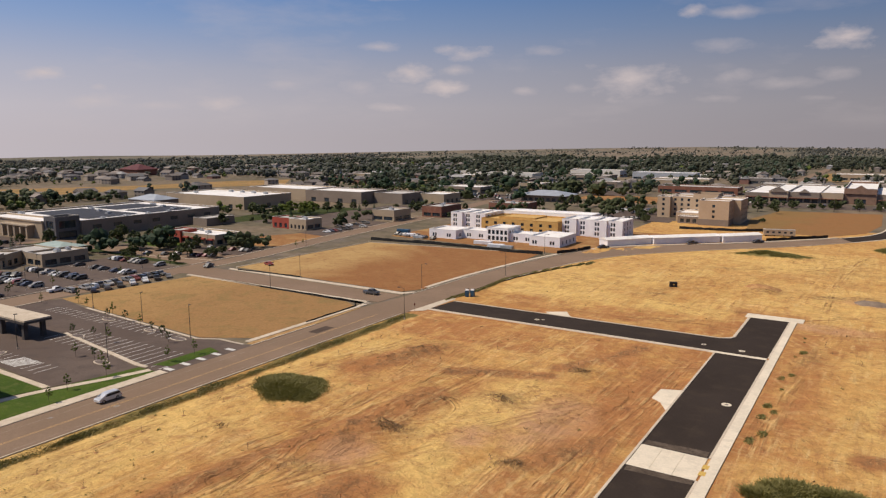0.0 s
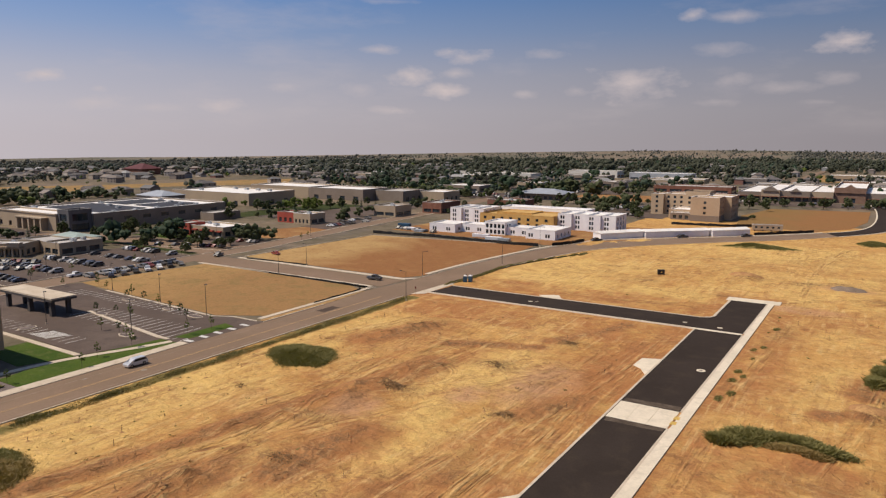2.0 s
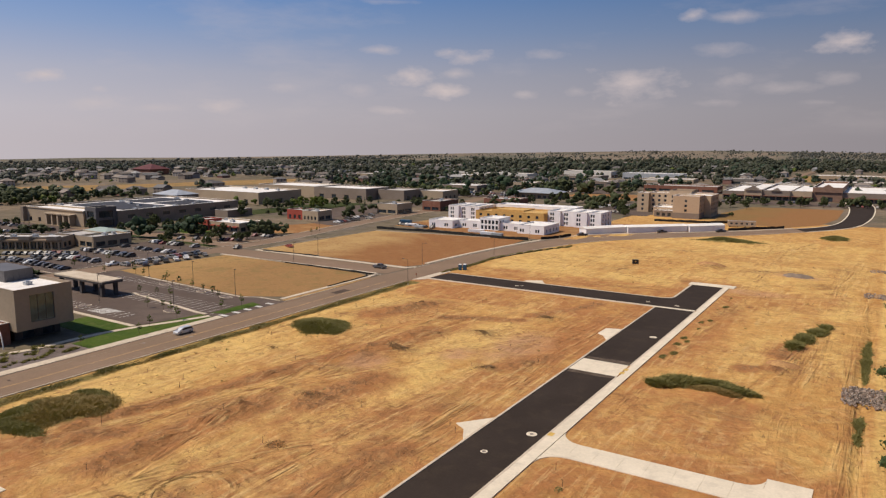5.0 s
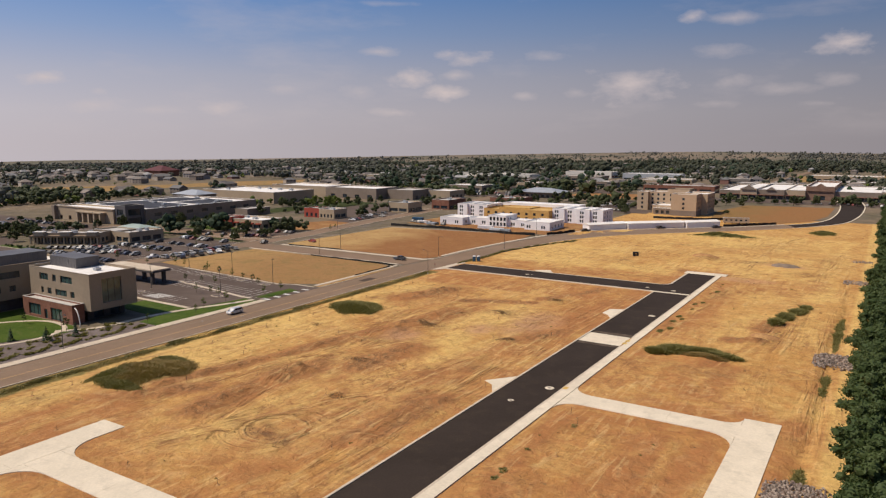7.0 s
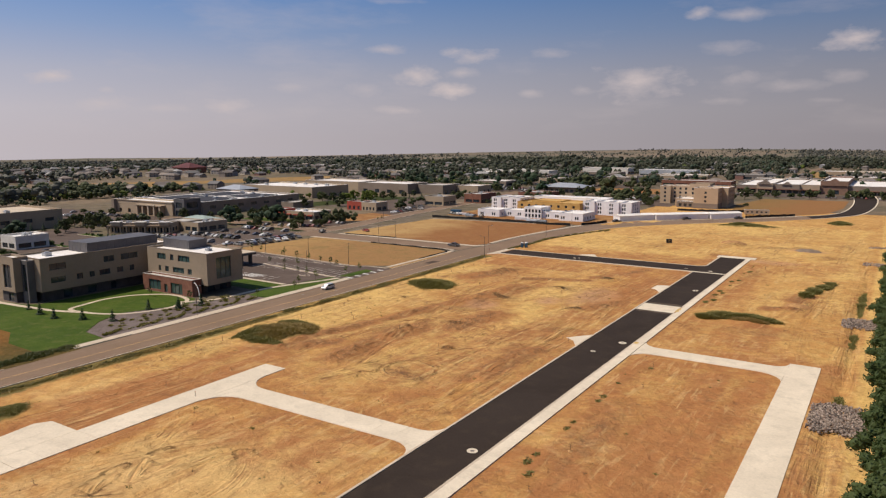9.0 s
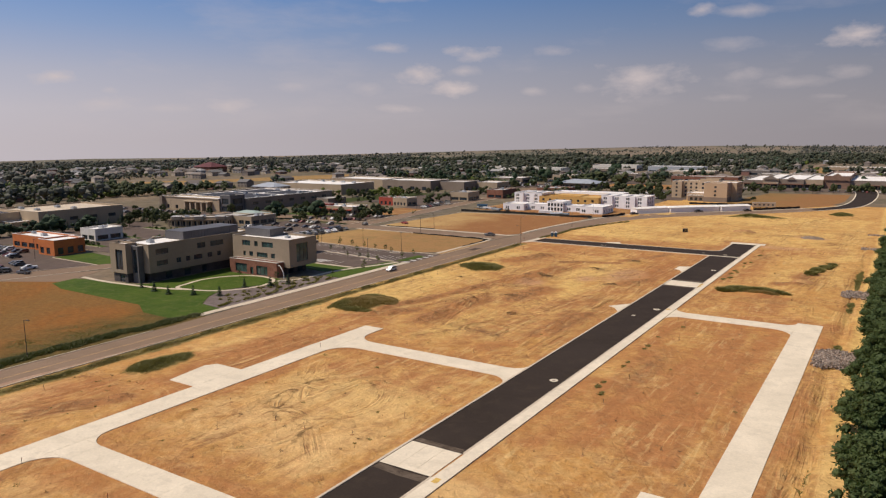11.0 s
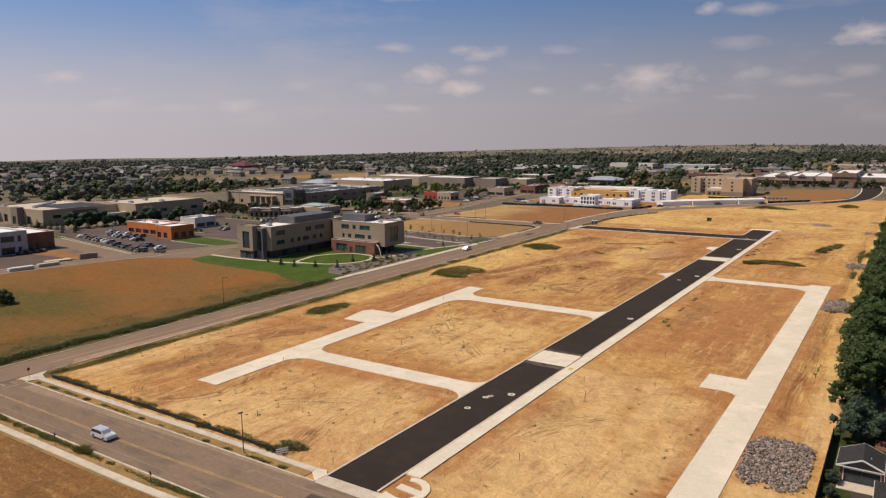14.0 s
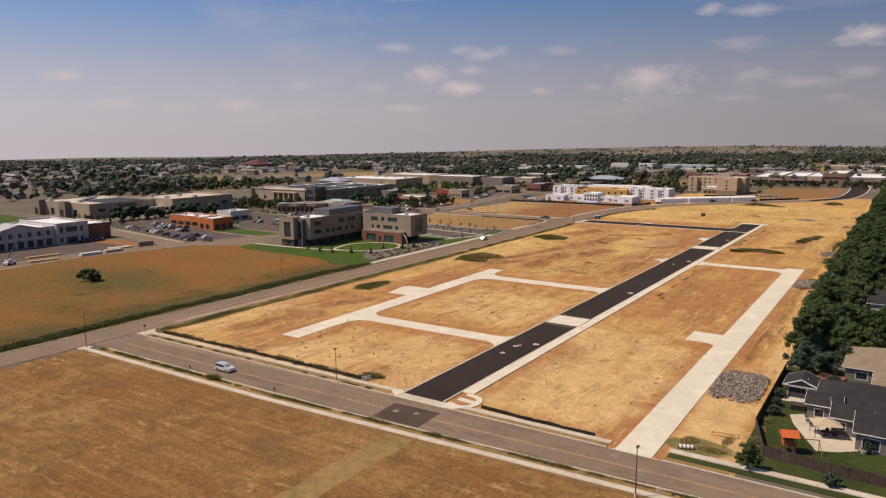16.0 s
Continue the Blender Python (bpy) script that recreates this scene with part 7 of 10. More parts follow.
plant_row(middle, [(-345, 122), (-352, 130, 0.8), (-338, 133, 0.8), (-312, 232), (-306, 243), (-318, 236, 0.9), (-300, 252), (-296, 262), (-305, 224, 0.8), (-330, 268), (-338, 290), (-325, 300, 0.9),
                   (-388, 300, 0.9), (-402, 296, 0.9), (-372, 298, 0.9), (-290, 310, 0.9), (-299, 302, 0.9), (-310, 306)], "trees in front of the stores", 0.65, 0.95, 14)
rng = random.Random(14)
# belts of trees among the shops and lots
plant_row(middle, [(rng.uniform(-345, -300), rng.uniform(245, 262)) for _ in range(9)] + [(rng.uniform(-300, -214), rng.uniform(302, 309), 0.8) for _ in range(9)]
          + [(rng.uniform(-240, -150), rng.uniform(520, 560), 0.8) for _ in range(12)]
          + [(rng.uniform(-190, -120), rng.uniform(640, 668), 0.9) for _ in range(10)] + [(rng.uniform(-350, -250), rng.uniform(620, 640), 0.9) for _ in range(12)]
          + [(rng.uniform(-290, -240), rng.uniform(530, 555), 0.8) for _ in range(8)] + [(rng.uniform(-300, -230), rng.uniform(704, 726), 1.0) for _ in range(12)]
          + [(rng.uniform(-30, 60), rng.uniform(684, 694), 0.8) for _ in range(8)], "trees between the lots", 0.6, 0.95, 17)
plant_row(small_fir, [(-141, 127), (-133, 126.5), (-125, 130), (-116.5, 133.5), (-120, 147), (-113, 152), (-111, 158.5), (-150, 128.5, 0.8)], "small conifers round the office lawn", 0.9, 1.15, 15)
plant_row(young, [(-119, 229), (-124, 231), (-131, 233), (-139, 235), (-147, 236), (-156, 238), (-122, 211), (-116, 209), (-146, 220), (-154, 235), (-108, 205), (-107.5, 196), (-106, 219), (-105.5, 226), (-172, 240),
                  (-180, 242), (-187, 246), (-103.5, 190), (-140, 222), (-132, 221), (-128, 210), (-106, 176), (-118, 160), (-108, 150), (-127, 168.5), (-135, 158), (-210, 236), (-216, 240), (-212, 252), (-226, 262),
                  (-212, 278), (-225, 290), (-235, 296), (-212, 300), (-222, 302), (-232, 304), (-244, 306), (-190, 236), (-200, 360), (-205, 370)], "young street trees", 0.85, 1.2, 16)


def tuft_patch(name, label, blobs, count, height, material, seed, width=0.10, ragged=0.5):
    """Standing weeds and grass: fine leaning blades over uneven oval patches, each (x, y, rx, ry, share); lower towards the rim."""
    rng = np.random.RandomState(seed)
    pts, rims = [], []
    for x, y, rx, ry, share in blobs:
        n = int(count * share)
        a = rng.uniform(0, math.tau, n)
        q = np.sqrt(rng.uniform(0, 1, n)) * (1 + 0.14 * rng.normal(size=n)) * (1 + 0.16 * np.sin(3 * a + x) + 0.10 * np.sin(5 * a + y))
        pts.append(np.stack([x + rx * q * np.cos(a), y + ry * q * np.sin(a)], 1))
        rims.append(q)
    p, rim = np.concatenate(pts), np.concatenate(rims)
    rough = bumps(p[:, 0], p[:, 1], 0.22, seed, 3)
    keep = rough + rng.uniform(-0.3, 0.3, len(p)) > -0.75 + ragged * rim
    p, rim, rough = p[keep], rim[keep], rough[keep]
    z = ground_height(p[:, 0], p[:, 1])
    n = len(p)
    h = height * rng.uniform(0.45, 1.2, n) * np.clip(1.15 - 0.5 * rim ** 2 + 0.5 * rough, 0.25, 1.5)
    lean = rng.normal(scale=0.7, size=(n, 2)) * h[:, None]
    a = rng.uniform(0, math.tau, n)
    w = np.stack([np.cos(a), np.sin(a)], 1) * (width * rng.uniform(0.6, 1.5, n))[:, None]
    base = np.column_stack([p, z - 0.02])
    v = np.stack([base - np.column_stack([w, np.zeros(n)]), base + np.column_stack([w, np.zeros(n)]),
                  base + np.column_stack([lean + w * 0.9, h * 0.75]), base + np.column_stack([lean * 1.2 - w * 0.8, h])], 1).reshape(-1, 3)
    f = np.arange(n)[:, None] * 4 + np.arange(4)
    return tagged(part(name, raw(name, v, f, material)), label, "weeds", kind="stuff")


tuft_patch("weed_patch", "dense green-brown weeds on a low heap", [(-70, 221, 7.6, 6.0, 0.8), (-66, 219, 5, 4, 0.25), (-74, 224, 3, 3, 0.1)], 44200, 0.55, M["weed"], 61, 0.060)
tuft_patch("weed_patch", "dense olive-brown weeds with green rim", [(-70, 150, 7.0, 9.0, 0.8), (-67, 154, 5, 5, 0.3)], 44200, 0.5, M["dry_weed"], 62, 0.060)
tuft_patch("weed_patch", "green weeds round the brownish heap", [(-68.5, 141.5, 6.5, 2.2, 0.5), (-75.5, 146, 1.8, 6, 0.3), (-72, 158, 5, 2, 0.25), (-70, 150, 6, 8, 0.5)], 20400, 0.5, M["weed"], 63, 0.060)
tuft_patch("weed_patch", "low green-brown weeds near the lane end", [(-72, 79.5, 3.6, 7.4, 1.0)], 22100, 0.4, M["weed"], 64, 0.054)
tuft_patch("weed_patch", "long strip of tall green weeds", [(28, 228, 7.0, 1.8, 0.5), (24, 226.5, 4.0, 3.0, 0.3), (35, 226, 4.5, 1.6, 0.2), (20, 223.5, 2.6, 1.8, 0.2)], 25500, 0.75, M["weed"], 65, 0.060, 0.8)
tuft_patch("weed_patch", "straw-coloured dry weeds among the green strip", [(28, 224.6, 6.0, 2.0, 0.7), (34, 223.8, 3.0, 1.4, 0.3)], 9000, 0.45, M["dry_weed"], 78, 0.055, 0.9)
tuft_patch("weed_patch", "broken patch of green weeds", [(40.2, 268, 1.8, 5, 0.4), (41.6, 276, 2.0, 5, 0.5), (43.6, 286, 2.4, 5, 0.5), (45.4, 292, 1.2, 3, 0.15)], 20400, 0.7, M["weed"], 66, 0.060, 0.9)
tuft_patch("weed_patch", "green weeds in the ditch", [(55.4, 266, 0.9, 18, 0.5), (56.3, 92, 0.2, 8, 0.006), (55.3, 220, 0.8, 8, 0.15), (55.2, 172, 1.0, 5, 0.12)], 13600, 0.5, M["weed"], 67, 0.060, 0.8)
tuft_patch("weed_patch", "green growth on the far heaps", [(-7, 450, 14, 5, 0.7), (36, 489, 6, 8, 0.5)], 25500, 0.5, M["weed"], 68, 0.096)
tuft_patch("weed_verge", "weedy green-brown verge along the street edge", [(-84.0 + 0.5 * math.sin(k * 2.3), y + 3 * math.sin(k * 1.7), 0.9 + 0.5 * abs(math.sin(k * 0.7)), 3 + 4 * abs(math.sin(k)), 0.02 + 0.06 * abs(math.sin(k * 1.3))) for k, y in enumerate(range(6, 284, 10))], 17000, 0.36, M["hedge_weed"], 69, 0.08, 1.0)
tuft_patch("weed_verge", "brown dry verge along the street edge", [(-83.4, y, 2.2, 9, 0.05) for y in range(6, 284, 10)], 30000, 0.22, M["dry_weed"], 70, 0.06, 0.7)
tuft_patch("weed_verge", "weeds along the silt fence", [(x, 3.0 + 0.4 * math.sin(x), 1.5 + 1.5 * (k % 2), 0.4 + 0.4 * (k % 3), 0.012 + 0.03 * (k % 3)) for k, x in enumerate(range(-80, -12, 6))] + [(-12, 5.0, 2.6, 1.3, 0.2), (-26, 3.6, 2.4, 0.8, 0.1)], 9000, 0.42, M["hedge_weed"], 71, 0.07, 0.9)
tuft_patch("weed_verge", "brown dry weeds behind the silt fence", [(x + 2, 3.6 + 0.5 * math.sin(x * 2), 2.2 + 1.2 * (k % 3), 0.7 + 0.4 * (k % 2), 0.03) for k, x in enumerate(range(-80, -10, 5))], 14000, 0.30, M["dry_weed"], 76, 0.06, 1.0)
tuft_patch("weed_verge", "sparse weeds between kerb and walk", [(x, -1.2 + 0.2 * math.sin(x), 1.0 + 1.5 * (k % 3), 0.35, 0.015 + 0.02 * (k % 4)) for k, x in enumerate(range(-80, -5, 6))] + [(*south_edge(x, -15.2, least=0.4), 2.2 + 1.6 * (k % 4), 0.7, 0.05 + 0.05 * (k % 3)) for k, x in enumerate(range(-80, 60, 6))], 16000, 0.26, M["weed"], 72, 0.07, 1.0)
tuft_patch("roadside_bush", "dull olive weed bush on the street verge", [(-40.2, -14.7, 1.2, 0.6, 0.7), (-39.0, -14.6, 0.7, 0.5, 0.3)], 1600, 0.62, M["hedge_weed"], 77, 0.05, 0.5)
tuft_patch("meadow_grass", "dark green tall growth along the meadow edge", [(-101.6 - 1.1 * abs(math.sin(y)), y, 1.9 + 0.9 * abs(math.sin(y * 0.7)), 5, 0.05) for y in range(-28, 114, 6)], 52000, 0.62, M["edge_weed"], 73, 0.085, 0.6)
tuft_patch("meadow_grass", "olive weeds spreading into the meadow", [(-108 - 4 * math.sin(y * 1.3), y, 4.5 + 2 * math.sin(y), 5.5, 0.04) for y in range(-24, 100, 9)] + [(-117, 40, 5, 7, 0.06), (-114, 12, 6, 8, 0.06), (-116, 72, 4, 5, 0.05)], 20000, 0.17, M["weed"], 75, 0.085, 0.7)
tuft_patch("meadow_grass", "greener weeds in the meadow hollows", [(-150, 22, 22, 12, 0.4), (-130, 4, 16, 10, 0.3), (-168, 52, 18, 8, 0.2), (-125, 44, 9, 18, 0.2), (-116, 88, 7, 14, 0.15), (-180, 8, 20, 12, 0.2)], 16000, 0.13, M["weed"], 74, 0.10, 0.9)


def scattered(name, label, boxes, count, material, seed, height=0.4, width=0.12):
    """Single weeds and stalks strewn over the graded land, several blades each."""
    rng = np.random.RandomState(seed)
    blobs = []
    for k in range(count):
        x0, x1, y0, y1 = boxes[rng.randint(len(boxes))]
        r = rng.uniform(0.15, 0.8) ** 1.5 * 1.2
        blobs.append((rng.uniform(x0, x1), rng.uniform(y0, y1), r, r, 1 / count))
    return tuft_patch(name, label, blobs, count * 16, height, material, seed, width)


PLOTS = [(-80, -56, 8, 285), (-45, -3, 52, 106), (-44, -3, 5, 38), (-44, -4, 122, 288), (14, 43, 6, 66), (14, 43, 82, 176), (15, 50, 194, 330), (-70, -4, 310, 400), (0, 55, 345, 470)]
scattered("scattered_weeds", "single green weeds on the sand", PLOTS, 60, M["weed"], 81, 0.24, 0.07)
scattered("scattered_weeds", "low brown-green weeds between street and lanes", [(-81, -60, 140, 284), (-81, -60, 150, 240), (-60, -46, 170, 284), (-80, -58, 10, 70)], 110, M["hedge_weed"], 85, 0.16, 0.06)
scattered("scattered_weeds", "dark dry stalks and twigs on the sand", PLOTS, 130, M["twig"], 82, 0.34, 0.03)
tuft_patch("scattered_weeds", "row of weeds left by the grader", [(15 + 0.02 * (y - 200) + 0.8 * math.sin(y), y, 0.9, 1.8, 0.05) for y in (243, 247, 256, 259, 262, 273, 281, 284, 299, 303, 318)] + [(18.5 + 1.5 * math.sin(y * 2.1), y, 0.7, 1.3, 0.03) for y in (112, 116, 119, 131, 134, 146, 149, 158, 171)], 5000, 0.22, M["weed"], 83, 0.09, 1.1)
tuft_patch("scattered_weeds", "dark twiggy heaps on the sand", [(-40, 215, 4.5, 2.5, 0.4), (-30, 238, 3.5, 2.5, 0.3), (-36, 180, 3.2, 2.2, 0.25), (-15, 214, 2, 1.5, 0.15), (-22, 262, 3, 2, 0.2), (-62, 256, 3, 3, 0.2), (-25, 160, 2.5, 2, 0.2), (-66, 200, 3, 2, 0.2)], 1800, 0.22, M["twig"], 84, 0.05, 1.0)
lone_bush = tree_kind("round dark green bush standing alone in the meadow", 24, 4.6, 3.6, 0.2, M["leaf"], 40, 44, 0.3, 0.12)
lone_bush.matrix_basis = Matrix.Translation((-165, 31, 0))


# ---- far woods and housing ----
def blocked(x, y):
    """Ground that carries no tree: roads, lots, stores and open fields."""
    keep = np.zeros(x.shape, bool)
    for x0, x1, y0, y1 in ((-345, 60, -500, 640), (-520, -250, 100, 630), (-185, 140, 640, 800), (-760, -600, 430, 560), (-700, -560, 560, 770), (-260, -100, 700, 745), (-60, 150, 1060, 1300), (-66, -40, 980, 1430),
                           (-430, -70, 780, 800), (-240, -150, 975, 1015), (-340, -255, 1012, 1055), (-125, -66, 640, 725), (-900, -830, 715, 775)):
        keep |= (x > x0) & (x < x1) & (y > y0) & (y < y1)
    return keep


def wood(name, label, count, region, seed, material, tall=9.0, sprays=42, density=None, spots=None, lumps=6, size=0.13):
    """Many far trees as one spread: each a lumpy crown of loose leaf sprays; spots, if given, are belts (x0, y0, x1, y1, width, trees)."""
    rng = np.random.RandomState(seed)
    got = []
    while spots is None and sum(map(len, got)) < count:
        az = rng.uniform(*region[0], 4000)
        r = np.sqrt(rng.uniform(region[1][0] ** 2, region[1][1] ** 2, 4000))
        x, y = 40 + r * np.sin(az), 40 + r * np.cos(az)
        ok = ~blocked(x, y)
        clump = bumps(x, y, 0.006, 90, 3) + 0.5 * bumps(x, y, 0.03, 91, 2)
        ok &= clump > density + rng.uniform(-0.25, 0.25, len(x))
        got.append(np.stack([x, y], 1)[ok])
    for x0, y0, x1, y1, width, n in spots or ():
        k = rng.uniform(0, 1, n)
        got.append(np.stack([x0 + (x1 - x0) * k, y0 + (y1 - y0) * k], 1) + rng.normal(scale=width / 2.5, size=(n, 2)))
    p = np.concatenate(got)[:count]
    count = len(p)
    h = tall * rng.uniform(0.45, 1.35, count) * (1 + 0.5 * bumps(p[:, 0], p[:, 1], 0.01, seed, 2))
    w = h * rng.uniform(0.34, 0.56, count)
    base = np.column_stack([p, ground_height(p[:, 0], p[:, 1])])
    d = rng.normal(size=(count, lumps, 3))
    d /= np.linalg.norm(d, axis=2)[..., None]
    c = base[:, None] + d * np.stack([w * 0.72, w * 0.72, h * 0.28], 1)[:, None] + np.stack([0 * h, 0 * h, h * 0.52], 1)[:, None]
    c, r = c.reshape(-1, 3), np.repeat(w * 0.58, lumps) * rng.uniform(0.5, 1.05, count * lumps)
    v, f = lumps_at(c, r, rng, 0.9)
    if sprays:
        v2, f2 = leaf_cloud(c, r * 1.05, sprays // lumps, size * tall, rng, 0.85, 0.28, 0.35)
        f, v = f.tolist() + (f2 + len(v)).tolist(), np.concatenate([v, v2])
    return tagged(part(name, raw(name, v, f, material)), label, "trees", kind="stuff")


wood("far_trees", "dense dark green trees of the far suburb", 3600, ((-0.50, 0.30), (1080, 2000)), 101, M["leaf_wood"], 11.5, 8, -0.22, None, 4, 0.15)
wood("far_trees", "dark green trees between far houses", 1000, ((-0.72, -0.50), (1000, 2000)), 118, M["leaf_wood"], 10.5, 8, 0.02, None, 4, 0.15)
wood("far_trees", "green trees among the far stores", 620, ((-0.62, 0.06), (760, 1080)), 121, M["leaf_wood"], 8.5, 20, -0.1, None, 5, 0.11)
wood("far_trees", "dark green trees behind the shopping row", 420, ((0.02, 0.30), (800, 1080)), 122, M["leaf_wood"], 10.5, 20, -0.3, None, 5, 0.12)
wood("far_trees", "scattered dark trees of the far suburb", 2700, ((-1.45, -0.62), (560, 1900)), 102, M["leaf_far_hazed"], 11.0, 8, 0.02, None, 4, 0.15)
wood("far_trees", "grey-green trees of the far suburb", 1250, ((-1.45, 0.30), (650, 2100)), 103, M["leaf_blue"], 9.5, 8, 0.0, None, 4, 0.13)
wood("far_trees", "yellow-green trees of the far suburb", 300, ((-1.45, 0.30), (600, 1400)), 104, M["leaf_yellow"], 7.0, 8, -0.2, None, 4, 0.13)
wood("far_woods", "tree belts out to the horizon", 4200, ((-1.5, -0.62), (1900, 4200)), 105, M["leaf_horizon_hazed"], 13.0, 0, 0.0, None, 2)
wood("far_woods", "scattered tree belts between far fields", 1000, ((-0.62, 0.02), (2000, 4200)), 115, M["leaf_horizon_hazed"], 12.0, 0, 0.3, None, 2)
wood("far_woods", "dense far woods out to the horizon", 1400, ((-0.10, 0.35), (1900, 3600)), 116, M["leaf_horizon_hazed"], 14.0, 0, -0.1, None, 2)
wood("far_trees", "conifers among the far houses", 500, ((-1.45, 0.25), (600, 1500)), 106, M["needle"], 10.0, 8, -0.2, None, 4, 0.13)
wood("tree_belt", "belts of green trees behind the stores", 900, None, 107, M["leaf_mid"], 7.5, 48, 0, [(-600, 372, -510, 470, 26, 70), (-600, 268, -498, 405, 24, 80), (-640, 300, -600, 380, 40, 40), (-520, 240, -480, 320, 12, 26),
     (-348, 244, -320, 292, 8, 14), (-500, 700, -300, 700, 30, 60), (-420, 780, -250, 780, 40, 60), (-470, 600, -330, 612, 12, 26), (-240, 720, -130, 760, 40, 40), (-60, 700, 60, 716, 12, 24), (-420, 232, -345, 236, 6, 14),
     (-300, 628, -240, 640, 10, 16), (-140, 600, -100, 592, 8, 9), (-204, 508, -116, 503, 4, 16), (-300, 426, -246, 422, 4, 9), (-244, 432, -248, 556, 3, 14), (-200, 560, -112, 560, 3, 14), (-176, 610, -120, 640, 14, 12), (-240, 345, -215, 352, 6, 7), (-360, 440, -330, 470, 14, 10)], 8, 0.085)
wood("tree_belt", "belts of yellow-green trees behind the stores", 300, None, 108, M["leaf_yellow"], 6.0, 32, 0, [(-590, 275, -500, 390, 20, 36), (-420, 700, -320, 700, 24, 18), (-360, 462, -330, 480, 14, 5)], 8, 0.09)
wood("tree_belt", "belts of dark conifers between the lots", 300, None, 109, M["needle"], 9.0, 80, 0, [(-335, 148, -318, 210, 3, 15), (-270, 300, -240, 352, 8, 8), (-600, 380, -520, 460, 24, 16), (-420, 690, -320, 705, 20, 14)], 8, 0.085)


def far_houses(count, region, seed):
    """Rows of far houses, each with walls, gabled or hipped roof and dark windows."""
    rng = np.random.RandomState(seed)
    walls, roofs, panes = B(), B(), B()
    done = 0
    while done < count:
        az, r = rng.uniform(*region[0]), math.sqrt(rng.uniform(region[1][0] ** 2, region[1][1] ** 2))
        x, y = 40 + r * math.sin(az), 40 + r * math.cos(az)
        if blocked(np.array([x]), np.array([y]))[0]:
            continue
        done += 1
        L, W, h, rise, a = rng.uniform(11, 18), rng.uniform(8, 12), rng.choice([3.2, 5.6, 5.8]), rng.uniform(1.8, 3.0), rng.choice([0, math.pi / 2]) + rng.normal(scale=0.12)
        z = float(ground_height(np.array([x]), np.array([y]))[0])
        m = Matrix.Translation((x, y, z)) @ Matrix.Rotation(a, 4, "Z")
        P = lambda u, v_, w_: m @ Vector((u, v_, w_))
        v = [walls.verts.new(P(sx * L / 2, sy * W / 2, q)) for q in (-0.5, h) for sx, sy in ((-1, -1), (1, -1), (1, 1), (-1, 1))]
        for k in range(4):
            walls.faces.new((v[k], v[(k + 1) % 4], v[4 + (k + 1) % 4], v[4 + k]))
        i = rng.choice([0.0, W / 2.2])
        e = [roofs.verts.new(P(sx * (L / 2 + 0.5), sy * (W / 2 + 0.5), h - 0.1)) for sx, sy in ((-1, -1), (1, -1), (1, 1), (-1, 1))]
        r0, r1 = roofs.verts.new(P(-L / 2 - 0.4 + i, 0, h + rise)), roofs.verts.new(P(L / 2 + 0.4 - i, 0, h + rise))
        for fc in ((e[0], e[1], r1, r0), (e[2], e[3], r0, r1), (e[1], e[2], r1), (e[3], e[0], r0)):
            roofs.faces.new(fc)
        for side in (-1, 1):
            for fl in range(1 if h < 4 else 2):
                for k in range(3):
                    u = -L / 2 + 2 + k * (L - 4) / 2
                    quad(panes, P(u - 0.7, side * (W / 2 + 0.03), 1 + 2.7 * fl), P(u + 0.7, side * (W / 2 + 0.03), 1 + 2.7 * fl), P(u + 0.7, side * (W / 2 + 0.03), 2.3 + 2.7 * fl), P(u - 0.7, side * (W / 2 + 0.03), 2.3 + 2.7 * fl))
    b = tagged(new("far_houses"), "far rows of suburban houses among trees", "houses", kind="stuff")
    part("walls", walls, WALLS, b), part("roofs", roofs, ROOFS, b), part("windows", panes, M["glass"], b)


def island_paint(name, stops, rough):
    m = bpy.data.materials.new(name)
    m.use_nodes = True
    n = Net(m.node_tree)
    col = n.ramp(n.add("ShaderNodeNewGeometry").outputs["Random Per Island"], stops, "CONSTANT")
    grime = n.noise(n.add("ShaderNodeNewGeometry").outputs["Position"], 0.8, 4)
    col = n.mix(n.math("MULTIPLY", grime, 0.25), col, (0.2, 0.17, 0.14))
    s = n.add("ShaderNodeBsdfPrincipled", None, Base_Color=col, Roughness=rough)
    n.tree.links.new(s.outputs[0], n.add("ShaderNodeOutputMaterial").inputs[0])
    return m


WALLS = island_paint("far_house_walls", [(0.0, (0.34, 0.28, 0.22)), (0.35, (0.22, 0.18, 0.15)), (0.6, (0.46, 0.40, 0.34)), (0.75, (0.26, 0.25, 0.25)), (0.88, (0.22, 0.10, 0.075))], 0.85)
ROOFS = island_paint("far_house_roofs", [(0.0, (0.10, 0.09, 0.088)), (0.3, (0.17, 0.14, 0.12)), (0.55, (0.13, 0.125, 0.125)), (0.75, (0.22, 0.18, 0.15)), (0.92, (0.30, 0.29, 0.28))], 0.9)
far_houses(430, ((-1.45, -0.55), (640, 1500)), 111)
far_houses(330, ((-0.55, 0.28), (800, 1700)), 112)

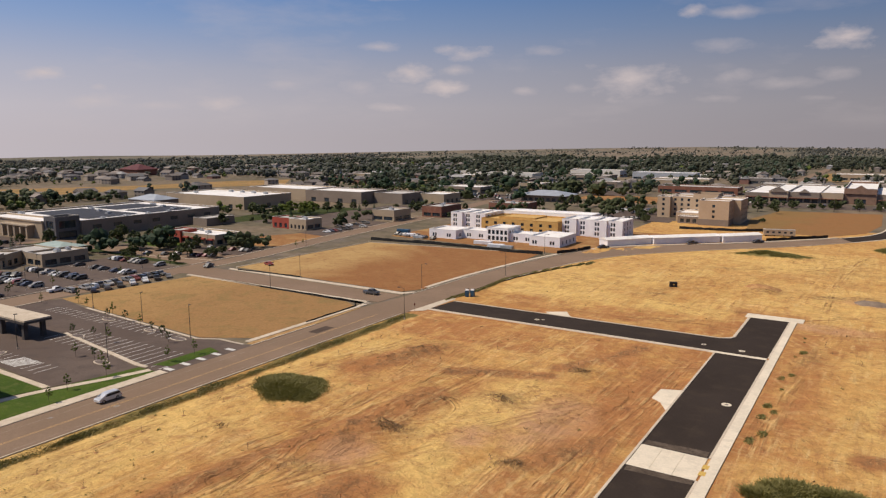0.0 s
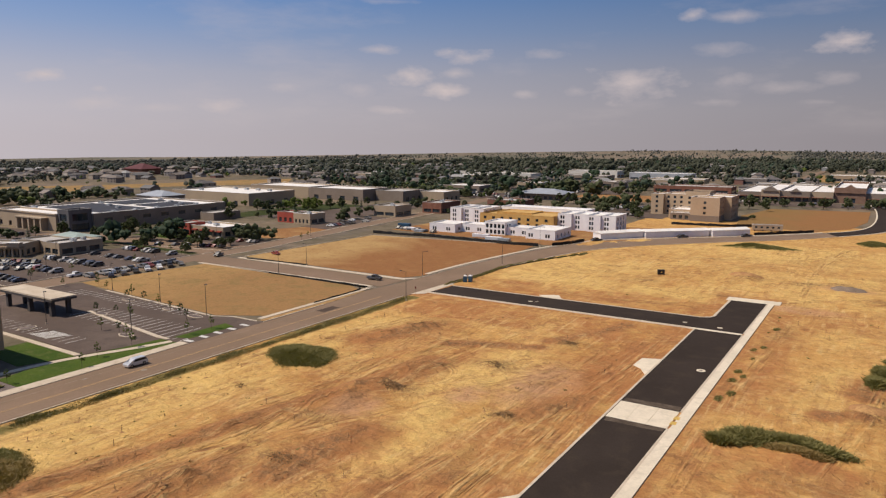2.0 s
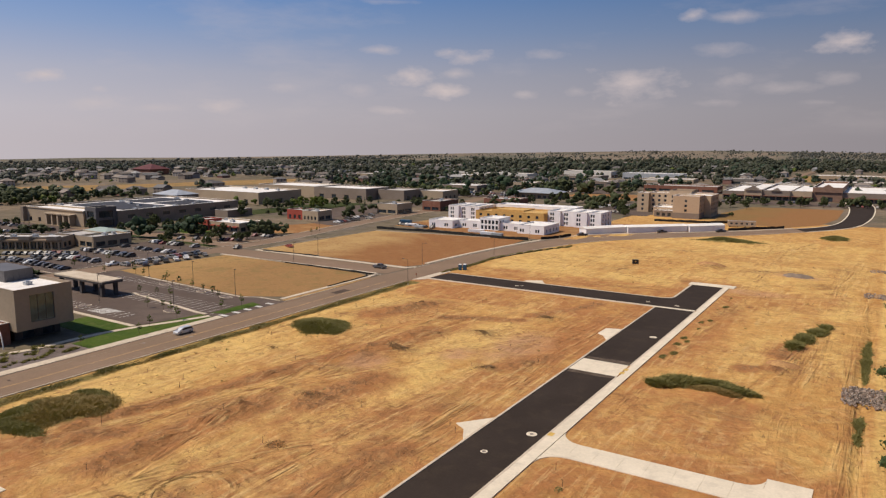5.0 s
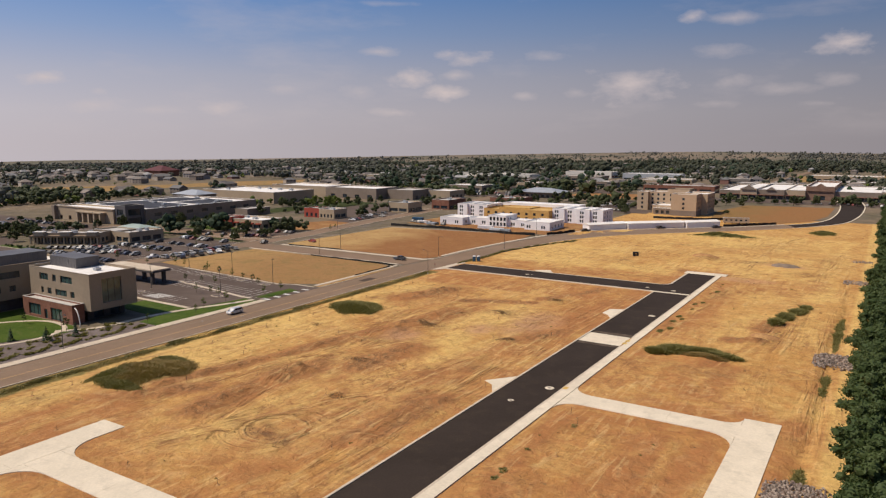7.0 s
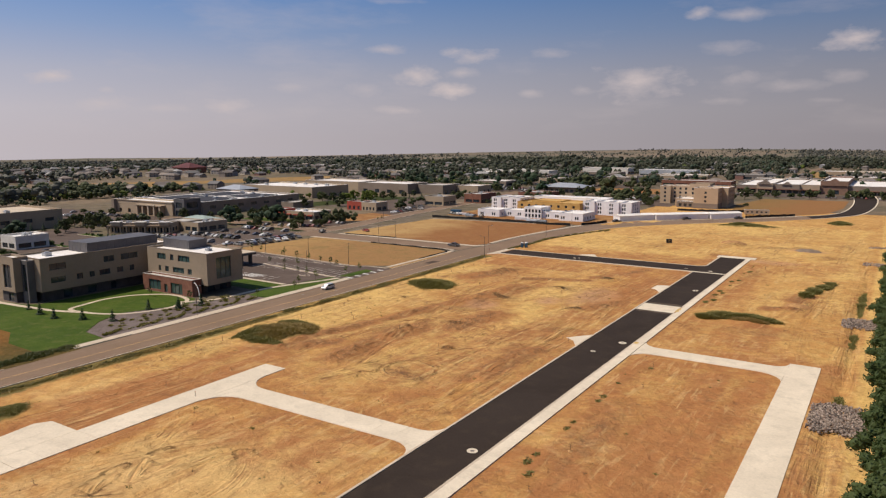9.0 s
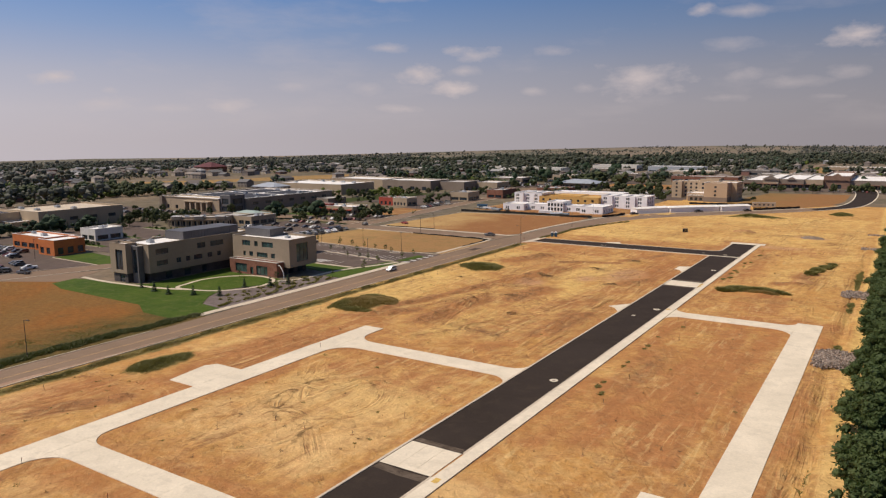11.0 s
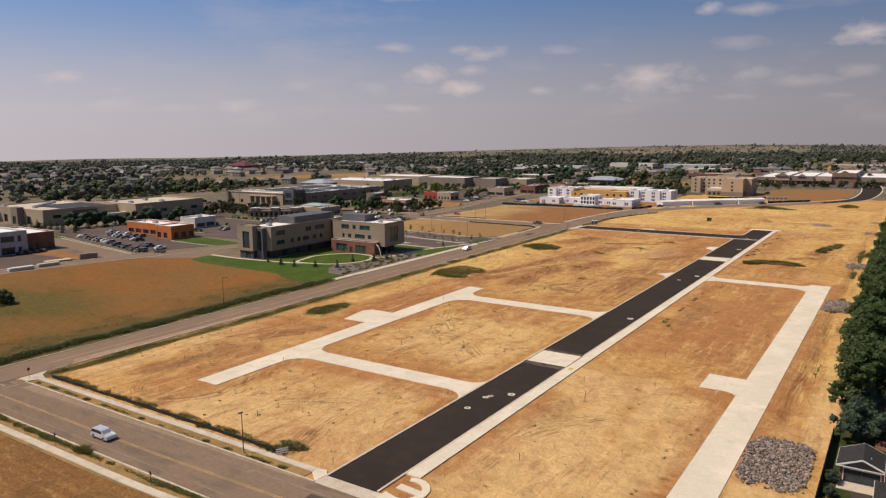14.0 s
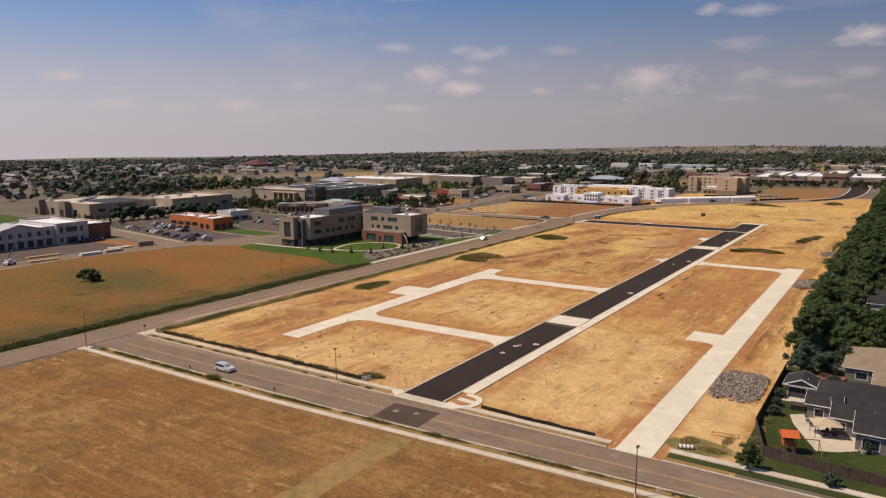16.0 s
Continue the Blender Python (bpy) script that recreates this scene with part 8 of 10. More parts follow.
# ---- grounds of the office building ----
sheet("lawn", [(-184, 116.5), (-172, 113), (-128, 112.4), (-118, 107), (-102.4, 106.4), (-102.4, 122), (-112, 123), (-119, 131), (-123, 140), (-118, 152), (-116, 160), (-121, 164), (-147, 164), (-149, 171), (-154, 171), (-154, 134), (-157, 131), (-172, 129), (-186, 126)], M["lawn"], "bright green office lawn", 0.05)
sheet("mulch_bed", [(-118.5, 131), (-111.5, 123.2), (-102.4, 122.2), (-102.4, 176), (-110, 176), (-113, 164), (-116, 160), (-117.6, 152), (-122.6, 140)], M["mulch"], "dark mulch bed with small plants", 0.06)
sheet("lawn", [(-102.4, 176.2), (-102.4, 213), (-108.2, 213), (-112.6, 186), (-110.2, 176.2)], M["lawn"], "narrow green lawn along the walk", 0.06)
sheet("lawn", [(-133, 184.2), (-116, 183), (-114.8, 186.5), (-112.4, 194), (-133, 195.4)], M["lawn"], "green lawn beside the office end wall", 0.05)
sheet("lawn", [(-107.0, 215.6), (-102.7, 217.2), (-102.4, 230.6), (-107.0, 231.8)], M["lawn"], "small green lawn by the lot entry", 0.06)
sheet("lawn", [(-372, 104), (-300, 126), (-352, 139), (-400, 130), (-445, 132), (-420, 96)], M["lawn"], "green verge by the far stores", 0.04)
sheet("road", [(-205, 108), (-184, 120), (-186, 127), (-192, 140), (-204, 124)], M["road"], "asphalt corner of the side street", 0.045)
path = thing("garden_path", "pale looped concrete path through the lawn", "path", kind="structure")
loop = curve_through([(-142, 141), (-139, 134.6), (-127, 136.4), (-119.8, 142), (-116.8, 151.7), (-121, 161.3), (-132, 163.2), (-140.5, 157), (-143.4, 148.5), (-142, 141)])
part("path_run", ribbon(B(), offset_row(loop, -0.65), offset_row(loop, 0.65), -0.05, 0.10), M["walk"], path)
south_path = curve_through([(-186, 129), (-172, 128.2), (-156, 129.5), (-142, 131.5), (-132, 135.2)])
part("path_run", ribbon(B(), offset_row(south_path, -0.8), offset_row(south_path, 0.8), -0.05, 0.11), M["walk"], path)
east_path = curve_through([(-120, 158), (-114, 166), (-113.4, 180), (-111.5, 192), (-107, 204), (-104.3, 213)])
part("path_run", ribbon(B(), offset_row(east_path, -0.9), offset_row(east_path, 0.9), -0.05, 0.115), M["walk"], path)
tuft_patch("bed_plants", "small shrubs in the mulch bed", [(-104.9 - 0.12 * (k % 5) * (k % 7), 124 + k * 1.35, 0.35, 0.35, 0.03) for k in range(38)] + [(-112 + 3 * math.sin(k), 130 + k * 1.1, 0.4, 0.4, 0.02) for k in range(40)], 3200, 0.55, M["weed"], 91, 0.14)


# ---- parking lots ----
def lot(name, poly, label, z=0.025):
    ob = sheet(name, poly, M["lot"], label, z)
    ob["category"] = "parking lot"
    return ob


office_lot = lot("parking_lot", [(-182, 196.5), (-133.2, 196.5), (-112.5, 195.2), (-106.5, 213.4), (-101.4, 213.2), (-101.4, 237.5), (-110, 237.4), (-116, 234.6), (-172, 239.4), (-190, 243), (-193, 238), (-193, 200)], "grey asphalt parking lot with white bay lines")
lot("parking_lot", [(-252, 226), (-207, 226), (-207, 300), (-252, 300)], "busy asphalt parking lot by the shops")
lot("parking_lot", [(-300, 160), (-256, 170), (-244, 168), (-236, 168), (-207, 168), (-207, 225.5), (-262, 225.5), (-300, 236)], "shop parking lot with planted strips")
lot("parking_lot", [(-332, 126.5), (-300.2, 126.5), (-300.2, 240), (-316, 250), (-331, 250)], "paved drive behind the restaurants")
lot("parking_lot", [(-248, 310), (-208, 318), (-208, 352), (-236, 343), (-250, 343)], "restaurant parking lot with shrubs")
lot("parking_lot", [(-240, 402), (-212, 398), (-220, 465), (-240, 468)], "asphalt lot between shop and street")
lot("parking_lot", [(-300, 126), (-219, 113), (-205, 146), (-240, 147), (-243, 168), (-300, 154)], "restaurant parking lot by the side street")
lot("parking_lot", [(-263, 18), (-229, 22), (-229, 62), (-222, 100), (-262, 100)], "dark unfinished asphalt yard")
lot("parking_lot", [(-345, 270), (-293, 262), (-293, 300), (-322, 311), (-470, 309), (-470, 270)], "store parking lot")
lot("parking_lot", [(-302, 428), (-242, 425), (-246, 470), (-250, 560), (-288, 560)], "paved lot behind the tan shop")
lot("parking_lot", [(-208, 512), (-112, 505), (-112, 550), (-176, 557), (-208, 557)], "paved lot before the brick shops")
lot("parking_lot", [(-130, 552), (-78, 552), (-80, 580), (-95, 582), (-98, 640), (-130, 640)], "hotel parking lot")
lot("parking_lot", [(-300, 640), (-224, 625), (-224, 690), (-300, 700)], "far parking lot full of cars")
lot("parking_lot", [(-70, 690), (130, 695), (130, 735), (-70, 735)], "parking lot before the shopping row")
lot("parking_lot", [(-300, 730), (-160, 730), (-160, 782), (-300, 782)], "far parking lot among trees")
lot("parking_lot", [(-360, 820), (-200, 820), (-200, 900), (-320, 895)], "far parking lot among trees")


def bay_lines(x0, y0, dx, dy, n, length, turn, label):
    bm = B()
    c, s = math.cos(turn), math.sin(turn)
    for k in range(n):
        x, y = x0 + dx * k, y0 + dy * k
        w = 0.09
        pts = [(x - s * 0 - w * s, y + w * c), (x + w * s, y - w * c), (x + w * s + c * length, y - w * c + s * length), (x - w * s + c * length, y + w * c + s * length)]
        prism(bm, pts, 0.0, 0.032)
    ob = part("bay_lines", bm, M["white_line"], None)
    return tagged(ob, label, "road marking", kind="structure")


for y0, n, x0 in ((198.2, 26, -182), (214.5, 22, -150), (220.0, 22, -150), (231.5, 22, -180)):
    bay_lines(x0, y0, 2.75 if y0 < 231 else 2.75, 0 if y0 < 231 else -0.02, n if y0 > 199 else 22, 5.3, math.pi / 2, "white parking bay lines")
for x0, y0, n in ((-250, 230, 15), (-250, 246, 15), (-250, 262, 15), (-250, 278, 15)):
    bay_lines(x0, y0, 2.7, 0, n, 5.2, math.pi / 2, "white parking bay lines")
for x0, y0, n in ((-296, 130, 14), (-290, 142, 14)):
    bay_lines(x0, y0, 2.7, -0.45, n, 5.2, math.pi / 2 - 0.2, "white parking bay lines")
hatch = B()
for k in range(7):
    prism(hatch, [(-140 + k * 1.1, 198.3), (-139.4 + k * 1.1, 198.3), (-136.8 + k * 1.1, 203.3), (-137.4 + k * 1.1, 203.3)], 0, 0.033)
tagged(part("hatching", hatch, M["white_line"]), "white hatched accessible bays", "road marking", kind="structure")
lot_walks = thing("lot_kerb", "pale kerbs and islands of the parking lot", "kerb", kind="structure")
for poly in ([(-182, 195.2), (-112.6, 193.8), (-112.4, 195.2), (-182, 196.5)], [(-172, 239.4), (-116, 234.8), (-110, 237.6), (-101.6, 237.6), (-101.6, 238), (-110.2, 238.1), (-116, 235.5), (-172, 240.2)],
             [(-150, 219.8), (-110, 213.2), (-106.6, 213.4), (-106.8, 214.4), (-110, 214.4), (-150, 220.8)]):
    part("kerb_run", prism(B(), poly, -0.05, 0.16), M["walk"], lot_walks)
for x, y, rx, ry in ((-118.5, 210.5, 2.6, 1.3), (-119.8, 232.4, 2.8, 1.3), (-153.5, 235, 2.6, 1.3), (-144.5, 220.4, 2.4, 1.3), (-133, 233.6, 2.2, 1.0), (-146, 201, 1.6, 2.4)):
    isl = part("island", prism(B(), [(x + rx * math.cos(a), y + ry * math.sin(a)) for a in np.linspace(0, math.tau, 16, endpoint=False)], -0.05, 0.15), M["walk"], lot_walks)
    part("island_soil", prism(B(), [(x + (rx - 0.3) * math.cos(a), y + (ry - 0.3) * math.sin(a)) for a in np.linspace(0, math.tau, 16, endpoint=False)], 0.1, 0.18), M["mulch"], isl)
for k in range(5):
    part("walk_stripe", prism(B(), [(-102.6, 215 + k * 4.4), (-99.9, 215 + k * 4.4), (-99.9, 216.2 + k * 4.4), (-102.6, 216.2 + k * 4.4)], 0.0, 0.06), M["white_line"], lot_walks)


sheet("lawn", [(-304, 124.8), (-218.5, 111.2), (-216.5, 113.2), (-304, 127)], M["lawn"], "green strip along the restaurant lot", 0.06)
sheet("lawn", [(-241, 148.5), (-206, 147.5), (-200, 160), (-238, 164)], M["lawn"], "green corner beside the orange restaurant", 0.05)
sheet("lawn", [(-322, 300), (-262, 305), (-210, 303), (-210, 307), (-262, 309), (-322, 312)], M["yard_lawn"], "dull green strip with trees along the drive", 0.05)
sheet("lawn", [(-320, 396), (-306, 418), (-292, 470), (-290, 525), (-322, 525), (-330, 450)], M["yard_lawn"], "dull green slope with trees by the stores", 0.05)
sheet("lawn", [(-262, 330), (-250, 343), (-276, 344), (-290, 330)], M["lawn"], "green corner by the restaurant", 0.05)
for k, (x0, x1, y0, y1) in enumerate([(-300, -262, 203, 206), (-296, -250, 176, 179.5), (-262, -212, 212, 215), (-214, -208, 172, 224), (-330, -300.5, 128, 131), (-300, -262, 232, 236), (-252, -208, 221, 224)]):
    sheet("lawn", rect(x0, x1, y0, y1), M["lawn"], "green planted strip between the lots", 0.07)
    part_row = [(x0 + 0.3, y0 - 0.3), (x1, y0 - 0.3)]
    structure("kerb_edge", ribbon(B(), part_row, offset_row(part_row, 0.35), -0.05, 0.16), M["walk"], "pale kerb beside the planted strip")["category"] = "kerb"
wood("hedge", "low green hedges and shrubs between the lots", 400, None, 110, M["leaf"], 1.8, 48, 0, [(-298, 204, -264, 204, 1.0, 26), (-294, 178, -252, 178, 1.0, 30), (-260, 213, -214, 213, 1.0, 30), (-211, 174, -211, 222, 1.2, 26), (-298, 234, -264, 234, 1.2, 22), (-250, 222, -210, 222, 1.0, 26)], 6, 0.13)
sheet("dirt_yard", [(-262, 100), (-222, 100), (-219, 92), (-262, 88)], M["brown"], "bare earth beside the unfinished store", 0.05)
kb = thing("kerb", "pale kerbs round the shop and restaurant lots", "kerb", kind="structure")
for row in ([(-300, 126.2), (-219, 113.2), (-205.2, 146.4), (-240, 147.2)], [(-252, 226), (-207, 226), (-207, 300)], [(-229, -40), (-228.6, 25), (-229.6, 62), (-221, 101)], [(-218, -60), (-216.6, 25), (-218.6, 60), (-208.4, 101), (-192.6, 150), (-192.6, 238)],
            [(-300, 124.4), (-218.4, 111.6)], [(-248, 310), (-208, 317.6)], [(-186.6, 311.6), (-184, 394), (-97, 405.4)], [(-206.6, 306), (-207.6, 333), (-220.6, 424), (-227.6, 503)], [(-195, 306), (-195.4, 333), (-208.4, 424), (-215.4, 503)]):
    part("kerb_run", ribbon(B(), row, offset_row(row, 0.5), -0.05, 0.17), M["walk"], kb)


# ---- road markings and ironwork ----
marks = thing("road_markings", "faded yellow and white street lines", "road marking", kind="structure")
for y, share, m in ((-8.7, 0.55, "yellow_line"), (-9.05, 0.55, "yellow_line"), (-4.4, 0.0, "worn_line"), (-12.6, 0.8, "worn_line")):
    row = [south_edge(x, y, share, 0.75 if y < -10 else 0.0) for x in EDGE_X]
    part("line", ribbon(B(), offset_row(row, -0.065), offset_row(row, 0.065), 0.0, 0.046), M[m], marks)
for x, y0, y1, m in ((-91.7, 8, 280, "yellow_line"), (-92.1, 8, 280, "yellow_line"), (-96.6, 20, 262, "worn_line"), (-88.0, 8, 284, "worn_line")):
    part("line", box(B(), x, x + 0.13, y0, y1, 0.0, 0.043), M[m], marks)
for k in range(5):
    part("walk_stripe", box(B(), -86.0, -83.8, -4.0 - k * 2.0, -3.5 - k * 2.0, 0.0, 0.046), M["worn_line"], marks)
part("stop_line", box(B(), -83.0, -82.6, -8.4, -2.8, 0.0, 0.046), M["worn_line"], marks)
sheet("gutter_dust", [(-80, -4.4), (-60, -3.9), (-40, -3.3), (-14, -3.0), (-3, -2.8), (-3, -2.32), (-80, -2.32)], M["gutter"], "pale dust washed along the street gutter", 0.047, 0.25, 66)
sheet("asphalt_patch", [(2.0, -12.6), (12.2, -12.4), (11.9, -4.6), (1.6, -5.0)], M["patch_dark"], "darker square asphalt patch in the street", 0.048)
sheet("asphalt_patch", [(-96, 255), (-93, 255), (-93, 262), (-96, 262)], M["patch_dark"], "darker asphalt patch in the street", 0.046)


def manhole(x, y, r, ring, z, rim="conc"):
    t = thing("manhole", "round iron manhole lid in a pale concrete collar", "manhole", "manholes in the streets", (x, y, z))
    circle = lambda q: [(q * math.cos(a), q * math.sin(a)) for a in np.linspace(0, math.tau, 20, endpoint=False)]
    part("collar", prism(B(), circle(ring), -0.03, 0.006), M[rim], t)
    lid = part("lid", prism(B(), circle(r), 0.0, 0.014), M["iron"], t)
    bm = B()
    for k in range(-3, 4):
        w = math.sqrt(max(0.01, (r * 0.9) ** 2 - (k * r / 4) ** 2))
        box(bm, -w, w, k * r / 4 - 0.02, k * r / 4 + 0.02, 0.014, 0.022)
    part("tread", bm, M["iron"], lid)


for x, y, c in ((3.6, 34.7, 0.62), (3.7, 41.3, 0.6), (4.2, 42.4, 0.55), (7.3, 45.3, 0.75), (7.8, 115, 0.9), (4.6, 176.5, 0.6), (8.2, 186.8, 0.95), (8.7, 258.5, 0.95), (-49.6, 298.8, 0.7), (-4.0, 298.2, 0.6), (5.1, 297.1, 0.75), (-48, 299.6, 0.5)):
    manhole(x, y, 0.36, c, 0.052)
for x, y in ((4.2, -8.2), (8.2, -7.2), (45.4, -4.6), (50.6, -8.2), (55, -12.4), (-11, -5.1), (-96, 186), (-91, 196)):
    manhole(x, y, 0.36, 0.62, 0.05, "worn_line")
for y in (65.0, 225.5, 228.0, 187.5):
    tagged(part("tactile_plate", box(B(), 10.6, 11.6, y, y + 1.5, 0.1, 0.172), M["tactile"]), "yellow tactile plate at the crossing", "tactile plate", "tactile plates")
ramp = thing("corner_ramp", "new concrete corner ramps round a patch of bare earth", "sidewalk", kind="structure")
arc = [(12.4 + 2.9 * math.cos(a), 3.0 + 3.2 * math.sin(a)) for a in np.linspace(2.0, -1.0, 16)]
part("ramp_run", ribbon(B(), offset_row(arc, -0.6), offset_row(arc, 0.6), -0.05, 0.13), M["conc"], ramp)
part("ramp_run", prism(B(), [(10.2, -2.2), (12.2, -2.2), (14.2, -0.4), (14.2, 0.8), (12.4, 0.6), (10.2, 1.2)], -0.05, 0.10), M["conc"], ramp)
part("ramp_run", prism(B(), [(10.8, 2.8), (15.2, 2.4), (15.2, 3.8), (10.8, 4.2)], -0.05, 0.11), M["conc"], ramp)
part("ramp_run", prism(B(), [(-3, 0.0), (-0.5, -2.1), (-0.5, 0.6), (-1.4, 1.6), (-3, 1.3)], -0.05, 0.12), M["conc"], ramp)
part("ramp_run", box(B(), -0.5, 10.2, -2.25, 0.28, -0.05, 0.075), M["walk"], ramp)


# ---- lamps and signs ----
def street_lamp(x, y, h, arm, turn, label, group):
    t = thing("street_lamp", label, "street lamp", group, (x, y, 0), turn)
    part("base", tube(B(), (0, 0, 0), (0, 0, 0.5), 0.2, 0.17, 12), M["walk"], t)
    part("pole", tube(B(), (0, 0, 0.45), (0, 0, h), 0.09, 0.06, 10), M["pole"], t)
    if arm:
        part("arm", tube(B(), (0, 0, h - 0.15), (arm, 0, h + 0.15), 0.045, 0.035, 8), M["pole"], t)
    hd = B()
    x0 = arm if arm else 0.0
    box(hd, x0 - 0.15, x0 + 0.6, -0.17, 0.17, h + 0.06, h + 0.22)
    head = part("head", hd, M["pole"], t)
    part("lens", box(B(), x0 - 0.05, x0 + 0.52, -0.12, 0.12, h + 0.02, h + 0.06), M["lamp_clear"], head)


for x, y, h, arm, turn in ((52.5, -15.7, 7.4, 0, 90), (-17, -1.1, 6.8, 0, -90), (-85.2, -16.4, 9.0, 1.6, 120), (-81.9, 279.5, 9.0, 1.6, 180), (-99.6, 315, 9.0, 1.6, 0), (-102.3, 66, 9.0, 1.6, 0), (-102.2, 150, 8.6, 1.6, 0),
                           (-94, 404, 9, 1.6, 0), (-146, 290.5, 8.5, 1.4, 90), (-150, 309.5, 8.5, 1.4, -90), (-85.6, 350, 9, 1.6, 180)):
    street_lamp(x, y, h, arm, turn, "tall dark street lamp on a slim pole", "street lamps")
for x, y in ((-119, 212.4), (-118, 234.8), (-142, 237.8), (-170.5, 241.0), (-146, 206), (-214, 244), (-232, 258), (-216, 290), (-240, 140), (-268, 134), (-225, 330), (-205, 372), (-330, 300), (-360, 296)):
    street_lamp(x, y, 8.6, 0, 90, "dark parking-lot lamp with a flat head", "parking-lot lamps")


def sign(x, y, turn, h, shape, colour, label):
    t = thing("road_sign", label, "sign", "", (x, y, 0), turn)
    part("post", tube(B(), (0, 0, 0), (0, 0, h + 0.5), 0.035, 0.035, 6), M["pole"], t)
    n = {"round": 8, "square": 4}[shape]
    bm = B()
    rim = [(0.36 * math.cos(a + math.pi / n), h + 0.2 + 0.36 * math.sin(a + math.pi / n)) for a in np.linspace(0, math.tau, n, endpoint=False)]
    f = [[bm.verts.new((d, u, z)) for u, z in rim] for d in (0.04, 0.06)]
    bm.faces.new(f[1]), bm.faces.new(f[0][::-1])
    for k in range(n):
        bm.faces.new((f[0][k], f[0][(k + 1) % n], f[1][(k + 1) % n], f[1][k]))
    part("plate", bm, M[colour], t)


sign(-84.6, -0.6, 180, 1.9, "round", "red_wall", "red eight-sided stop sign on a thin post")
sign(-20, -15.9, 90, 1.8, "square", "pole", "small square street sign seen from behind")
sign(-46, -15.9, 90, 1.8, "square", "pole", "small square sign on a thin post")
sign(-84.8, 289, 180, 1.9, "round", "red_wall", "red stop sign at the side street")


# ---- vehicles ----
def vehicle(name, label, category, paint, length, width, height, profile, glass, lamps=True, plain=False):
    """A car from its side outline: lofted body with a narrower cabin, glazing, four wheels, lamps."""
    t = thing(name, label, category)
    body = B()
    rows = []
    for s in (-1, 1):
        row = []
        for y, z in profile:
            tuck = 0.0 if z < height * 0.58 else 0.10 + 0.08 * (z / height)
            row.append(body.verts.new((s * (width / 2 - tuck), (y - 0.5) * length, z)))
        rows.append(row)
    n = len(profile)
    body.faces.new(rows[1])
    body.faces.new(rows[0][::-1])
    for k in range(n):
        body.faces.new((rows[0][k], rows[0][(k + 1) % n], rows[1][(k + 1) % n], rows[1][k]))
    bmesh.ops.triangulate(body, faces=[f for f in body.faces if len(f.verts) > 4])
    bd = part("body", body, paint, t)
    whole = B()
    for s in (-1, 1):
        gl = whole if plain else B()
        f = [gl.verts.new((s * (width / 2 - 0.075 - (0.02 if z > height * 0.8 else -0.012)), (y - 0.5) * length, z)) for y, z in glass]
        gl.faces.new(f if s > 0 else f[::-1])
        if not plain:
            part("side_window", gl, M["car_glass"], bd)
    w = width / 2 - 0.16
    for (ya, za), (yc, zc), o in ((glass[0], glass[1], -0.06), (glass[3], glass[2], 0.06)):
        ws = whole if plain else B()
        quad(ws, (-w, (ya - 0.5) * length + o, za + 0.03), (w, (ya - 0.5) * length + o, za + 0.03), (w * 0.9, (yc - 0.5) * length + o * 1.2, zc + 0.02), (-w * 0.9, (yc - 0.5) * length + o * 1.2, zc + 0.02))
        if not plain:
            part("windscreen" if o < 0 else "rear_window", ws, M["car_glass"], bd)
    if plain:
        part("glazing", whole, M["car_glass"], bd)
    else:
        whole.free()
    r = 0.33 if height < 1.6 else 0.37
    for sx in (-1, 1):
        for y in (0.19, 0.80):
            x = sx * (width / 2 - 0.10)
            wheel = part("wheel", tube(B(), (x - 0.11, (y - 0.5) * length, r), (x + 0.11, (y - 0.5) * length, r), r, r, 14), M["tyre"], t)
            if lamps:
                part("rim", tube(B(), (x + sx * 0.10, (y - 0.5) * length, r), (x + sx * 0.125, (y - 0.5) * length, r), r * 0.62, r * 0.58, 10), M["rim"], wheel)
        if not lamps:
            continue
        part("headlight", box(B(), sx * width * 0.36 - 0.17, sx * width * 0.36 + 0.17, -length / 2 - 0.015, -length / 2 + 0.1, 0.62, 0.76), M["lamp_clear"], t)
        part("tail_light", box(B(), sx * width * 0.40 - 0.12, sx * width * 0.40 + 0.12, length / 2 - 0.1, length / 2 + 0.015, 0.72, 0.90), M["lamp_red"], t)
    return t


SEDAN = [(0.0, 0.28), (0.0, 0.62), (0.03, 0.74), (0.26, 0.90), (0.38, 1.38), (0.48, 1.45), (0.68, 1.42), (0.84, 1.00), (0.97, 0.95), (1.0, 0.70), (1.0, 0.28)]
SEDAN_G = [(0.30, 0.95), (0.40, 1.36), (0.67, 1.36), (0.80, 1.00)]
SUV = [(0.0, 0.34), (0.0, 0.76), (0.03, 0.92), (0.25, 1.06), (0.35, 1.62), (0.45, 1.72), (0.90, 1.70), (0.985, 1.12), (1.0, 0.85), (1.0, 0.34)]
SUV_G = [(0.285, 1.10), (0.375, 1.60), (0.885, 1.60), (0.955, 1.12)]
PICK = [(0.0, 0.42), (0.0, 0.86), (0.03, 1.02), (0.24, 1.12), (0.32, 1.72), (0.40, 1.82), (0.60, 1.80), (0.64, 1.12), (1.0, 1.10), (1.0, 0.42)]
PICK_G = [(0.265, 1.18), (0.345, 1.70), (0.59, 1.70), (0.62, 1.18)]
sedan = vehicle("car", "parked saloon car with dark windows", "car", M["car"], 4.7, 1.82, 1.46, SEDAN, SEDAN_G, False)
suv = vehicle("car", "parked sport utility car with dark windows", "car", M["car"], 4.8, 1.92, 1.72, SUV, SUV_G, False)
pickup = vehicle("pickup_truck", "parked pickup truck with dark windows", "truck", M["car"], 5.6, 1.98, 1.82, PICK, PICK_G, False)
fleet = [sedan, suv, sedan, pickup, suv]
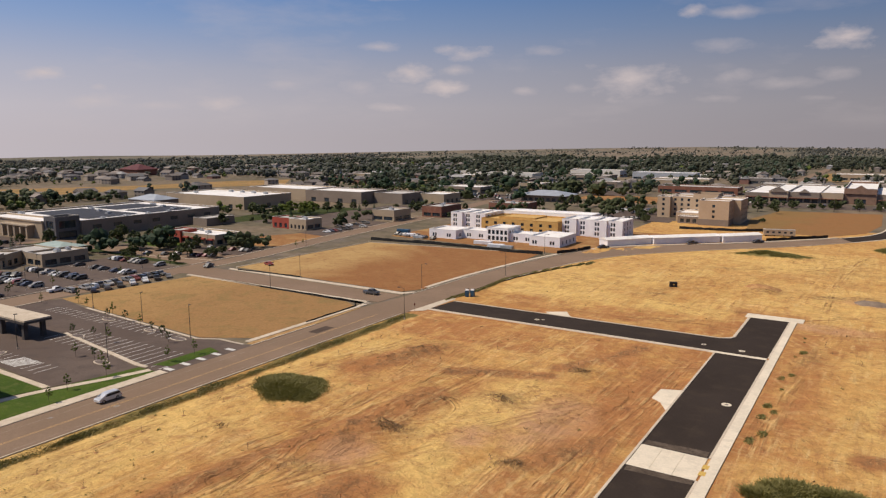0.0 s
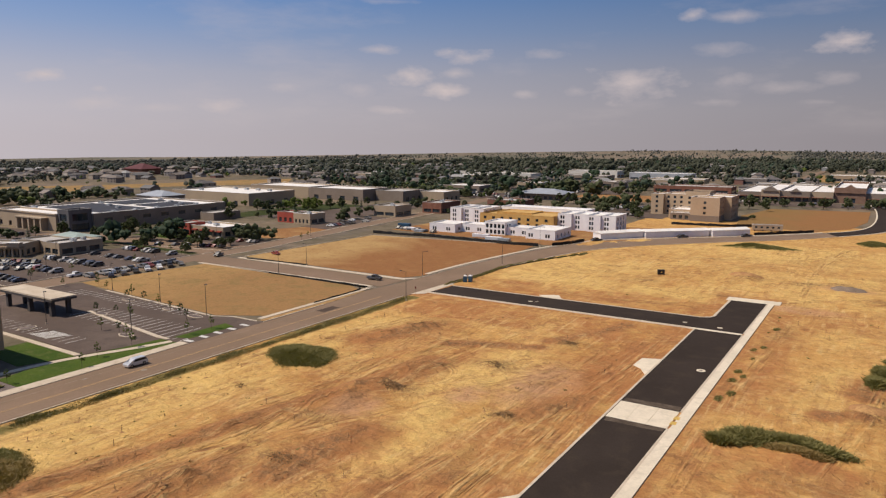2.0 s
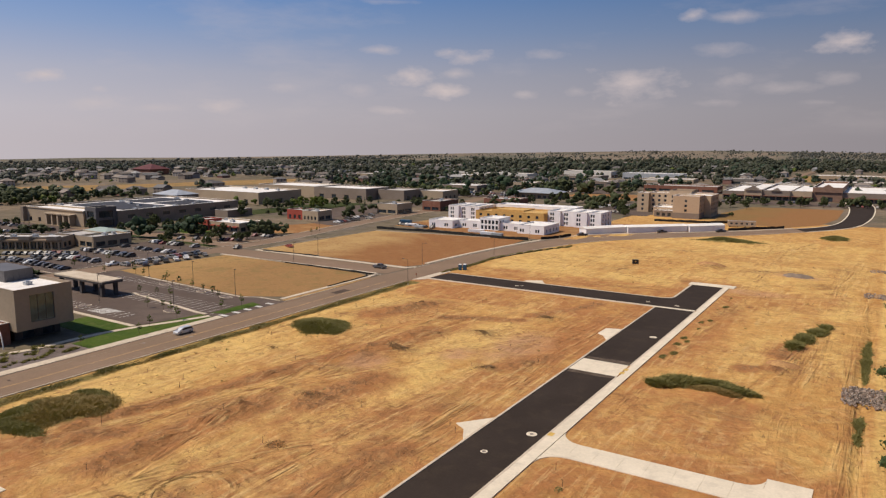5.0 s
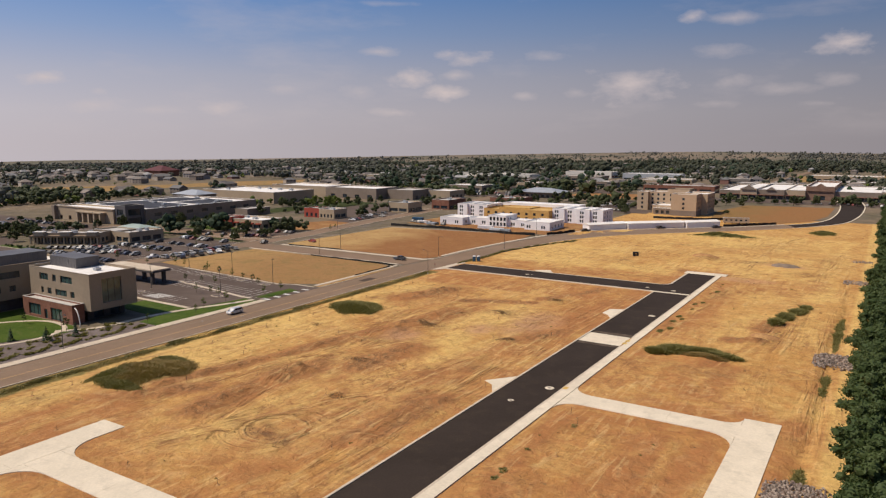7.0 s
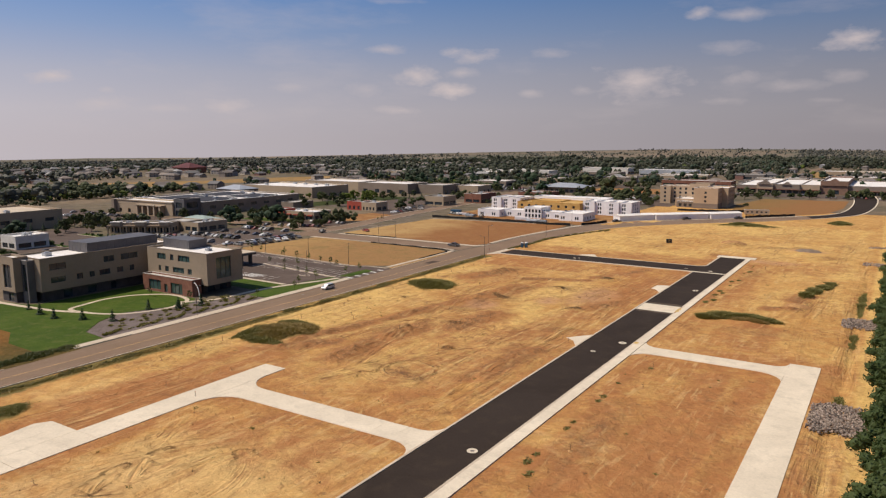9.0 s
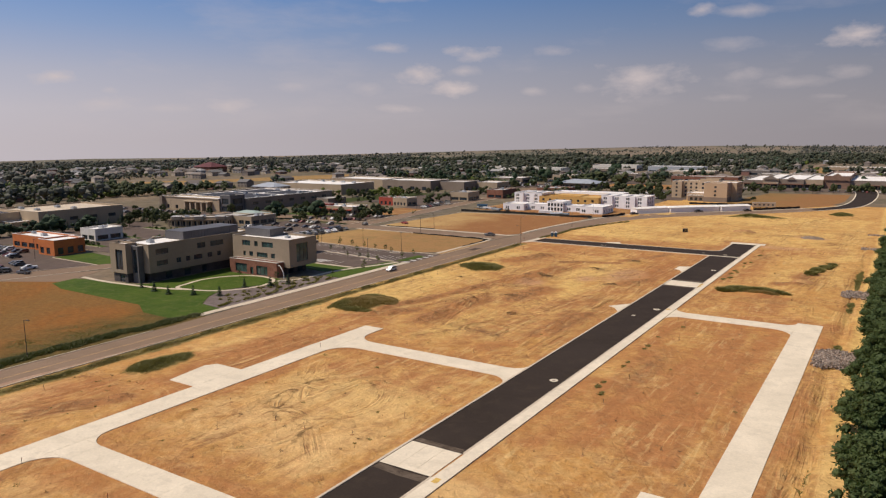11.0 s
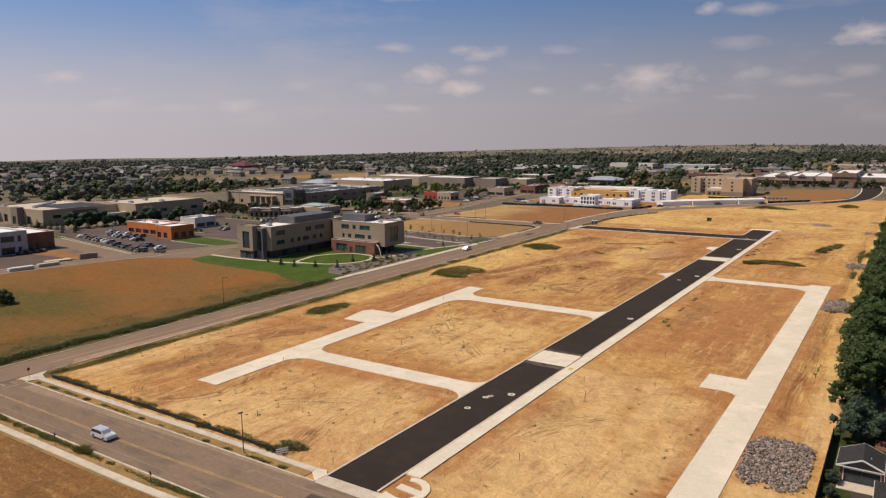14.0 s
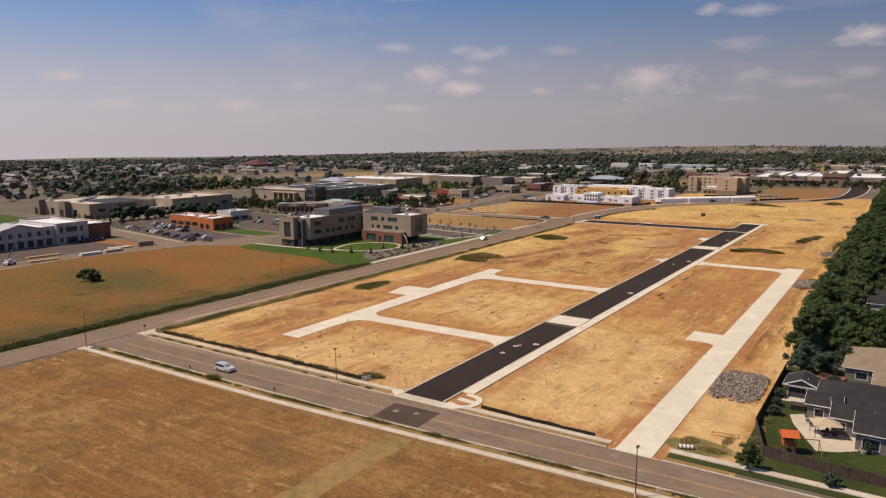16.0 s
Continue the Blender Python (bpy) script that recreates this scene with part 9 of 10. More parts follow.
far_fleet = [vehicle("car", "saloon car parked far off", "car", M["car"], 4.7, 1.82, 1.46, SEDAN, SEDAN_G, False, True),
             vehicle("car", "sport utility car parked far off", "car", M["car"], 4.8, 1.92, 1.72, SUV, SUV_G, False, True)]
drive = random.Random(8)


def park(x, y, turn, group):
    near = y < 305
    ob = (fleet if near else far_fleet)[drive.randrange(len(fleet) if near else 2)]
    m = Matrix.Translation((x, y, 0.03)) @ Matrix.Rotation(radians(turn + drive.uniform(-2, 2) + (180 if drive.random() < 0.5 else 0)), 4, "Z")
    if ob.name in PLACED:
        ob = copy_thing(ob, m)
    else:
        ob.matrix_basis = m
        PLACED.add(ob.name)
    ob["group"] = group


for k in range(7):
    park(-191.8, 254.5 + k * 4.9, 60, "cars parked along the vacant lot")
park(-203, 248, 0, "cars parked along the vacant lot")


def fill(x0, y0, dx, dy, n, turn, share, group):
    for k in range(n):
        if drive.random() < share:
            park(x0 + dx * k, y0 + dy * k, turn, group)


for y in (232.6, 248.6, 264.6, 280.6):
    fill(-248.6, y, 2.7, 0, 15, 0, 0.72, "cars in the shop lot")
fill(-268, 240, 2.6, 1.5, 12, 31, 0.85, "cars in the shop lot")
fill(-262, 228, 2.6, 1.5, 12, 31, 0.7, "cars in the shop lot")
fill(-198, 250, 0, 2.7, 14, 90, 0.8, "cars in the shop lot")
fill(-250, 206, 2.7, 0, 15, 0, 0.6, "cars in the shop lot")
fill(-252, 190, 2.7, 0, 14, 0, 0.5, "cars in the shop lot")
fill(-246, 297.5, 2.8, 0, 13, 0, 0.6, "cars in the shop lot")
fill(-294.6, 132.6, 2.7, -0.45, 14, -11, 0.8, "cars in the restaurant lot")
fill(-288.6, 144.6, 2.7, -0.45, 14, -11, 0.75, "cars in the restaurant lot")
fill(-240, 131, 2.8, -0.5, 9, -11, 0.6, "cars in the restaurant lot")
fill(-252, 124, 2.8, -0.5, 12, -11, 0.7, "cars in the restaurant lot")
fill(-296, 150, 2.8, -0.2, 12, 0, 0.6, "cars in the restaurant lot")
fill(-246, 314, 2.8, 0.9, 12, 15, 0.6, "cars in the restaurant lot by the trees")
fill(-244, 336, 2.8, 0.6, 12, 15, 0.55, "cars in the restaurant lot by the trees")
fill(-236, 420, 0.3, 2.8, 14, 90, 0.35, "cars by the tan shop")
fill(-226, 408, 0.3, 2.8, 14, 90, 0.35, "cars by the tan shop")
fill(-200, 530, 2.9, -0.2, 24, 0, 0.45, "cars before the brick shops")
fill(-126, 562, 2.8, 0.0, 12, 0, 0.6, "cars in the hotel lot")
fill(-112, 590, 0.2, 2.8, 14, 90, 0.6, "cars in the hotel lot")
fill(-125, 590, 0.2, 2.8, 14, 90, 0.5, "cars in the hotel lot")
for y in (648, 660, 672, 684):
    fill(-296, y, 3.0, 0, 23, 0, 0.5, "cars in the far lot")
for y in (738, 754, 770):
    fill(-296, y, 3.2, 0, 34, 0, 0.35, "cars in the far lot among trees")
for y in (700, 716):
    fill(-64, y, 3.2, 0.1, 40, 0, 0.3, "cars before the shopping row")
fill(-420, 280, 3.0, 0, 32, 0, 0.4, "cars in the store lot")
fill(-420, 296, 3.0, 0, 32, 0, 0.4, "cars in the store lot")
fill(-262, 95, 0.2, -3.4, 4, 90, 0.8, "vehicles at the unfinished store")
fill(-190, 424, 2.8, -0.5, 11, 10, 0.7, "builders' cars behind the fence")

one = vehicle("car", "silver sport utility car driving on the street", "car", M["silver"], 4.8, 1.92, 1.72, SUV, SUV_G)
one.matrix_basis = Matrix.Translation((-42, -9.8, 0.05)) @ Matrix.Rotation(radians(90), 4, "Z")
two = copy_thing(one, Matrix.Translation((-95.2, 197, 0.05)))
tagged(two, "silver sport utility car on the long street")
red_car = vehicle("car", "small dull red car on the vacant lot's edge", "car", M["red_paint"], 4.6, 1.82, 1.46, SEDAN, SEDAN_G)
red_car.matrix_basis = Matrix.Translation((-179, 322, 0.05)) @ Matrix.Rotation(radians(75), 4, "Z")
dark_truck = vehicle("pickup_truck", "dark pickup truck on the street", "truck", M["dark_paint"], 5.6, 1.98, 1.82, PICK, PICK_G)
dark_truck.matrix_basis = Matrix.Translation((-196, 306, 0.05)) @ Matrix.Rotation(radians(20), 4, "Z")
for x, y, turn in ((-19.5, 490.5, -45), (-110, 300.5, 90), (-78, 434.5, -38), (-46, 470, -45), (-222, 118, 100), (-212, 121, 105)):
    copy_thing(dark_truck, Matrix.Translation((x, y, 0.05)) @ Matrix.Rotation(radians(turn), 4, "Z"))

# ---- clutter of the building site ----
def silt_fence(points, label, h=0.7):
    """Black fabric sagging between wooden stakes."""
    t = thing("silt_fence", label, "fence", "silt fences")
    r = random.Random(len(points) * 7)
    for (ax, ay), (bx, by) in zip(points, points[1:]):
        L = math.hypot(bx - ax, by - ay)
        n = max(2, int(L / 2.5))
        bm = B()
        rows = []
        for k in range(n + 1):
            f = k / n
            x, y = ax + (bx - ax) * f + r.uniform(-0.12, 0.12), ay + (by - ay) * f + r.uniform(-0.12, 0.12)
            top = h * r.uniform(0.72, 1.05)
            rows.append([bm.verts.new((x + d, y + d, z)) for d, z in ((0, -0.05), (0.05, top), (0.09, top), (0.09, -0.05))])
        for p, q in zip(rows, rows[1:]):
            for k in range(3):
                bm.faces.new((p[k], q[k], q[k + 1], p[k + 1]))
        part("fabric", bm, M["black_cloth"], t)
        if L < 40:
            for k in range(0, n + 1, 2):
                f = k / n
                part("stake", box(B(), ax + (bx - ax) * f - 0.02, ax + (bx - ax) * f + 0.02, ay + (by - ay) * f + 0.1, ay + (by - ay) * f + 0.14, 0, h + 0.2), M["fence_wood"], t)


silt_fence([(-81, 2.2), (-60, 2.4), (-40, 2.3), (-22, 2.2), (-12, 2.0)], "low black silt fence with weeds behind the walk")
silt_fence([(17, 1.6), (28, 1.2), (40, 0.8)], "low sagging black silt fence beside the walk")
silt_fence([(-188, 401), (-152, 404.5), (-129, 404), (-110, 402), (-95, 404)], "dark fabric fence round the new building's yard", 1.5)
silt_fence([(-90, 408.5), (-85, 420), (-82.5, 430)], "dark fabric fence by the curved street", 1.6)
silt_fence([(-17, 499), (-5, 514), (8, 527)], "dark fabric fence beside the site office", 1.6)
silt_fence([(-66, 527), (-37, 531), (-20, 540)], "dark low fence behind the garages", 1.5)
silt_fence([(-181, 307.5), (-150, 309.8), (-104, 291.2)][:2], "black silt fence at the vacant lot's rim", 0.6)
silt_fence([(-150, 289.6), (-108, 289.0), (-103.4, 284), (-103.2, 262)], "black silt fence round the corner lot", 0.6)
silt_fence([(-85.0, 310), (-84, 330), (-81.5, 352), (-76, 374), (-69, 396)], "black silt fence along the curved street", 0.35)
tuft_patch("weed_verge", "weedy verge along the curved street", [(-84.4 + 1.5 * math.sin(k * 0.5) + (0 if y < 345 else (y - 345) * 0.29), y, 1.0, 4.5, 0.06) for k, y in enumerate(range(310, 398, 6))], 14000, 0.4, M["hedge_weed"], 97, 0.10, 0.7)


def riprap(x0, x1, y0, y1, count, seed, label):
    """A pad of broken stone: angular lumps heaped over one another."""
    rng = np.random.RandomState(seed)
    ico = bmesh.new()
    bmesh.ops.create_icosphere(ico, subdivisions=1, radius=1.0)
    ico.verts.ensure_lookup_table()
    bv = np.array([v.co[:] for v in ico.verts])
    bf = np.array([[v.index for v in f.verts] for f in ico.faces])
    ico.free()
    vs, fs = [], []
    for k in range(count):
        u, v = rng.uniform(-1, 1, 2)
        if abs(u) ** 3 + abs(v) ** 3 > 1.05 + 0.25 * rng.normal():
            continue
        x, y = (x0 + x1) / 2 + u * (x1 - x0) / 2, (y0 + y1) / 2 + v * (y1 - y0) / 2
        if math.hypot((x - x0 - 0.45 * (x1 - x0)) / 1.7, (y - y0 - 0.8) / 1.1) < 1 + 0.3 * rng.normal():
            continue
        s = 0.09 + 0.24 * rng.uniform() ** 1.6
        m = np.array(Euler(rng.uniform(0, 6.28, 3)).to_matrix())
        p = (bv * rng.uniform(0.6, 1.25, (len(bv), 1)) * s * rng.uniform(0.6, 1.2, 3)) @ m.T + (x, y, rng.uniform(-0.04, 0.30))
        fs.append(bf + len(vs) * len(bv))
        vs.append(p)
    m = island_stone()
    return tagged(part("riprap", raw("riprap", np.concatenate(vs), np.concatenate(fs), m)), label, "stones", kind="stuff")


def island_stone():
    m = bpy.data.materials.get("broken_stone")
    if m:
        return m
    m = bpy.data.materials.new("broken_stone")
    m.use_nodes = True
    n = Net(m.node_tree)
    col = n.ramp(n.add("ShaderNodeNewGeometry").outputs["Random Per Island"], [(0.0, (0.085, 0.066, 0.056)), (0.3, (0.225, 0.178, 0.145)), (0.62, (0.44, 0.355, 0.285)), (0.82, (0.30, 0.225, 0.175)), (1.0, (0.185, 0.115, 0.083))])
    col = n.mix(0.5, col, n.ramp(n.noise(n.add("ShaderNodeNewGeometry").outputs["Position"], 4.0, 5), [(0.3, g(0.12)), (0.7, g(0.42))]), "SOFT_LIGHT")
    s = n.add("ShaderNodeBsdfPrincipled", None, Base_Color=col, Roughness=0.95)
    n.tree.links.new(s.outputs[0], n.add("ShaderNodeOutputMaterial").inputs[0])
    return m


riprap(51.0, 60.6, 31, 50, 5200, 1, "wide pad of grey-brown broken stone")
riprap(51.2, 60.2, 152, 168, 3400, 2, "pad of grey-brown broken stone across the ditch")
riprap(51.8, 60.4, 231, 243, 1900, 3, "small pad of broken stone across the ditch")
riprap(52.6, 60.6, 339, 349, 900, 4, "far pad of broken stone across the ditch")
riprap(53, 60.6, 392, 399, 420, 5, "farthest small pad of broken stone")


def spoil_heap(x, y, rx, ry, h, material, label, seed):
    """A low uneven heap with slumped sides."""
    bm = B()
    rings = []
    for k, q in enumerate((1.0, 0.8, 0.55, 0.3)):
        row = []
        for a in np.linspace(0, math.tau, 22, endpoint=False):
            u, v = x + rx * q * math.cos(a), y + ry * q * math.sin(a)
            swell = 0.22 * float(bumps(np.array([u]), np.array([v]), 0.45, seed, 3)[0])
            z = float(ground_height(np.array([u]), np.array([v]))[0])
            row.append(bm.verts.new((u + 0.6 * swell * rx, v + 0.6 * swell * ry, z - 0.15 if k == 0 else z + h * (1 - q * q) + swell)))
        rings.append(row)
    for p, q in zip(rings, rings[1:]):
        for k in range(22):
            bm.faces.new((p[k], p[(k + 1) % 22], q[(k + 1) % 22], q[k]))
    bm.faces.new(rings[-1])
    return tagged(part("spoil_heap", bm, material, smooth=True), label, "heap", "heaps left on the building site")


spoil_heap(0, 374, 5.5, 3.0, 1.0, M["clod"], "low heap of crumbled red-brown earth", 5)
spoil_heap(-1.5, 376.5, 6.5, 2.2, 1.3, M["clod"], "low brown earth bank behind a heap", 6)
spoil_heap(31, 368, 5.5, 3.2, 1.1, M["gravel_dark"], "low heap of grey-brown gravel", 7)
spoil_heap(39.5, 251, 4.0, 2.2, 0.8, M["clod"], "low heap of crumbled brown earth", 8)


def portable_toilet(x, y, turn):
    t = thing("portable_toilet", "blue portable toilet with a pale domed roof", "toilet", "", (x, y, 0), turn)
    part("cabin", box(B(), -0.6, 0.6, -0.6, 0.6, 0.1, 2.1), M["blue"], t)
    part("skid", box(B(), -0.65, 0.65, -0.65, 0.65, 0, 0.1), M["black_metal"], t)
    bm = B()
    lo, hi = [bm.verts.new((sx * 0.64, sy * 0.64, 2.1)) for sx, sy in ((-1, -1), (1, -1), (1, 1), (-1, 1))], [bm.verts.new((sx * 0.4, sy * 0.4, 2.4)) for sx, sy in ((-1, -1), (1, -1), (1, 1), (-1, 1))]
    bm.faces.new(hi), bm.faces.new(lo[::-1])
    for k in range(4):
        bm.faces.new((lo[k], lo[(k + 1) % 4], hi[(k + 1) % 4], hi[k]))
    part("roof", bm, M["white_flower"], t)
    part("vent_pipe", tube(B(), (0.4, 0.4, 2.2), (0.4, 0.4, 2.75), 0.05, 0.05, 8), M["black_metal"], t)
    part("door", box(B(), -0.42, 0.42, -0.64, -0.6, 0.16, 2.0), M["blue"], t)


portable_toilet(-81.4, 314.2, 20)
portable_toilet(-79.9, 315.2, 10)


def skip_box():
    t = thing("tool_box", "black steel skid box standing alone on the sand", "container", "", (-28, 363.5, 0.1), 25)
    part("shell", box(B(), -1.2, 1.2, -0.7, 0.7, 0.15, 1.7), M["black_metal"], t)
    part("lid", prism(B(), [(-1.25, -0.75), (1.25, -0.75), (1.25, 0.75), (-1.25, 0.75)], 1.7, 1.82), M["black_metal"], t)
    for x in (-0.8, 0.8):
        part("skid_rail", box(B(), x - 0.1, x + 0.1, -0.75, 0.75, -0.15, 0.15), M["pole"], t)
    part("sticker", box(B(), -0.3, 0.3, -0.715, -0.7, 0.9, 1.2), M["tactile"], t)


skip_box()


def stack(name, label, category, x, y, turn, size, material, n=3):
    """Building goods in layers on battens."""
    t = thing(name, label, category, "", (x, y, 0.05), turn)
    a, b, c = size
    for k in range(3):
        part("batten", box(B(), -a / 2 + a * (k + 0.5) / 3 - 0.08, -a / 2 + a * (k + 0.5) / 3 + 0.08, -b / 2, b / 2, 0, 0.15), M["fence_wood"], t)
    for k in range(n):
        o = 0.06 * ((k * 7) % 3 - 1)
        part("layer", box(B(), -a / 2 + o, a / 2 + o, -b / 2 - o, b / 2 - o, 0.15 + k * c / n, 0.15 + (k + 1) * c / n - 0.04), material, t)


for x, y, turn, size, m, lab in ((-132, 417, 5, (9, 2.4, 1.6), "white_wrap", "white-wrapped stack of boards by the new building"), (-122, 411.5, 10, (8, 2.4, 1.5), "white_wrap", "white-wrapped board stack on the yard"), (-116, 411, 0, (6, 2.2, 1.3), "grey_metal", "grey stack of panels on the yard"),
                              (-186, 427, 8, (7, 2.6, 2.6), "blue", "blue container stack on the yard"), (-178, 422, 4, (5, 2.4, 1.4), "white_wrap", "white-wrapped pallet on the yard"), (-170, 418, 0, (6, 2.4, 1.2), "grey_metal", "grey pallets on the yard"),
                              (-160, 447, 0, (5, 3, 1.0), "osb", "stack of raw boards in the courtyard"), (-221, 65, 84, (9, 2.6, 1.2), "siding_pale", "pale stack of blocks on the yard"), (-221.5, 76, 84, (8, 2.4, 1.1), "walk", "pale pallets of stone on the yard"),
                              (-225, 95, 75, (7, 3, 2.2), "taupe", "taupe building container on the yard"), (-229, 84, 80, (10, 4, 0.5), "walk", "low stack of concrete kerbs"), (-236, 52, 84, (14, 2, 0.3), "osb", "flat laid timber forms"), (-224, 46, 84, (12, 2.2, 0.4), "osb", "flat laid timber forms by the kerb")):
    stack("material_stack", lab, "building material", x, y, turn, size, M[m])


def lift(x, y, turn):
    t = thing("boom_lift", "white boom lift with a raised blue arm", "machine", "", (x, y, 0.03), turn)
    part("chassis", box(B(), -1.2, 1.2, -2.2, 2.2, 0.5, 1.3), M["white_flower"], t)
    part("turret", box(B(), -0.9, 0.9, -1.2, 1.4, 1.3, 2.3), M["white_flower"], t)
    for sx in (-1, 1):
        for y_ in (-1.5, 1.5):
            part("wheel", tube(B(), (sx * 1.05, y_, 0.5), (sx * 1.4, y_, 0.5), 0.5, 0.5, 14), M["tyre"], t)
    part("boom", tube(B(), (0, 1.0, 2.2), (0, -4.5, 9.0), 0.28, 0.2, 8), M["blue"], t)
    part("basket", box(B(), -0.9, 0.9, -5.6, -4.6, 8.6, 9.7), M["blue"], t)


lift(-226, 33, 200)


def small_stake(x, y):
    t = thing("survey_stake", "thin wooden survey stake in the sand", "stake", "survey stakes", (x, y, float(ground_height(np.array([x]), np.array([y]))[0])))
    part("stick", box(B(), -0.03, 0.03, -0.03, 0.03, -0.1, 1.2), M["fence_wood"], t)
    part("flag", box(B(), 0.03, 0.16, -0.012, 0.012, 1.0, 1.12), M["playset_roof"], t)


for x, y in ((-26.5, 10.5), (-21, 16.5), (-66.5, 25), (-2.0, 3.6), (-24.7, 37), (-3.4, 38.8), (-49.5, 107.5), (-3.2, 180.5), (-5.5, 182.5), (-46.5, 36.5), (16.5, 60), (20, 52), (30, 64), (17, 176.5), (-30, 190), (-57, 150), (-62, 170), (-55, 196), (22, 20), (35, 30)):
    small_stake(x, y)


def dry_stalk(x, y, seed):
    """A dead weed stalk, knee to chest high, on a little mound of earth."""
    r = random.Random(seed)
    t = thing("dry_stalk", "thin dead weed stalk standing in a small earth mound", "weed", "dry stalks on the sand", (x, y, float(ground_height(np.array([x]), np.array([y]))[0])))
    h = r.uniform(0.8, 1.5)
    top = (r.uniform(-0.15, 0.15), r.uniform(-0.15, 0.15), h)
    part("stem", tube(B(), (0, 0, -0.1), top, 0.045, 0.02, 5), M["fence_wood"], t)
    for k in range(3):
        z = h * r.uniform(0.3, 0.8)
        a = r.uniform(0, math.tau)
        part("twig", tube(B(), (top[0] * z / h, top[1] * z / h, z), (0.45 * math.cos(a), 0.45 * math.sin(a), z + 0.3), 0.02, 0.008, 4), M["fence_wood"], t)
    bm = B()
    tip = bm.verts.new((0, 0, 0.16))
    rim = [bm.verts.new((q * math.cos(a), q * math.sin(a), -0.05)) for a, q in ((math.tau * k / 9, r.uniform(0.35, 0.7)) for k in range(9))]
    for k in range(9):
        bm.faces.new((tip, rim[k], rim[(k + 1) % 9]))
    part("mound", bm, M["clod"], t)


rng = random.Random(77)
stalks = [(-75.5 + rng.uniform(-0.8, 0.8), 119 + 8.9 * k + rng.uniform(-1, 1)) for k in range(18) if k not in (3, 4, 11, 12)] + [(-78 + rng.uniform(-0.8, 0.8), 22 + 8.6 * k) for k in range(5)]
stalks += [(-56, 122), (-59, 108), (-48, 161), (-27, 159), (-24, 181), (-55, 228), (-45, 193), (-33, 120), (-42, 138), (-42, 164), (-16, 123), (-10, 141), (-56, 246), (-53, 253), (-66, 174)]
stalks += [(-59, 26), (-40, 17), (-27, 16), (-19, 16), (-29, 28), (-7, 20), (-26, 70), (-19, 70), (-40, 72), (-10, 72), (-7, 83), (-32, 62), (21, 49), (15, 41), (26, 85), (21, 108), (21, 123), (22, 158), (20, 172)]
stalks += [(-27, 232), (-19, 214), (-18, 231), (-7, 223), (-31, 254), (-24, 265), (-17, 285), (-44, 251), (-46, 268), (-8, 246), (30, 300), (22, 312), (40, 318)]
for k, (x, y) in enumerate(stalks):
    dry_stalk(x, y, 300 + k)


def earth_clods(count, seed):
    """Broken lumps of clay, strewn thickest on the windrows and the turned-up spots."""
    r = np.random.RandomState(seed)
    x, y = r.uniform(-82, 52, count * 14), r.uniform(6, 400, count * 14)
    gap = np.min([np.maximum(np.maximum(x0 - x, x - x1), np.maximum(y0 - y, y - y1)) for x0, x1, y0, y1 in SITE_PAVE], axis=0)
    clay, _, _, dark, grown, _, _ = soil(x, y)
    keep = (r.uniform(0, 1, len(x)) < 0.004 + 0.02 * clay ** 2 + 0.60 * dark) & (gap > 1.0) & (grown < 0.5)
    x, y = x[keep][:count], y[keep][:count]
    c = np.column_stack([x, y, ground_height(x, y) + 0.03])
    v, f = lumps_at(c, r.uniform(0.04, 0.17, len(x)), r, 0.7)
    return tagged(part("earth_clods", raw("earth_clods", v, f, M["clod"])), "broken lumps of red-brown clay on the sand", "earth", kind="stuff")


earth_clods(8000, 71)


def wash_out():
    t = thing("wash_out_frame", "low timber frame for washing out concrete", "frame", "", (58.5, 13, 0), 10)
    for a in ((-2.2, 2.2, -0.8, -0.6), (-2.2, 2.2, 0.6, 0.8), (-2.2, -2.0, -0.6, 0.6), (2.0, 2.2, -0.6, 0.6)):
        part("board", box(B(), *a, 0, 0.35), M["osb"], t)
    part("liner", box(B(), -2.0, 2.0, -0.6, 0.6, 0.0, 0.08), M["conc"], t)
    b = thing("barrier", "white striped road barrier lying by the walk", "barrier", "", (54.5, 4.4, 0), 20)
    for k in range(4):
        part("slat", box(B(), -1.2 + k * 0.6, -0.85 + k * 0.6, -0.4, 0.5, 0.25, 0.6), M["trim"], b)
    part("rail", box(B(), -1.4, 1.3, 0.0, 0.1, 0.05, 0.3), M["fence_wood"], b)


wash_out()
b2 = thing("barrier", "white barrier boards at the fence end", "barrier", "", (-11.2, 1.8, 0), 60)
for k in range(3):
    part("board", box(B(), -1.0, 1.0, -0.03, 0.03, 0.3 + k * 0.35, 0.5 + k * 0.35), M["trim"], b2)
for x in (-0.8, 0.8):
    part("leg", box(B(), x - 0.04, x + 0.04, 0.03, 0.1, 0, 1.4), M["fence_wood"], b2)


# ---- houses and gardens on the eastern side ----
def gable_wall(bm, x0, x1, y, z0, z1, rise):
    v = [bm.verts.new(p) for p in ((x0, y, z0), (x1, y, z0), (x1, y, z1), ((x0 + x1) / 2, y, z1 + rise), (x0, y, z1))]
    bm.faces.new(v)


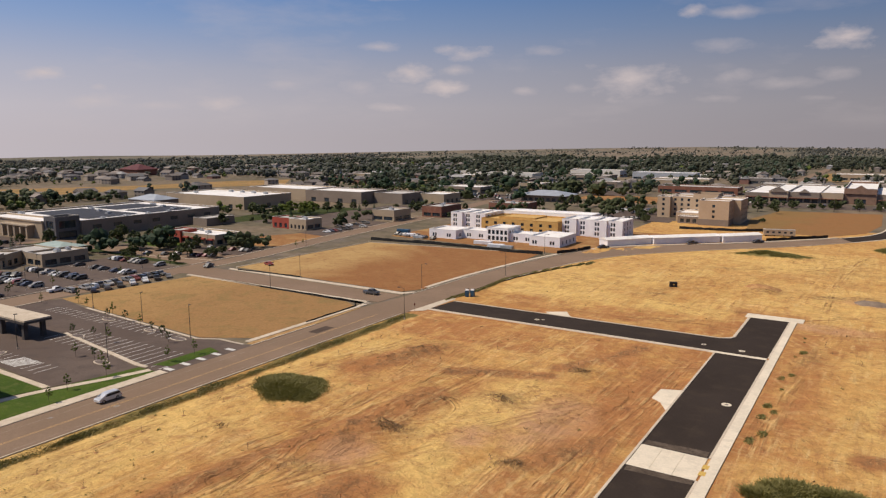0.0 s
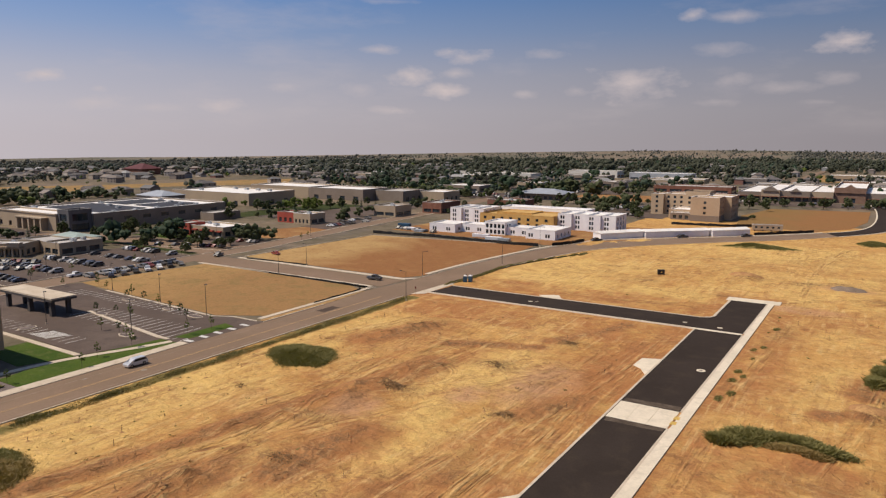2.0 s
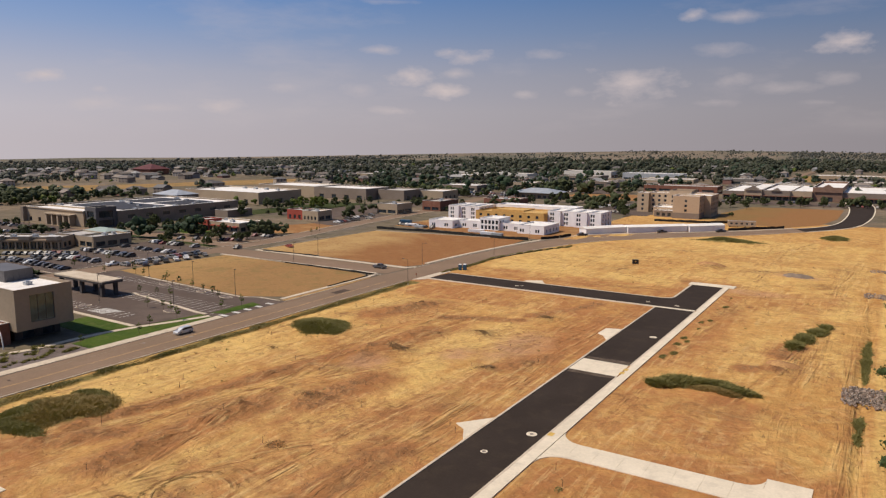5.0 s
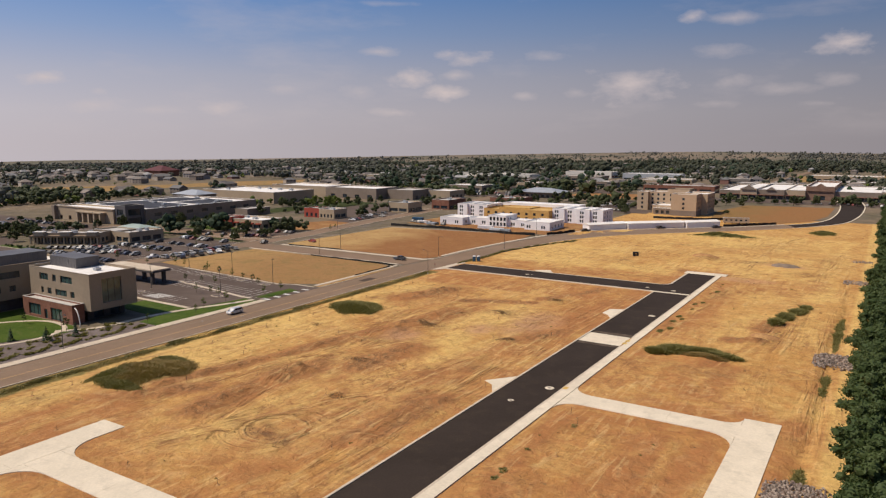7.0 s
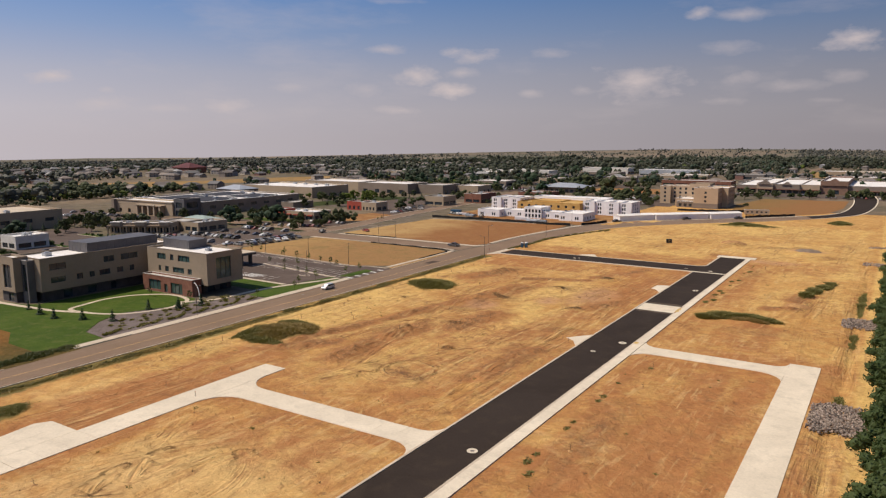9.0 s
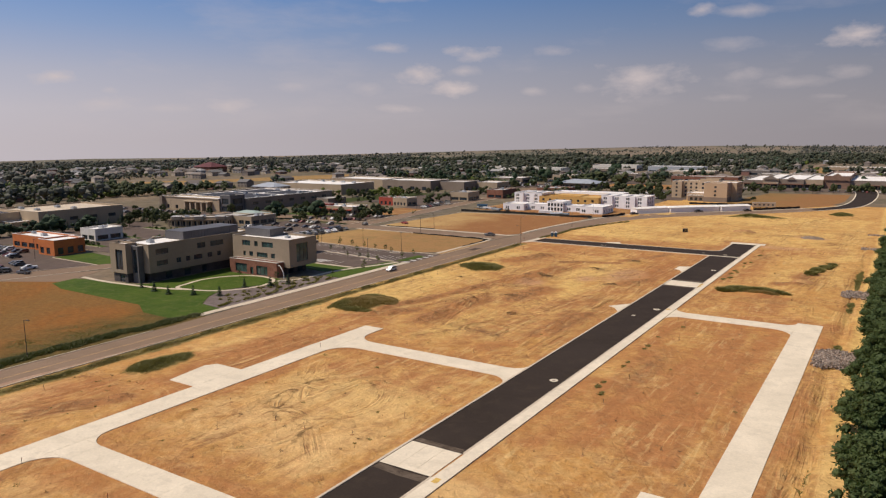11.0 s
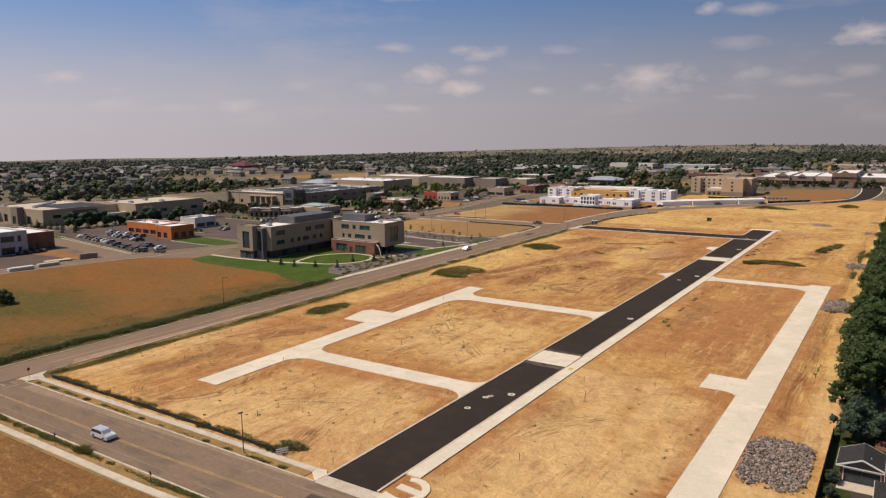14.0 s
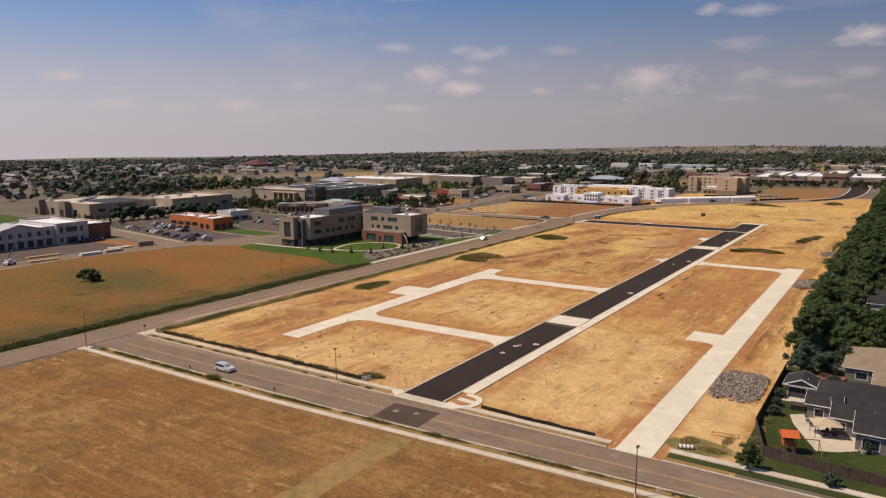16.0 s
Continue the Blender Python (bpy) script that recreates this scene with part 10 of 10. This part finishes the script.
def home(name, label, bodies, shingle, wall):
    """A house of several volumes: x0, x1, y0, y1, eaves, rise, gable axis, openings per side."""
    h = thing(name, label, "house")
    for x0, x1, y0, y1, e, rise, axis, holes in bodies:
        bm = B()
        made = []
        for side, (p, q) in {"S": ((x0, y0), (x1, y0)), "E": ((x1, y0), (x1, y1)), "N": ((x1, y1), (x0, y1)), "W": ((x0, y1), (x0, y0))}.items():
            hs = holes.get(side, [])
            at = facade(bm, p, q, 0, e, hs, 0.12)
            made += [(at, q_) for q_ in hs]
        if axis == "x":
            for x, flip in ((x0, True), (x1, False)):
                v = [bm.verts.new(p) for p in ((x, y0, e), (x, y1, e), (x, (y0 + y1) / 2, e + rise))]
                bm.faces.new(v[::-1] if flip else v)
        if axis == "y":
            for y, flip in ((y0, False), (y1, True)):
                v = [bm.verts.new(p) for p in ((x0, y, e), (x1, y, e), ((x0 + x1) / 2, y, e + rise))]
                bm.faces.new(v[::-1] if flip else v)
        wl = part("wall", bm, wall, h, turned=False)
        for at, q_ in made:
            window(wl, at, q_, 0.1, M["glass"], bars=2)
            u0, u1, a, b = q_
            cs = B()
            for s0, s1, t0, t1 in ((u0 - 0.12, u1 + 0.12, b, b + 0.12), (u0 - 0.12, u1 + 0.12, a - 0.12, a), (u0 - 0.12, u0, a, b), (u1, u1 + 0.12, a, b)):
                v = [cs.verts.new(at(s, t, d)) for d in (-0.04, 0.02) for t in (t0, t1) for s in (s0, s1)]
                for f in ((0, 2, 3, 1), (4, 5, 7, 6), (0, 1, 5, 4), (2, 6, 7, 3), (0, 4, 6, 2), (1, 3, 7, 5)):
                    cs.faces.new([v[k] for k in f])
            part("casing", cs, M["trim"], wl)
        rf = hip(h, x0, x1, y0, y1, e, rise, 0.5, shingle, axis, True, 0.18)
        if axis:
            d = 0.5
            ends = ((x0 - d, x0 - d - 0.05), (x1 + d, x1 + d + 0.05)) if axis == "x" else ((y0 - d, y0 - d - 0.05), (y1 + d, y1 + d + 0.05))
            half = ((y1 - y0) if axis == "x" else (x1 - x0)) / 2 + d
            mid = (y0 + y1) / 2 if axis == "x" else (x0 + x1) / 2
            for n0, n1 in ends:
                for s in (-1, 1):
                    vg = B()
                    prof = [(mid + s * half, e - 0.06), (mid + s * half, e + 0.2), (mid, e + rise + 0.2), (mid, e + rise - 0.06)]
                    f = [[vg.verts.new((n, u, z) if axis == "x" else (u, n, z)) for u, z in prof] for n in (n0, n1)]
                    vg.faces.new(f[0]), vg.faces.new(f[1][::-1])
                    for k in range(4):
                        vg.faces.new((f[0][k], f[0][(k + 1) % 4], f[1][(k + 1) % 4], f[1][k]))
                    part("barge_board", vg, M["trim"], rf)
        cx, cy = (x0 + x1) / 2, (y0 + y1) / 2
        part("vent", tube(B(), (cx + 1, cy - 1.5, e + rise * 0.4), (cx + 1, cy - 1.5, e + rise * 0.75 + 0.4), 0.09, 0.09, 8), M["grey_metal"], rf)
    return h


home("house", "single-storey house with dark shingle roof and white trim", [
    (70.5, 96, 30.0, 43.5, 3.0, 2.8, None, {"W": [(3, 5.2, 0.8, 2.3)], "S": []}),
    (69.4, 74.5, 29.0, 34.2, 2.9, 1.5, "x", {"W": [(1.4, 3.6, 0.7, 2.2)], "S": [(1.2, 2.6, 0.8, 2.2)]}),
    (73.8, 84, 24.2, 30.0, 2.9, 1.7, "x", {"W": [(1.6, 4.0, 0.2, 2.3)], "S": [(1.0, 2.0, 0.9, 2.2)]}),
    (77.6, 94, 18.8, 27.0, 3.0, 2.1, "x", {"W": [(2.6, 5.4, 0.5, 2.3)], "S": [(1.0, 3.4, 0.5, 2.3), (5.2, 7.8, 0.5, 2.3)]}),
], M["shingle"], M["siding"])
home("garden_pavilion", "open-fronted garden house with dark gabled roof", [(64.4, 70.0, 39.4, 45.0, 2.5, 1.4, "y", {"S": [(0.5, 5.1, 0.1, 2.1)]})], M["shingle"], M["brick"])
home("house", "tan-roofed house with a low hipped wing", [
    (73.5, 96, 56, 72, 3.0, 3.0, None, {"W": [(4, 6, 0.8, 2.2), (9, 11, 0.8, 2.2)], "S": [(2, 4, 0.8, 2.2)]}),
    (79.0, 96, 46.5, 55.9, 2.8, 2.0, None, {"W": [(2, 4.5, 0.8, 2.2)], "S": [(2, 4, 0.8, 2.2)]}),
], M["shingle_tan"], M["siding"])
home("house", "two-storey pale house with dark hipped roof", [(75, 90, 112, 130, 5.6, 2.6, None, {"W": [(3, 5, 1, 2.4), (9, 11, 1, 2.4), (3, 5, 3.8, 5.0), (9, 11, 3.8, 5.0), (14, 16, 3.8, 5.0)], "S": [(3, 5, 1, 2.4), (9, 11, 3.8, 5.0)]})], M["shingle"], M["siding_pale"])
home("house", "two-storey pale house among garden trees", [(78, 92, 172, 188, 5.6, 2.6, "x", {"W": [(3, 5, 3.8, 5.0), (9, 11, 3.8, 5.0)], "S": [(3, 5, 1, 2.4), (9, 11, 3.8, 5.0)]})], M["shingle"], M["siding_pale"])
home("house", "pale two-storey house farther along the gardens", [(77, 92, 222, 238, 5.6, 2.6, None, {"W": [(3, 5, 3.8, 5.0), (9, 11, 3.8, 5.0)], "S": [(3, 5, 1, 2.4), (9, 11, 3.8, 5.0)]})], M["shingle"], M["siding_pale"])
home("house", "far pale house with dark roof", [(80, 95, 300, 315, 5.4, 2.6, None, {"W": [(3, 5, 3.8, 5.0), (9, 11, 3.8, 5.0)], "S": [(3, 5, 1, 2.4)]})], M["shingle"], M["siding_pale"])
home("house", "far house with tan roof", [(80, 96, 410, 426, 5.4, 2.6, None, {"W": [(3, 5, 3.8, 5.0), (9, 11, 3.8, 5.0)], "S": [(3, 5, 1, 2.4)]})], M["shingle_tan"], M["siding"])
patio = sheet("patio", [(66.6, 29.4), (67.6, 25.5), (70.2, 19.5), (72.4, 14.8), (75.5, 16.2), (78.2, 18.4), (77.4, 24.0), (73.6, 24.0), (73.4, 29.0), (69.2, 29.0), (68.8, 31)], M["walk"], "pale concrete patio behind the house", 0.09, category="patio")
sheet("patio", [(64.2, 36.6), (70.4, 36.6), (70.4, 39.2), (64.2, 39.2)], M["walk"], "pale step before the garden house", 0.12, category="patio")


def fence_line(ax, ay, bx, by, label):
    t = thing("garden_fence", label, "fence", "garden fences")
    L = math.hypot(bx - ax, by - ay)
    turn = Matrix.Translation((ax, ay, 0)) @ Matrix.Rotation(math.atan2(by - ay, bx - ax), 4, "Z")
    t.matrix_basis = turn
    n = int(L / 2.4)
    board = mesh_of("board", box(B(), 0, L / n - 0.02, -0.02, 0.02, 0.05, 1.8), M["fence_wood"])
    post = mesh_of("post", box(B(), -0.06, 0.06, -0.08, 0.04, 0, 1.95), M["fence_wood"])
    for k in range(n):
        part("board", board, None, t, at=(k * L / n, 0, 0))
        part("post", post, None, t, at=(k * L / n, 0, 0))


fence_line(65.4, 8.4, 62.3, 20, "dark brown board fence round the yard")
fence_line(62.3, 20, 62.3, 57, "dark brown board fence beside the margin")
fence_line(65.4, 8.4, 75, 6.9, "dark brown board fence below the yard")
fence_line(75, 6.9, 110, 5.6, "dark brown board fence along the street side")
fence_line(62.6, 100, 62.6, 330, "dark brown board fence under the trees")


def playset():
    t = thing("playset", "red-brown wooden playset with orange roof and slide", "playset", "", (68.6, 12.2, 0.03), 20)
    for x in (-0.9, 0.9):
        for y in (-0.9, 0.9):
            part("post", box(B(), x - 0.07, x + 0.07, y - 0.07, y + 0.07, 0, 2.9), M["wood"], t)
    part("deck", box(B(), -1, 1, -1, 1, 1.3, 1.42), M["wood"], t)
    for s in (-1, 1):
        part("railing", box(B(), -0.9, 0.9, s * 0.92 - 0.03, s * 0.92 + 0.03, 1.5, 2.1), M["wood"], t)
    part("railing", box(B(), -0.95, -0.89, -0.9, 0.9, 1.5, 2.1), M["wood"], t)
    bm = B()
    e = [bm.verts.new(p) for p in ((-1.35, -1.3, 2.85), (1.35, -1.3, 2.85), (1.35, 1.3, 2.85), (-1.35, 1.3, 2.85))]
    r = [bm.verts.new((-1.35, 0, 3.75)), bm.verts.new((1.35, 0, 3.75))]
    for f in ((e[0], e[1], r[1], r[0]), (e[2], e[3], r[0], r[1]), (e[1], e[2], r[1]), (e[3], e[0], r[0]), (e[3], e[2], e[1], e[0])):
        bm.faces.new(f)
    part("roof", bm, M["playset_roof"], t)
    part("swing_beam", box(B(), 0.9, 4.6, -0.06, 0.06, 2.3, 2.45), M["wood"], t)
    for s in (-1, 1):
        part("swing_leg", tube(B(), (4.5, 0, 2.4), (4.8, s * 1.1, 0), 0.06, 0.06, 6), M["wood"], t)
    for x in (2.0, 3.3):
        sw = part("swing_seat", box(B(), x - 0.22, x + 0.22, -0.1, 0.1, 0.5, 0.54), M["black_metal"], t)
        for d in (-0.2, 0.2):
            part("chain", tube(B(), (x + d, 0, 0.54), (x + d, 0, 2.32), 0.012, 0.012, 5), M["pole"], sw)
    sl = B()
    for a, b, w in (((0.2, -1.0, 1.4), (0.2, -3.6, 0.2), 0.28),):
        quad(sl, (a[0] - w, a[1], a[2]), (a[0] + w, a[1], a[2]), (b[0] + w, b[1], b[2]), (b[0] - w, b[1], b[2]))
        for s in (-w, w):
            quad(sl, (a[0] + s, a[1], a[2]), (b[0] + s, b[1], b[2]), (b[0] + s, b[1], b[2] + 0.2), (a[0] + s, a[1], a[2] + 0.2))
    part("slide", sl, M["black_metal"], t)


playset()


def garden_tent():
    t = thing("garden_gazebo", "tan canvas gazebo over patio seats", "gazebo", "", (73.0, 22.4, 0.09), 20)
    for x in (-2, 2):
        for y in (-1.6, 1.6):
            part("post", tube(B(), (x, y, 0), (x, y, 2.3), 0.05, 0.05, 8), M["pole"], t)
    bm = B()
    e = [bm.verts.new(p) for p in ((-2.3, -1.9, 2.25), (2.3, -1.9, 2.25), (2.3, 1.9, 2.25), (-2.3, 1.9, 2.25))]
    m = [bm.verts.new(p) for p in ((-0.7, -0.6, 2.9), (0.7, -0.6, 2.9), (0.7, 0.6, 2.9), (-0.7, 0.6, 2.9))]
    top = bm.verts.new((0, 0, 3.25))
    for k in range(4):
        bm.faces.new((e[k], e[(k + 1) % 4], m[(k + 1) % 4], m[k]))
        bm.faces.new((m[k], m[(k + 1) % 4], top))
    part("canopy", bm, M["canvas"], t)
    tb = thing("patio_table", "dark round patio table", "table", "", (73.0, 22.4, 0.09))
    part("tabletop", tube(B(), (0, 0, 0.7), (0, 0, 0.75), 0.7, 0.7, 20), M["black_metal"], tb)
    part("stem", tube(B(), (0, 0, 0), (0, 0, 0.7), 0.06, 0.06, 8), M["black_metal"], tb)
    part("foot", tube(B(), (0, 0, 0), (0, 0, 0.06), 0.35, 0.3, 12), M["black_metal"], tb)
    ch = thing("patio_chair", "dark patio chair at the round table", "chair", "patio chairs", (74.4, 22.4, 0.09), 90)
    part("seat", box(B(), -0.3, 0.3, -0.3, 0.3, 0.4, 0.5), M["black_metal"], ch)
    part("backrest", box(B(), -0.3, 0.3, 0.25, 0.33, 0.5, 1.0), M["black_metal"], ch)
    for x in (-0.25, 0.25):
        for y in (-0.25, 0.25):
            part("leg", box(B(), x - 0.03, x + 0.03, y - 0.03, y + 0.03, 0, 0.4), M["black_metal"], ch)
    for x, y, a in ((71.6, 22.6, -90), (73.2, 23.8, 180), (70.6, 25.6, -60), (69.8, 27.0, -80)):
        copy_thing(ch, Matrix.Translation((x, y, 0.09)) @ Matrix.Rotation(radians(a), 4, "Z"))
    gl = thing("grill", "black covered barbecue grill on the patio", "grill", "", (75.2, 25.0, 0.09))
    part("cart", box(B(), -0.6, 0.6, -0.3, 0.3, 0.1, 0.9), M["black_metal"], gl)
    part("hood", tube(B(), (-0.45, 0, 0.95), (0.45, 0, 0.95), 0.32, 0.32, 12), M["black_metal"], gl)
    pt = thing("planter", "round white planter by the house corner", "planter", "", (78.9, 18.0, 0.04))
    part("pot", tube(B(), (0, 0, 0), (0, 0, 0.7), 0.4, 0.65, 14), M["white_flower"], pt)
    part("soil", tube(B(), (0, 0, 0.66), (0, 0, 0.715), 0.6, 0.6, 14), M["mulch"], pt)


garden_tent()
hot_tub = thing("hot_tub", "square dark covered hot tub beside the house", "hot tub", "", (67.4, 33.4, 0.04), 8)
part("cabinet", box(B(), -1.2, 1.2, -1.0, 1.0, 0, 0.85), M["black_metal"], hot_tub)
part("cover", box(B(), -1.25, 1.25, -1.05, 1.05, 0.85, 0.98), M["fence_wood"], hot_tub)
deck = thing("garden_deck", "small red-brown wooden deck with railing", "deck", "", (71.2, 55.5, 0), -20)
part("floor", box(B(), -2.4, 2.4, -1.8, 1.8, 0.0, 0.5), M["deck"], deck)
for k in range(9):
    part("baluster", box(B(), -2.35 + k * 0.58, -2.27 + k * 0.58, -1.8, -1.72, 0.5, 1.4), M["deck"], deck)
part("rail", box(B(), -2.4, 2.4, -1.84, -1.68, 1.4, 1.48), M["deck"], deck)
tuft_patch("yard_bed", "rock-edged shrubs along the yard fence", [(63.4, y, 0.6, 1.6, 0.1) for y in (10, 14, 19, 24, 31, 36)], 4200, 0.38, M["hedge_weed"], 95, 0.09)
tuft_patch("weed_verge", "rough weeds by the lane end", [(54.5, 8, 2.0, 2.5, 0.5), (57.5, 6, 3, 1.2, 0.3), (59.5, 10, 1.6, 3, 0.3)], 6000, 0.22, M["dry_weed"], 96, 0.08, 1.0)
